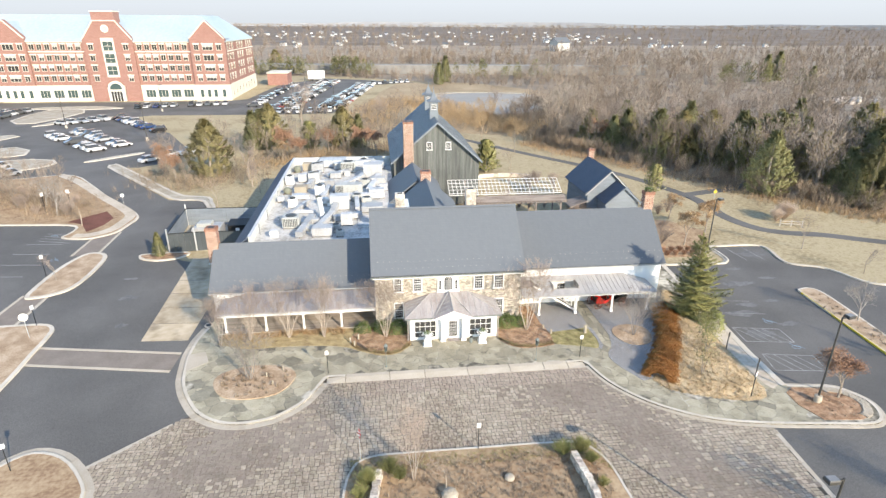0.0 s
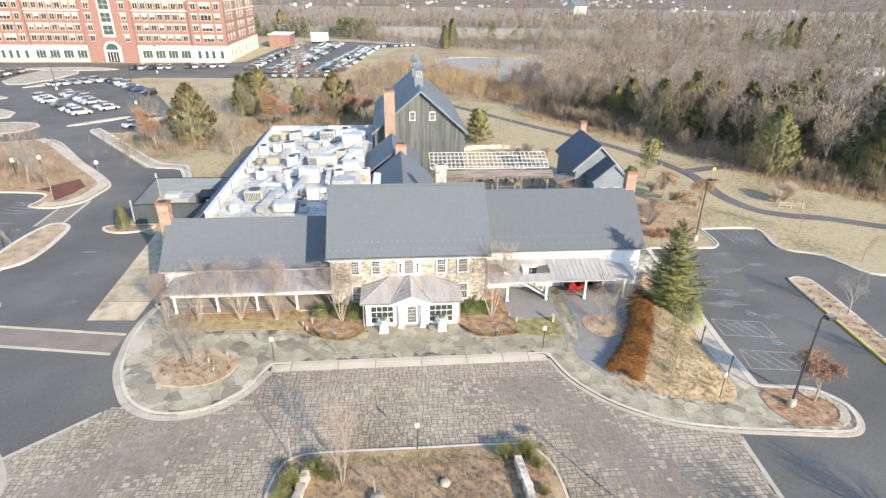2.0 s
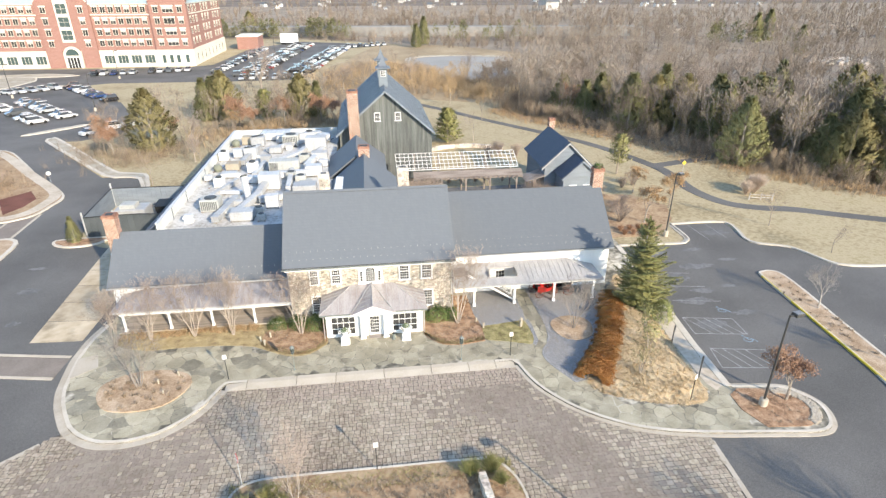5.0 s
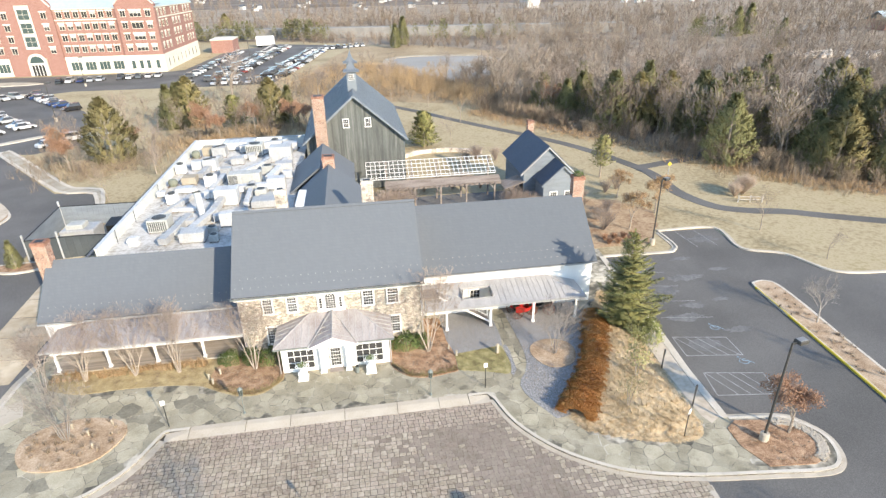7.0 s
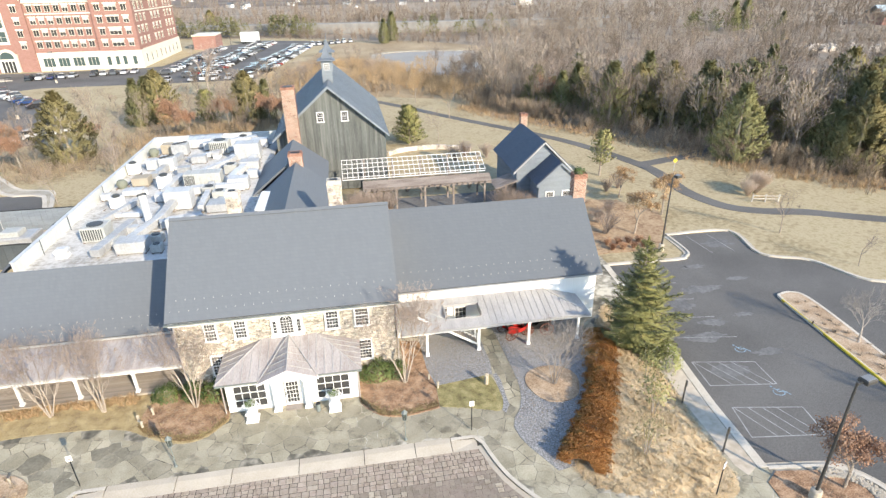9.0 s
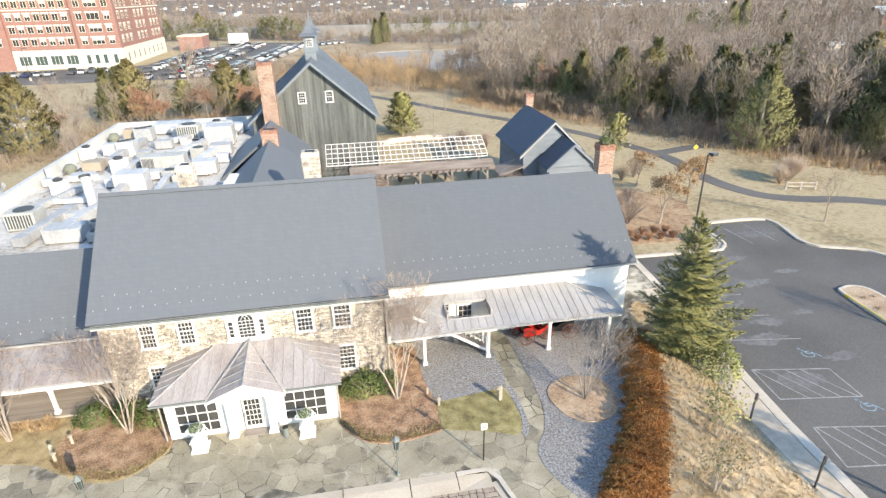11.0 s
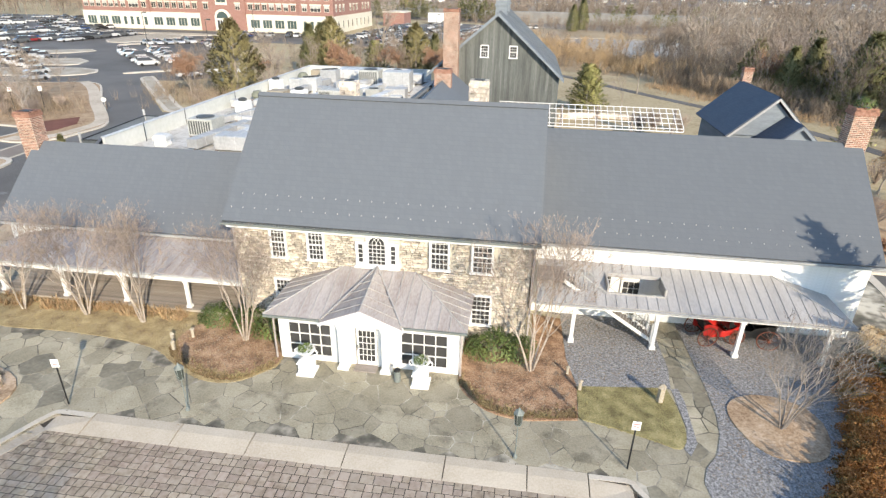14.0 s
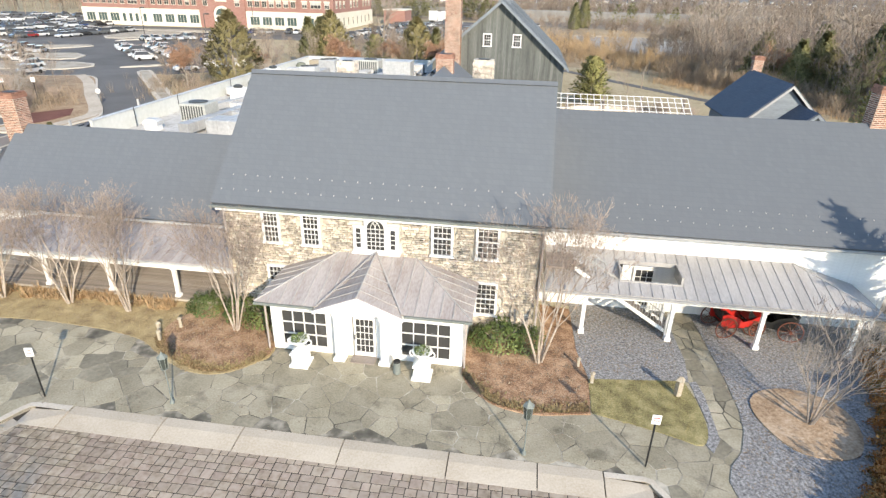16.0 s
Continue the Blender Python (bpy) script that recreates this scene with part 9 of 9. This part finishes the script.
rb = twig_bush("red_twig_shrub", "low russet leafless shrub", 93, 0.8, 110, M_LEAFRED)
spread(rb, [(29.5 + 1.1 * (k % 4), 17.2 + 1.2 * (k // 4), -0.17, 40 * k, 1.0) for k in range(8)])
gb = twig_bush("bare_shrub", "grey-brown leafless shrub in the garden", 94, 2.2, 80, M_TWIG)
gsp = [(5.2, 31.0), (7.0, 30.4), (4.6, 28.6), (8.4, 30.8), (23.3, 28.3), (24.4, 27.2), (22.6, 30.0), (20.0, 50), (22, 52), (25, 51), (31, 24), (33, 26), (36, 33), (38, 34), (30.5, 21), (-52.5, 41), (-55, 43.5), (-57.5, 42), (-54, 47), (-58, 49), (-61, 45), (-63.5, 51), (-66, 47), (7.5, 38.5), (9.5, 39.2), (11.6, 38.4), (13.5, 39.4), (15.6, 38.6), (17.6, 39.2), (19.6, 38.2), (30.6, 28.0), (31.4, 30.2), (5.6, 29.6), (6.6, 28.8), (8.0, 29.6), (21.4, 29.4), (22.0, 28.2)]
spread(gb, [(x, y, -0.1, 31 * k, (1.5 if y < 32 and x < 25 else 1.0) + 0.25 * math.sin(k)) for k, (x, y) in enumerate(gsp)])
tg2 = twig_bush("dry_grass_clump", "big pale dry grass clump by the rail fence", 95, 2.9, 230, M_PALEBRUSH, "grass clumps", 0.8, 5)
spread(tg2, [(53.6, 28.6, -0.17, 0, 1.0), (52.0, 28.0, -0.17, 70, 0.75)])
ivy = bush("chimney_plant", "small green plant growing on the chimney top", 96, 0.5, 0.5, M_GREENLEAF, 260, 0.1)
spread(ivy, [(22.4, 10.7, 10.3, 0, 1.0)])
# brush at the wood's edge and round the pond
ub, r5 = B(), random.Random(55)


def brush_at(b, x, y, h, r, n=9, w=0.022):
    for j in range(n):
        a, e = r.uniform(0, 6.283), r.uniform(0.05, 0.8)
        d = Vector((math.cos(a) * e, math.sin(a) * e, 1)).normalized() * h * r.uniform(0.5, 1.1)
        o = Vector((-math.sin(a), math.cos(a), 0)) * w
        c = Vector((x + r.uniform(-0.4, 0.4), y + r.uniform(-0.4, 0.4), -0.2))
        b.add([c - o, c + o, c + d], [(0, 1, 2)])


def along(pts, n, off, h, b, seed, k=9, w=0.022):
    r, ln = random.Random(seed), smooth_line(pts, 4)
    for i in range(n):
        s = r.random() * (len(ln) - 1)
        j = int(s)
        t = s - j
        brush_at(b, ln[j][0] + (ln[j + 1][0] - ln[j][0]) * t + r.gauss(0, off), ln[j][1] + (ln[j + 1][1] - ln[j][1]) * t + r.gauss(0, off), h * r.uniform(0.5, 1.2), r, k, w)


EDGE = [(30, 88), (36, 77), (47, 61), (58, 40), (66, 31), (76, 25), (100, 8)]
eg = B()
along(EDGE, 1500, 1.7, 0.95, eg, 1, 9, 0.03)
solo("edge_grass", eg, M_DRYTAN, "knee-high tan dry grass along the wood's edge", "grass", "stuff")
along(EDGE, 420, 2.2, 2.0, ub, 31, 9)
along([(-50, 68), (-42, 58), (-33, 62), (-28, 78), (-18, 80), (-6, 84), (2, 100), (6, 118)], 1300, 3.2, 2.0, ub, 2, 9)
along([(8, 112), (16, 130), (14, 160), (18, 132), (40, 128), (52, 135)], 1300, 4.0, 2.6, ub, 3, 9)
along([(-90, 50), (-72, 52), (-63, 50), (-56, 46), (-53, 43)], 900, 2.4, 1.8, ub, 4, 9)
gub = B()
along([(-10, 118), (-6, 150), (6, 165), (16, 150), (22, 128), (30, 112), (34, 104)], 1900, 4.5, 3.0, gub, 5, 9, 0.03)
along([(-30, 72), (-18, 76), (-8, 80)], 500, 3.0, 1.6, gub, 8, 9)
solo("golden_brush", gub, M_GOLD, "golden tan dry brush beyond the barn", "brush", "stuff")
solo("brush", ub, M_BRUSH, "tangled brown winter brush and dry grass", "brush", "stuff")


# far woods, as one stand
def tree_tris(seed, lean):
    """Blades of one far leafless tree, one metre tall."""
    r, segs = random.Random(seed), []
    grow(r, Vector((0, 0, 0)), Vector((0, 0, 1)), 0.42, 0.014, 0, segs, 2 if lean else 3, 3 if lean else 4, 0.07, 0.13, 0.62, 0.6)
    tri = []
    for p, q, ra, rb, lvl in segs:
        d = q - p
        a = r.uniform(0, 3.14)
        w = Vector((math.cos(a), math.sin(a), 0)) * max(ra, 0.0044 if not lean else 0.016)
        tri.append([p - w, p + w, q + w * 0.3 if lvl < 2 else q])
        if lvl < 2:
            w2 = Vector((-math.sin(a), math.cos(a), 0)) * ra
            tri.append([p - w2, p + w2, q])
    return np.array(tri)


def stand(name, label, spots, protos, material, hmin, hmax, seed):
    g = np.random.default_rng(seed)
    out = []
    for x, y in spots:
        t = protos[g.integers(len(protos))]
        a, s = g.uniform(0, 6.283), g.uniform(hmin, hmax)
        c, n = math.cos(a), math.sin(a)
        R = np.array([[c, n, 0], [-n, c, 0], [0, 0, 1]]) * s
        out.append(t.reshape(-1, 3) @ R + (x, y, -0.2))
    v = np.concatenate(out) * K
    me = bpy.data.meshes.new(name)
    nt = len(v) // 3
    me.vertices.add(len(v))
    me.loops.add(len(v))
    me.polygons.add(nt)
    me.vertices.foreach_set("co", v.astype(np.float32).ravel())
    me.loops.foreach_set("vertex_index", np.arange(len(v), dtype=np.int32))
    me.polygons.foreach_set("loop_start", np.arange(0, len(v), 3, dtype=np.int32))
    me.update(calc_edges=True)
    me.materials.append(material)
    return tagged(new(name, me), label, "woods", "", "stuff")


def shrub_tris(seed):
    """Blades of one many-stemmed leafless shrub, one metre tall."""
    r, tri = random.Random(seed), []
    for i in range(11):
        a, e = r.uniform(0, 6.283), r.uniform(0.05, 0.75)
        d = Vector((math.cos(a) * e, math.sin(a) * e, 1)).normalized()
        p = Vector((r.uniform(-0.06, 0.06), r.uniform(-0.06, 0.06), 0))
        for k in range(3):
            q = p + d * r.uniform(0.2, 0.34)
            o = Vector((-math.sin(a), math.cos(a), 0)) * (0.011 - 0.0025 * k)
            tri.append([p - o, p + o, q + o * 0.6])
            for m in range(3):
                f = (d + Vector((r.uniform(-1, 1), r.uniform(-1, 1), r.uniform(-0.3, 0.6))) * 0.8).normalized()
                c = p.lerp(q, r.uniform(0.3, 1.0))
                o2 = f.orthogonal().normalized() * 0.007
                tri.append([c - o2, c + o2, c + f * r.uniform(0.18, 0.4)])
            p, d = q, (d + Vector((r.uniform(-0.4, 0.4), r.uniform(-0.4, 0.4), 0.15))).normalized()
    return np.array(tri)


def pine_tris(seed):
    """Needle sprays of one far pine, one metre tall."""
    r, tri = random.Random(seed), []
    for i in range(110):
        u, a = r.random() ** 0.8, r.uniform(0, 6.283)
        rad = 0.3 * (1 - u) ** 0.7 * r.uniform(0.5, 1.05) + 0.02
        c = Vector((math.cos(a) * rad, math.sin(a) * rad, 0.12 + 0.86 * u))
        v = Vector((math.cos(a), math.sin(a), r.uniform(0.1, 1.0))).normalized() * r.uniform(0.07, 0.14)
        o = v.cross(Vector((r.uniform(-1, 1), r.uniform(-1, 1), 1))).normalized() * 0.03
        tri.append([c - o, c + o, c + v])
    return np.array(tri)


fine = [tree_tris(s, False) for s in range(100, 106)]
coarse = [tree_tris(s, True) for s in range(110, 116)]
NEARW = [(33, 88), (38, 79), (49, 63), (60, 42.5), (68, 33), (78, 27), (115, 9), (330, -30), (400, 330), (75, 330), (66, 200), (66, 150), (46, 122)]
near_spots = scatter(NEARW, 1380, 1, lambda x, y: min(1.0, (62.0 / max(40.0, math.hypot(x, y + 20))) ** 2.2))
stand("woods_near", "dense leafless grey-brown woods", near_spots[330:], fine, M_FARWOOD, 6.0, 13.5, 1)
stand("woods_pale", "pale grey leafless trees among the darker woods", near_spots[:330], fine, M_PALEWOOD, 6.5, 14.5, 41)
shrubs = [shrub_tris(s) for s in range(130, 136)]
ws, wg = [], random.Random(57)
for ln, n, off in ((smooth_line([(31, 92), (38, 80), (49, 64), (60, 43), (68, 34), (78, 27.5), (102, 10)], 4), 330, 1.6), (smooth_line([(36, 96), (44, 86), (55, 69), (66, 49), (75, 40), (86, 33), (108, 18)], 4), 420, 3.2)):
    for k in range(n):
        q = wg.random() * (len(ln) - 1)
        a, c, t = ln[int(q)], ln[int(q) + 1], q - int(q)
        ws.append((a[0] + (c[0] - a[0]) * t + wg.gauss(0, off), a[1] + (c[1] - a[1]) * t + wg.gauss(0, off)))
stand("undergrowth", "grey-brown leafless shrubs along the wood's edge", ws, shrubs, M_BRUSH, 1.6, 4.0, 58)
pines = [pine_tris(s) for s in range(140, 144)]
stand("pine_belt", "belt of dull green pines before the highway", scatter([(-150, 303), (-60, 280), (-8, 270), (-2, 279), (-55, 290), (-150, 312)], 90, 59) + scatter([(12, 258), (45, 250), (80, 240), (88, 254), (48, 266), (16, 272)], 16, 61) + scatter([(150, 215), (185, 200), (215, 225), (180, 250)], 26, 60), pines, M_CEDAR, 5.0, 10.5, 59)
stand("bank_brush", "brown leafless shrubs on the bank before the highway", scatter([(-40, 268), (8, 247), (64, 204), (112, 205), (112, 262), (38, 276), (-40, 285)], 330, 62), shrubs, M_FARWOOD, 2.2, 5.5, 62)
stand("thicket", "leafless thicket between the lots and the barn", scatter([(-52, 70), (-42, 52), (-30, 56), (-22, 66), (-8, 72), (2, 90), (10, 112), (22, 125), (10, 160), (-6, 135), (-30, 128), (-46, 100)], 150, 6) + scatter([(-92, 40), (-62, 41), (-51, 44), (-58, 56), (-70, 60), (-92, 58)], 80, 7), fine, M_FARWOOD, 3.5, 8.5, 6)
stand("pond_thicket", "small tan bare trees before the pond", scatter([(0, 108), (14, 104), (30, 104), (38, 118), (26, 134), (8, 136)], 60, 18), fine, M_GOLD, 4.0, 7.5, 18)
stand("woods_beyond", "leafless woods behind the pond", scatter([(-48, 308), (40, 298), (112, 292), (112, 330), (-48, 350)], 240, 19), coarse, M_FARWOOD, 7, 12, 19)
stand("pond_woods", "leafless woods along the near pond shore", scatter([(27, 108), (38, 90), (62, 96), (66, 150), (54, 140), (42, 130)], 150, 8), fine, M_FARWOOD, 5.5, 11, 8)
stand("woods_west", "leafless woods beyond the far parking lot", scatter([(-460, 240), (-255, 238), (-165, 240), (-160, 300), (-300, 430), (-460, 430)], 620, 9), coarse, M_FARWOOD, 8, 14, 9)
stand("woods_middle", "leafless woods beyond the pond and the highway", scatter([(-420, 268), (-170, 200), (-60, 268), (20, 262), (70, 205), (330, 120), (420, 420), (-420, 400)], 1500, 2, lambda x, y: 0.0 if -75 < x < 105 and y < 300 else 1.0), coarse, M_FARWOOD, 9, 15, 2)
stand("woods_far", "far leafless woods fading to the horizon", scatter([(-900, 395), (900, 395), (1300, 1100), (-1300, 1100)], 2200, 3, lambda x, y: (395 / y) ** 1.2), coarse, M_FARWOOD, 10, 18, 3)
stand("woods_horizon", "hazy woods on the horizon", scatter([(-1700, 1100), (1700, 1100), (3600, 3400), (-3600, 3400)], 1500, 4), [t[:50] * (2.6, 2.6, 1.0) for t in coarse], M_FARWOOD, 18, 30, 4)
hill = B()
arc_at = lambda rad, i: (rad * math.sin(radians(-75 + 1.5 * i)), rad * math.cos(radians(-75 + 1.5 * i)))
for q, (z0, rad) in enumerate(((18, 3950), (25, 4120))):
    o = len(hill.v)
    for i in range(101):
        x, y = arc_at(rad, i)
        hill.v += [(x, y, -1), (x, y, z0 + 6 * math.sin(i * 0.23 + q) + 4 * math.sin(i * 0.53) + 1.5 * math.sin(i * 1.3))]
    hill.f += [(o + 2 * i, o + 2 * i + 2, o + 2 * i + 3, o + 2 * i + 1) for i in range(100)]
# Distance haze is put into the hills' pale blue-grey colour.
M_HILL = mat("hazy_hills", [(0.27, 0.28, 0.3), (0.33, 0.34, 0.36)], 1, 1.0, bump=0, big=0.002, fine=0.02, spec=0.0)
M_SKY = bpy.data.materials.new("pale_sky")
M_SKY.use_nodes = True
kn, kl = M_SKY.node_tree.nodes, M_SKY.node_tree.links
kn.remove(kn["Principled BSDF"])
ke, kg, kz, km, kr2 = (kn.new("ShaderNode" + q) for q in ("Emission", "NewGeometry", "SeparateXYZ", "MapRange", "ValToRGB"))
km.inputs["From Max"].default_value = 260.0
kr2.color_ramp.elements[0].color, kr2.color_ramp.elements[1].color = (0.31, 0.33, 0.35, 1), (0.36, 0.385, 0.415, 1)
kl.new(kg.outputs["Position"], kz.inputs[0])
kl.new(kz.outputs[2], km.inputs[0])
kl.new(km.outputs[0], kr2.inputs[0])
kl.new(kr2.outputs[0], ke.inputs[0])
kl.new(ke.outputs[0], kn["Material Output"].inputs[0])
solo("backdrop_sky", B().add([(*arc_at(4220, i), z) for i in range(101) for z in (-1, 330)], [(2 * i, 2 * i + 2, 2 * i + 3, 2 * i + 1) for i in range(100)]), M_SKY, "pale hazy blue-white sky low over the horizon", "sky", "structure")
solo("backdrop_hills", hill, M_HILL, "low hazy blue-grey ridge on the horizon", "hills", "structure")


def far_house():
    h = thing("far_house", "far pale suburban house with grey roof", "house", group="far houses")
    part("wall", B().box(-6, 6, -4.5, 4.5, -0.5, 6).slab([(-6, -4.5, 6), (-6, 0, 9), (-6, 4.5, 6)], -0.2), M_FARSIDING, h)
    part("roof", gable_roof_x(B(), -6.5, 6.5, -5.2, 5.7, 0, 9.4, 5.2), M_SLATE, h)
    return h


g5 = random.Random(77)
hs = [(189, 567, 0, 25, 1.4)] + [(g5.uniform(-360, 520), g5.uniform(600, 1700), 0, g5.uniform(-60, 60), g5.uniform(0.28, 0.6)) for k in range(170)]
spread(far_house(), hs)
rbn = thing("red_barn", "far red barn with pale roof", "barn", (283, 236, 0))
part("wall", B().box(273, 294, 231, 243, -0.2, 5), M_BIGBRICK, rbn)
part("roof", gable_roof_x(B(), 272, 295, 230, 4.8, 237, 9, 244), M_BLUEROOF, rbn)
rp = B()
for k in range(160):
    s = r5.uniform(0.5, 1.6)
    rp.lathe([(s, 0), (s * 0.9, s * 0.6), (s * 0.3, s)], 5, (177 + r5.gauss(0, 9), 153 + r5.gauss(0, 4), -0.2))
solo("rock_pile", rp, M_STONE, "far pile of pale rocks", "rocks", "stuff")

# ---- pieces of walls and pavements ----
# facade stones
stones = []
z = 0.05
while z < 5.15:
    h = rng.uniform(0.07, 0.15)
    x = MX0 + 0.32
    while x < MX1 - 0.32:
        w = rng.uniform(0.12, 0.38)
        x2 = min(x + w, MX1 - 0.3)
        if not any(x2 > o[0] and x < o[1] and z + h > o[2] and z < o[3] for o in OPEN) and not (-4.2 < (x + x2) / 2 < 4.2 and z < 2.5):
            stones.append((x, x2, z, z + h))
        x = x2
    z += h
rest = B()
stone_me = [B().cbox(0, 1, 0, 1, 0, 1, 0.08).data("stone", M_STONE)]
rng.shuffle(stones)
for i, (x0, x1, z0, z1) in enumerate(stones):
    d = rng.uniform(0.03, 0.075)
    if i < 300:
        ob = piece("stone", stone_me[0], stone_wall)
        m = Matrix.Translation(Vector((x0 + 0.012, WALL + 0.12, z0 + 0.01)) * K - OFF["main_block"] * K) @ Matrix.Rotation(radians(90), 4, "X") @ Matrix.Diagonal((x1 - x0 - 0.02, z1 - z0 - 0.018, 0.06 + d, 1))
        ob.matrix_basis = m
    else:
        rest.cbox(x0 + 0.012, x1 - 0.01, z0 + 0.01, z1 - 0.01, 0, 0.06 + d, 0.012, Matrix(((1, 0, 0, 0), (0, 0, -1, WALL + 0.12), (0, 1, 0, 0), (0, 0, 0, 1))))
tagged(part("stone_rest", rest, M_STONE, stone_wall), kind="stuff")

# pavers of the court
isle = smooth_line(CENTRE, 4, True)
pav = B()
paver_bed = bpy.data.objects["paver_bed"]
prng, count = random.Random(23), 0
worn = B()
# The east lane's southern end also lays tree shade into the paver colour.
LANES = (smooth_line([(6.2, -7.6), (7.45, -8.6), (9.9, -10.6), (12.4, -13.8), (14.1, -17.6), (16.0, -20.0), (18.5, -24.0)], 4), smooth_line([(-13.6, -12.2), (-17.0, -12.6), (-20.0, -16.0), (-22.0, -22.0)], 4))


def court_dark(x, y):
    """How far tyres and painted tree shade darken the court here, 0 to 1."""
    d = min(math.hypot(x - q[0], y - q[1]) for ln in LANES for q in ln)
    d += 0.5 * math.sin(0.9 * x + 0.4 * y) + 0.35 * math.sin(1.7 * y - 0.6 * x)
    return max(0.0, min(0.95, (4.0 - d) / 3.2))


unit = B().cbox(-0.5, 0.5, -0.5, 0.5, -0.03, 0, 0.008).data("paver", M_PAVER)
y = -5.6
while y > -30.2:
    x = -42.5 + prng.uniform(0, 0.4)
    while x < 21.5:
        # a block of two broken courses, each cut in one to three stones
        bw, cut = prng.choice((0.62, 0.76, 0.9, 1.1)), prng.choice((0.26, 0.32, 0.4))
        for yt, hh in ((y, cut), (y - cut, 0.66 - cut)):
            n = 2 if bw < 0.8 else prng.choice((2, 3))
            at = [0.0] + [bw * (k + prng.uniform(-0.16, 0.16)) / n for k in range(1, n)] + [bw]
            for u0, u1 in zip(at, at[1:]):
                w = u1 - u0
                cx, cy = x + (u0 + u1) / 2, yt - hh / 2
                if not inside((cx, cy), PAVE) or inside((cx, cy), isle) or inside((cx, cy), PAD):
                    continue
                a, c, z = w - 0.032, hh - 0.032, ROAD + 0.03 + prng.uniform(-0.004, 0.004)
                if count < 300 and -8 < cx < 12 and cy > -9:
                    ob = piece("paver", unit, paver_bed)
                    ob.matrix_basis = Matrix.Translation(Vector((cx, cy, z)) * K) @ Matrix.Diagonal((a, c, 1, 1))
                    count += 1
                elif prng.random() < court_dark(cx, cy):
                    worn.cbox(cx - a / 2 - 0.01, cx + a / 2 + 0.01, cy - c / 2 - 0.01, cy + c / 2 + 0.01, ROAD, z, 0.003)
                else:
                    pav.cbox(cx - a / 2, cx + a / 2, cy - c / 2, cy + c / 2, ROAD, z, 0.004)
        x += bw
    y -= 0.66
po = new("pavers", pav.data("pavers", M_PAVER))
po.parent = paver_bed
tagged(po, kind="stuff")
wo = new("worn_pavers", worn.data("worn_pavers", M_PAVERDARK))
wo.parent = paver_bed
tagged(wo, label="pavers darkened by tyres, at the south-east also by painted tree shade", kind="stuff")

# flagstones of the walk
fr2 = random.Random(29)
sites = []
for k in range(9000):
    p = (fr2.uniform(-24.6, 29.0), fr2.uniform(-15.5, 6.5))
    size = fr2.choice((0.6, 0.8, 1.0, 1.25))
    if not (13.0 < p[0] < 14.6 and -3.4 < p[1] < 5.5) and all(math.hypot(p[0] - q[0], (p[1] - q[1]) * 1.15) > 0.39 * (size + q[2]) for q in sites):
        sites.append((*p, size))
# the narrow path beside the gravel, two stones wide
PATHX = lambda y: 13.85 - 0.09 * max(0.0, -1.0 - y) ** 2
sites += [(PATHX(y) + sx * fr2.uniform(0.28, 0.4), y + fr2.uniform(-0.22, 0.22), 0.75) for y in [-3.2 + 0.82 * k for k in range(11)] for sx in (-1, 1) if fr2.random() > 0.16]
pad_obj = bpy.data.objects["pavement"]
NOFLAG = [MOUND, BED_W[::-1], MUL_W[::-1]]
count, flag_rest, damp_rest = 0, B(), B()
for sx, sy, ss in sites:
    if not (-24.6 < sx < 29 and inside((sx, sy), offset_line(PAD, 0.0))) or any(inside((sx, sy), q) for q in NOFLAG) or (sy > 3.2 and -22 < sx < 7) or sx > 25.2:
        continue
    cell = [(sx - 2.2, sy - 2.2), (sx + 2.2, sy - 2.2), (sx + 2.2, sy + 2.2), (sx - 2.2, sy + 2.2)]
    for ox, oy, os in sites:
        if (ox, oy) != (sx, sy) and abs(ox - sx) < 4.4 and abs(oy - sy) < 4.4:
            far = (ox - sx) ** 2 + (oy - sy) ** 2
            share = 0.5 + 0.22 * (ss * ss - os * os) / far
            cell = clip(cell, (sx + (ox - sx) * share, sy + (oy - sy) * share), (ox - sx, oy - sy))
    path = 13.0 < sx < 14.6 and -3.6 < sy < 5.5
    cell = shrink(cell, 0.026 if path else fr2.choice((0.009, 0.014, 0.02, 0.028)))
    if len(cell) < 3:
        continue
    if not all(inside(p, PAD) for p in cell):
        cut = list(PAD)
        for i in range(len(cell)):
            p, q = cell[i - 1], cell[i]
            cut = clip(cut, p, (q[1] - p[1], p[0] - q[0]))
        cell = cut
        if len(cell) < 3:
            continue
    zt = -0.009 + fr2.uniform(-0.003, 0.004)
    b = B().prism(cell, -0.05, zt)
    damp = math.sin(sx * 0.9 + 1.0) * math.sin(sy * 1.3 + sx * 0.5) + fr2.uniform(-0.5, 0.5) > (0.0 if path else 0.7 if sx < -8 else 0.85 if sx < -4 else 1.05)
    if count < 300 and -9.5 < sx < 11.5 and sy < 0.0:
        ob = new("flagstone", b.data("flagstone", M_DAMP if damp else M_FLAG))
        ob.parent = pad_obj
        count += 1
    else:
        (damp_rest if damp else flag_rest).add(b.v, b.f)
do = new("damp_flagstones", damp_rest.data("damp_flagstones", M_DAMP))
do.parent = pad_obj
tagged(do, kind="stuff")
fo = new("flagstones", flag_rest.data("flagstones", M_FLAG))
fo.parent = pad_obj
tagged(fo, kind="stuff")
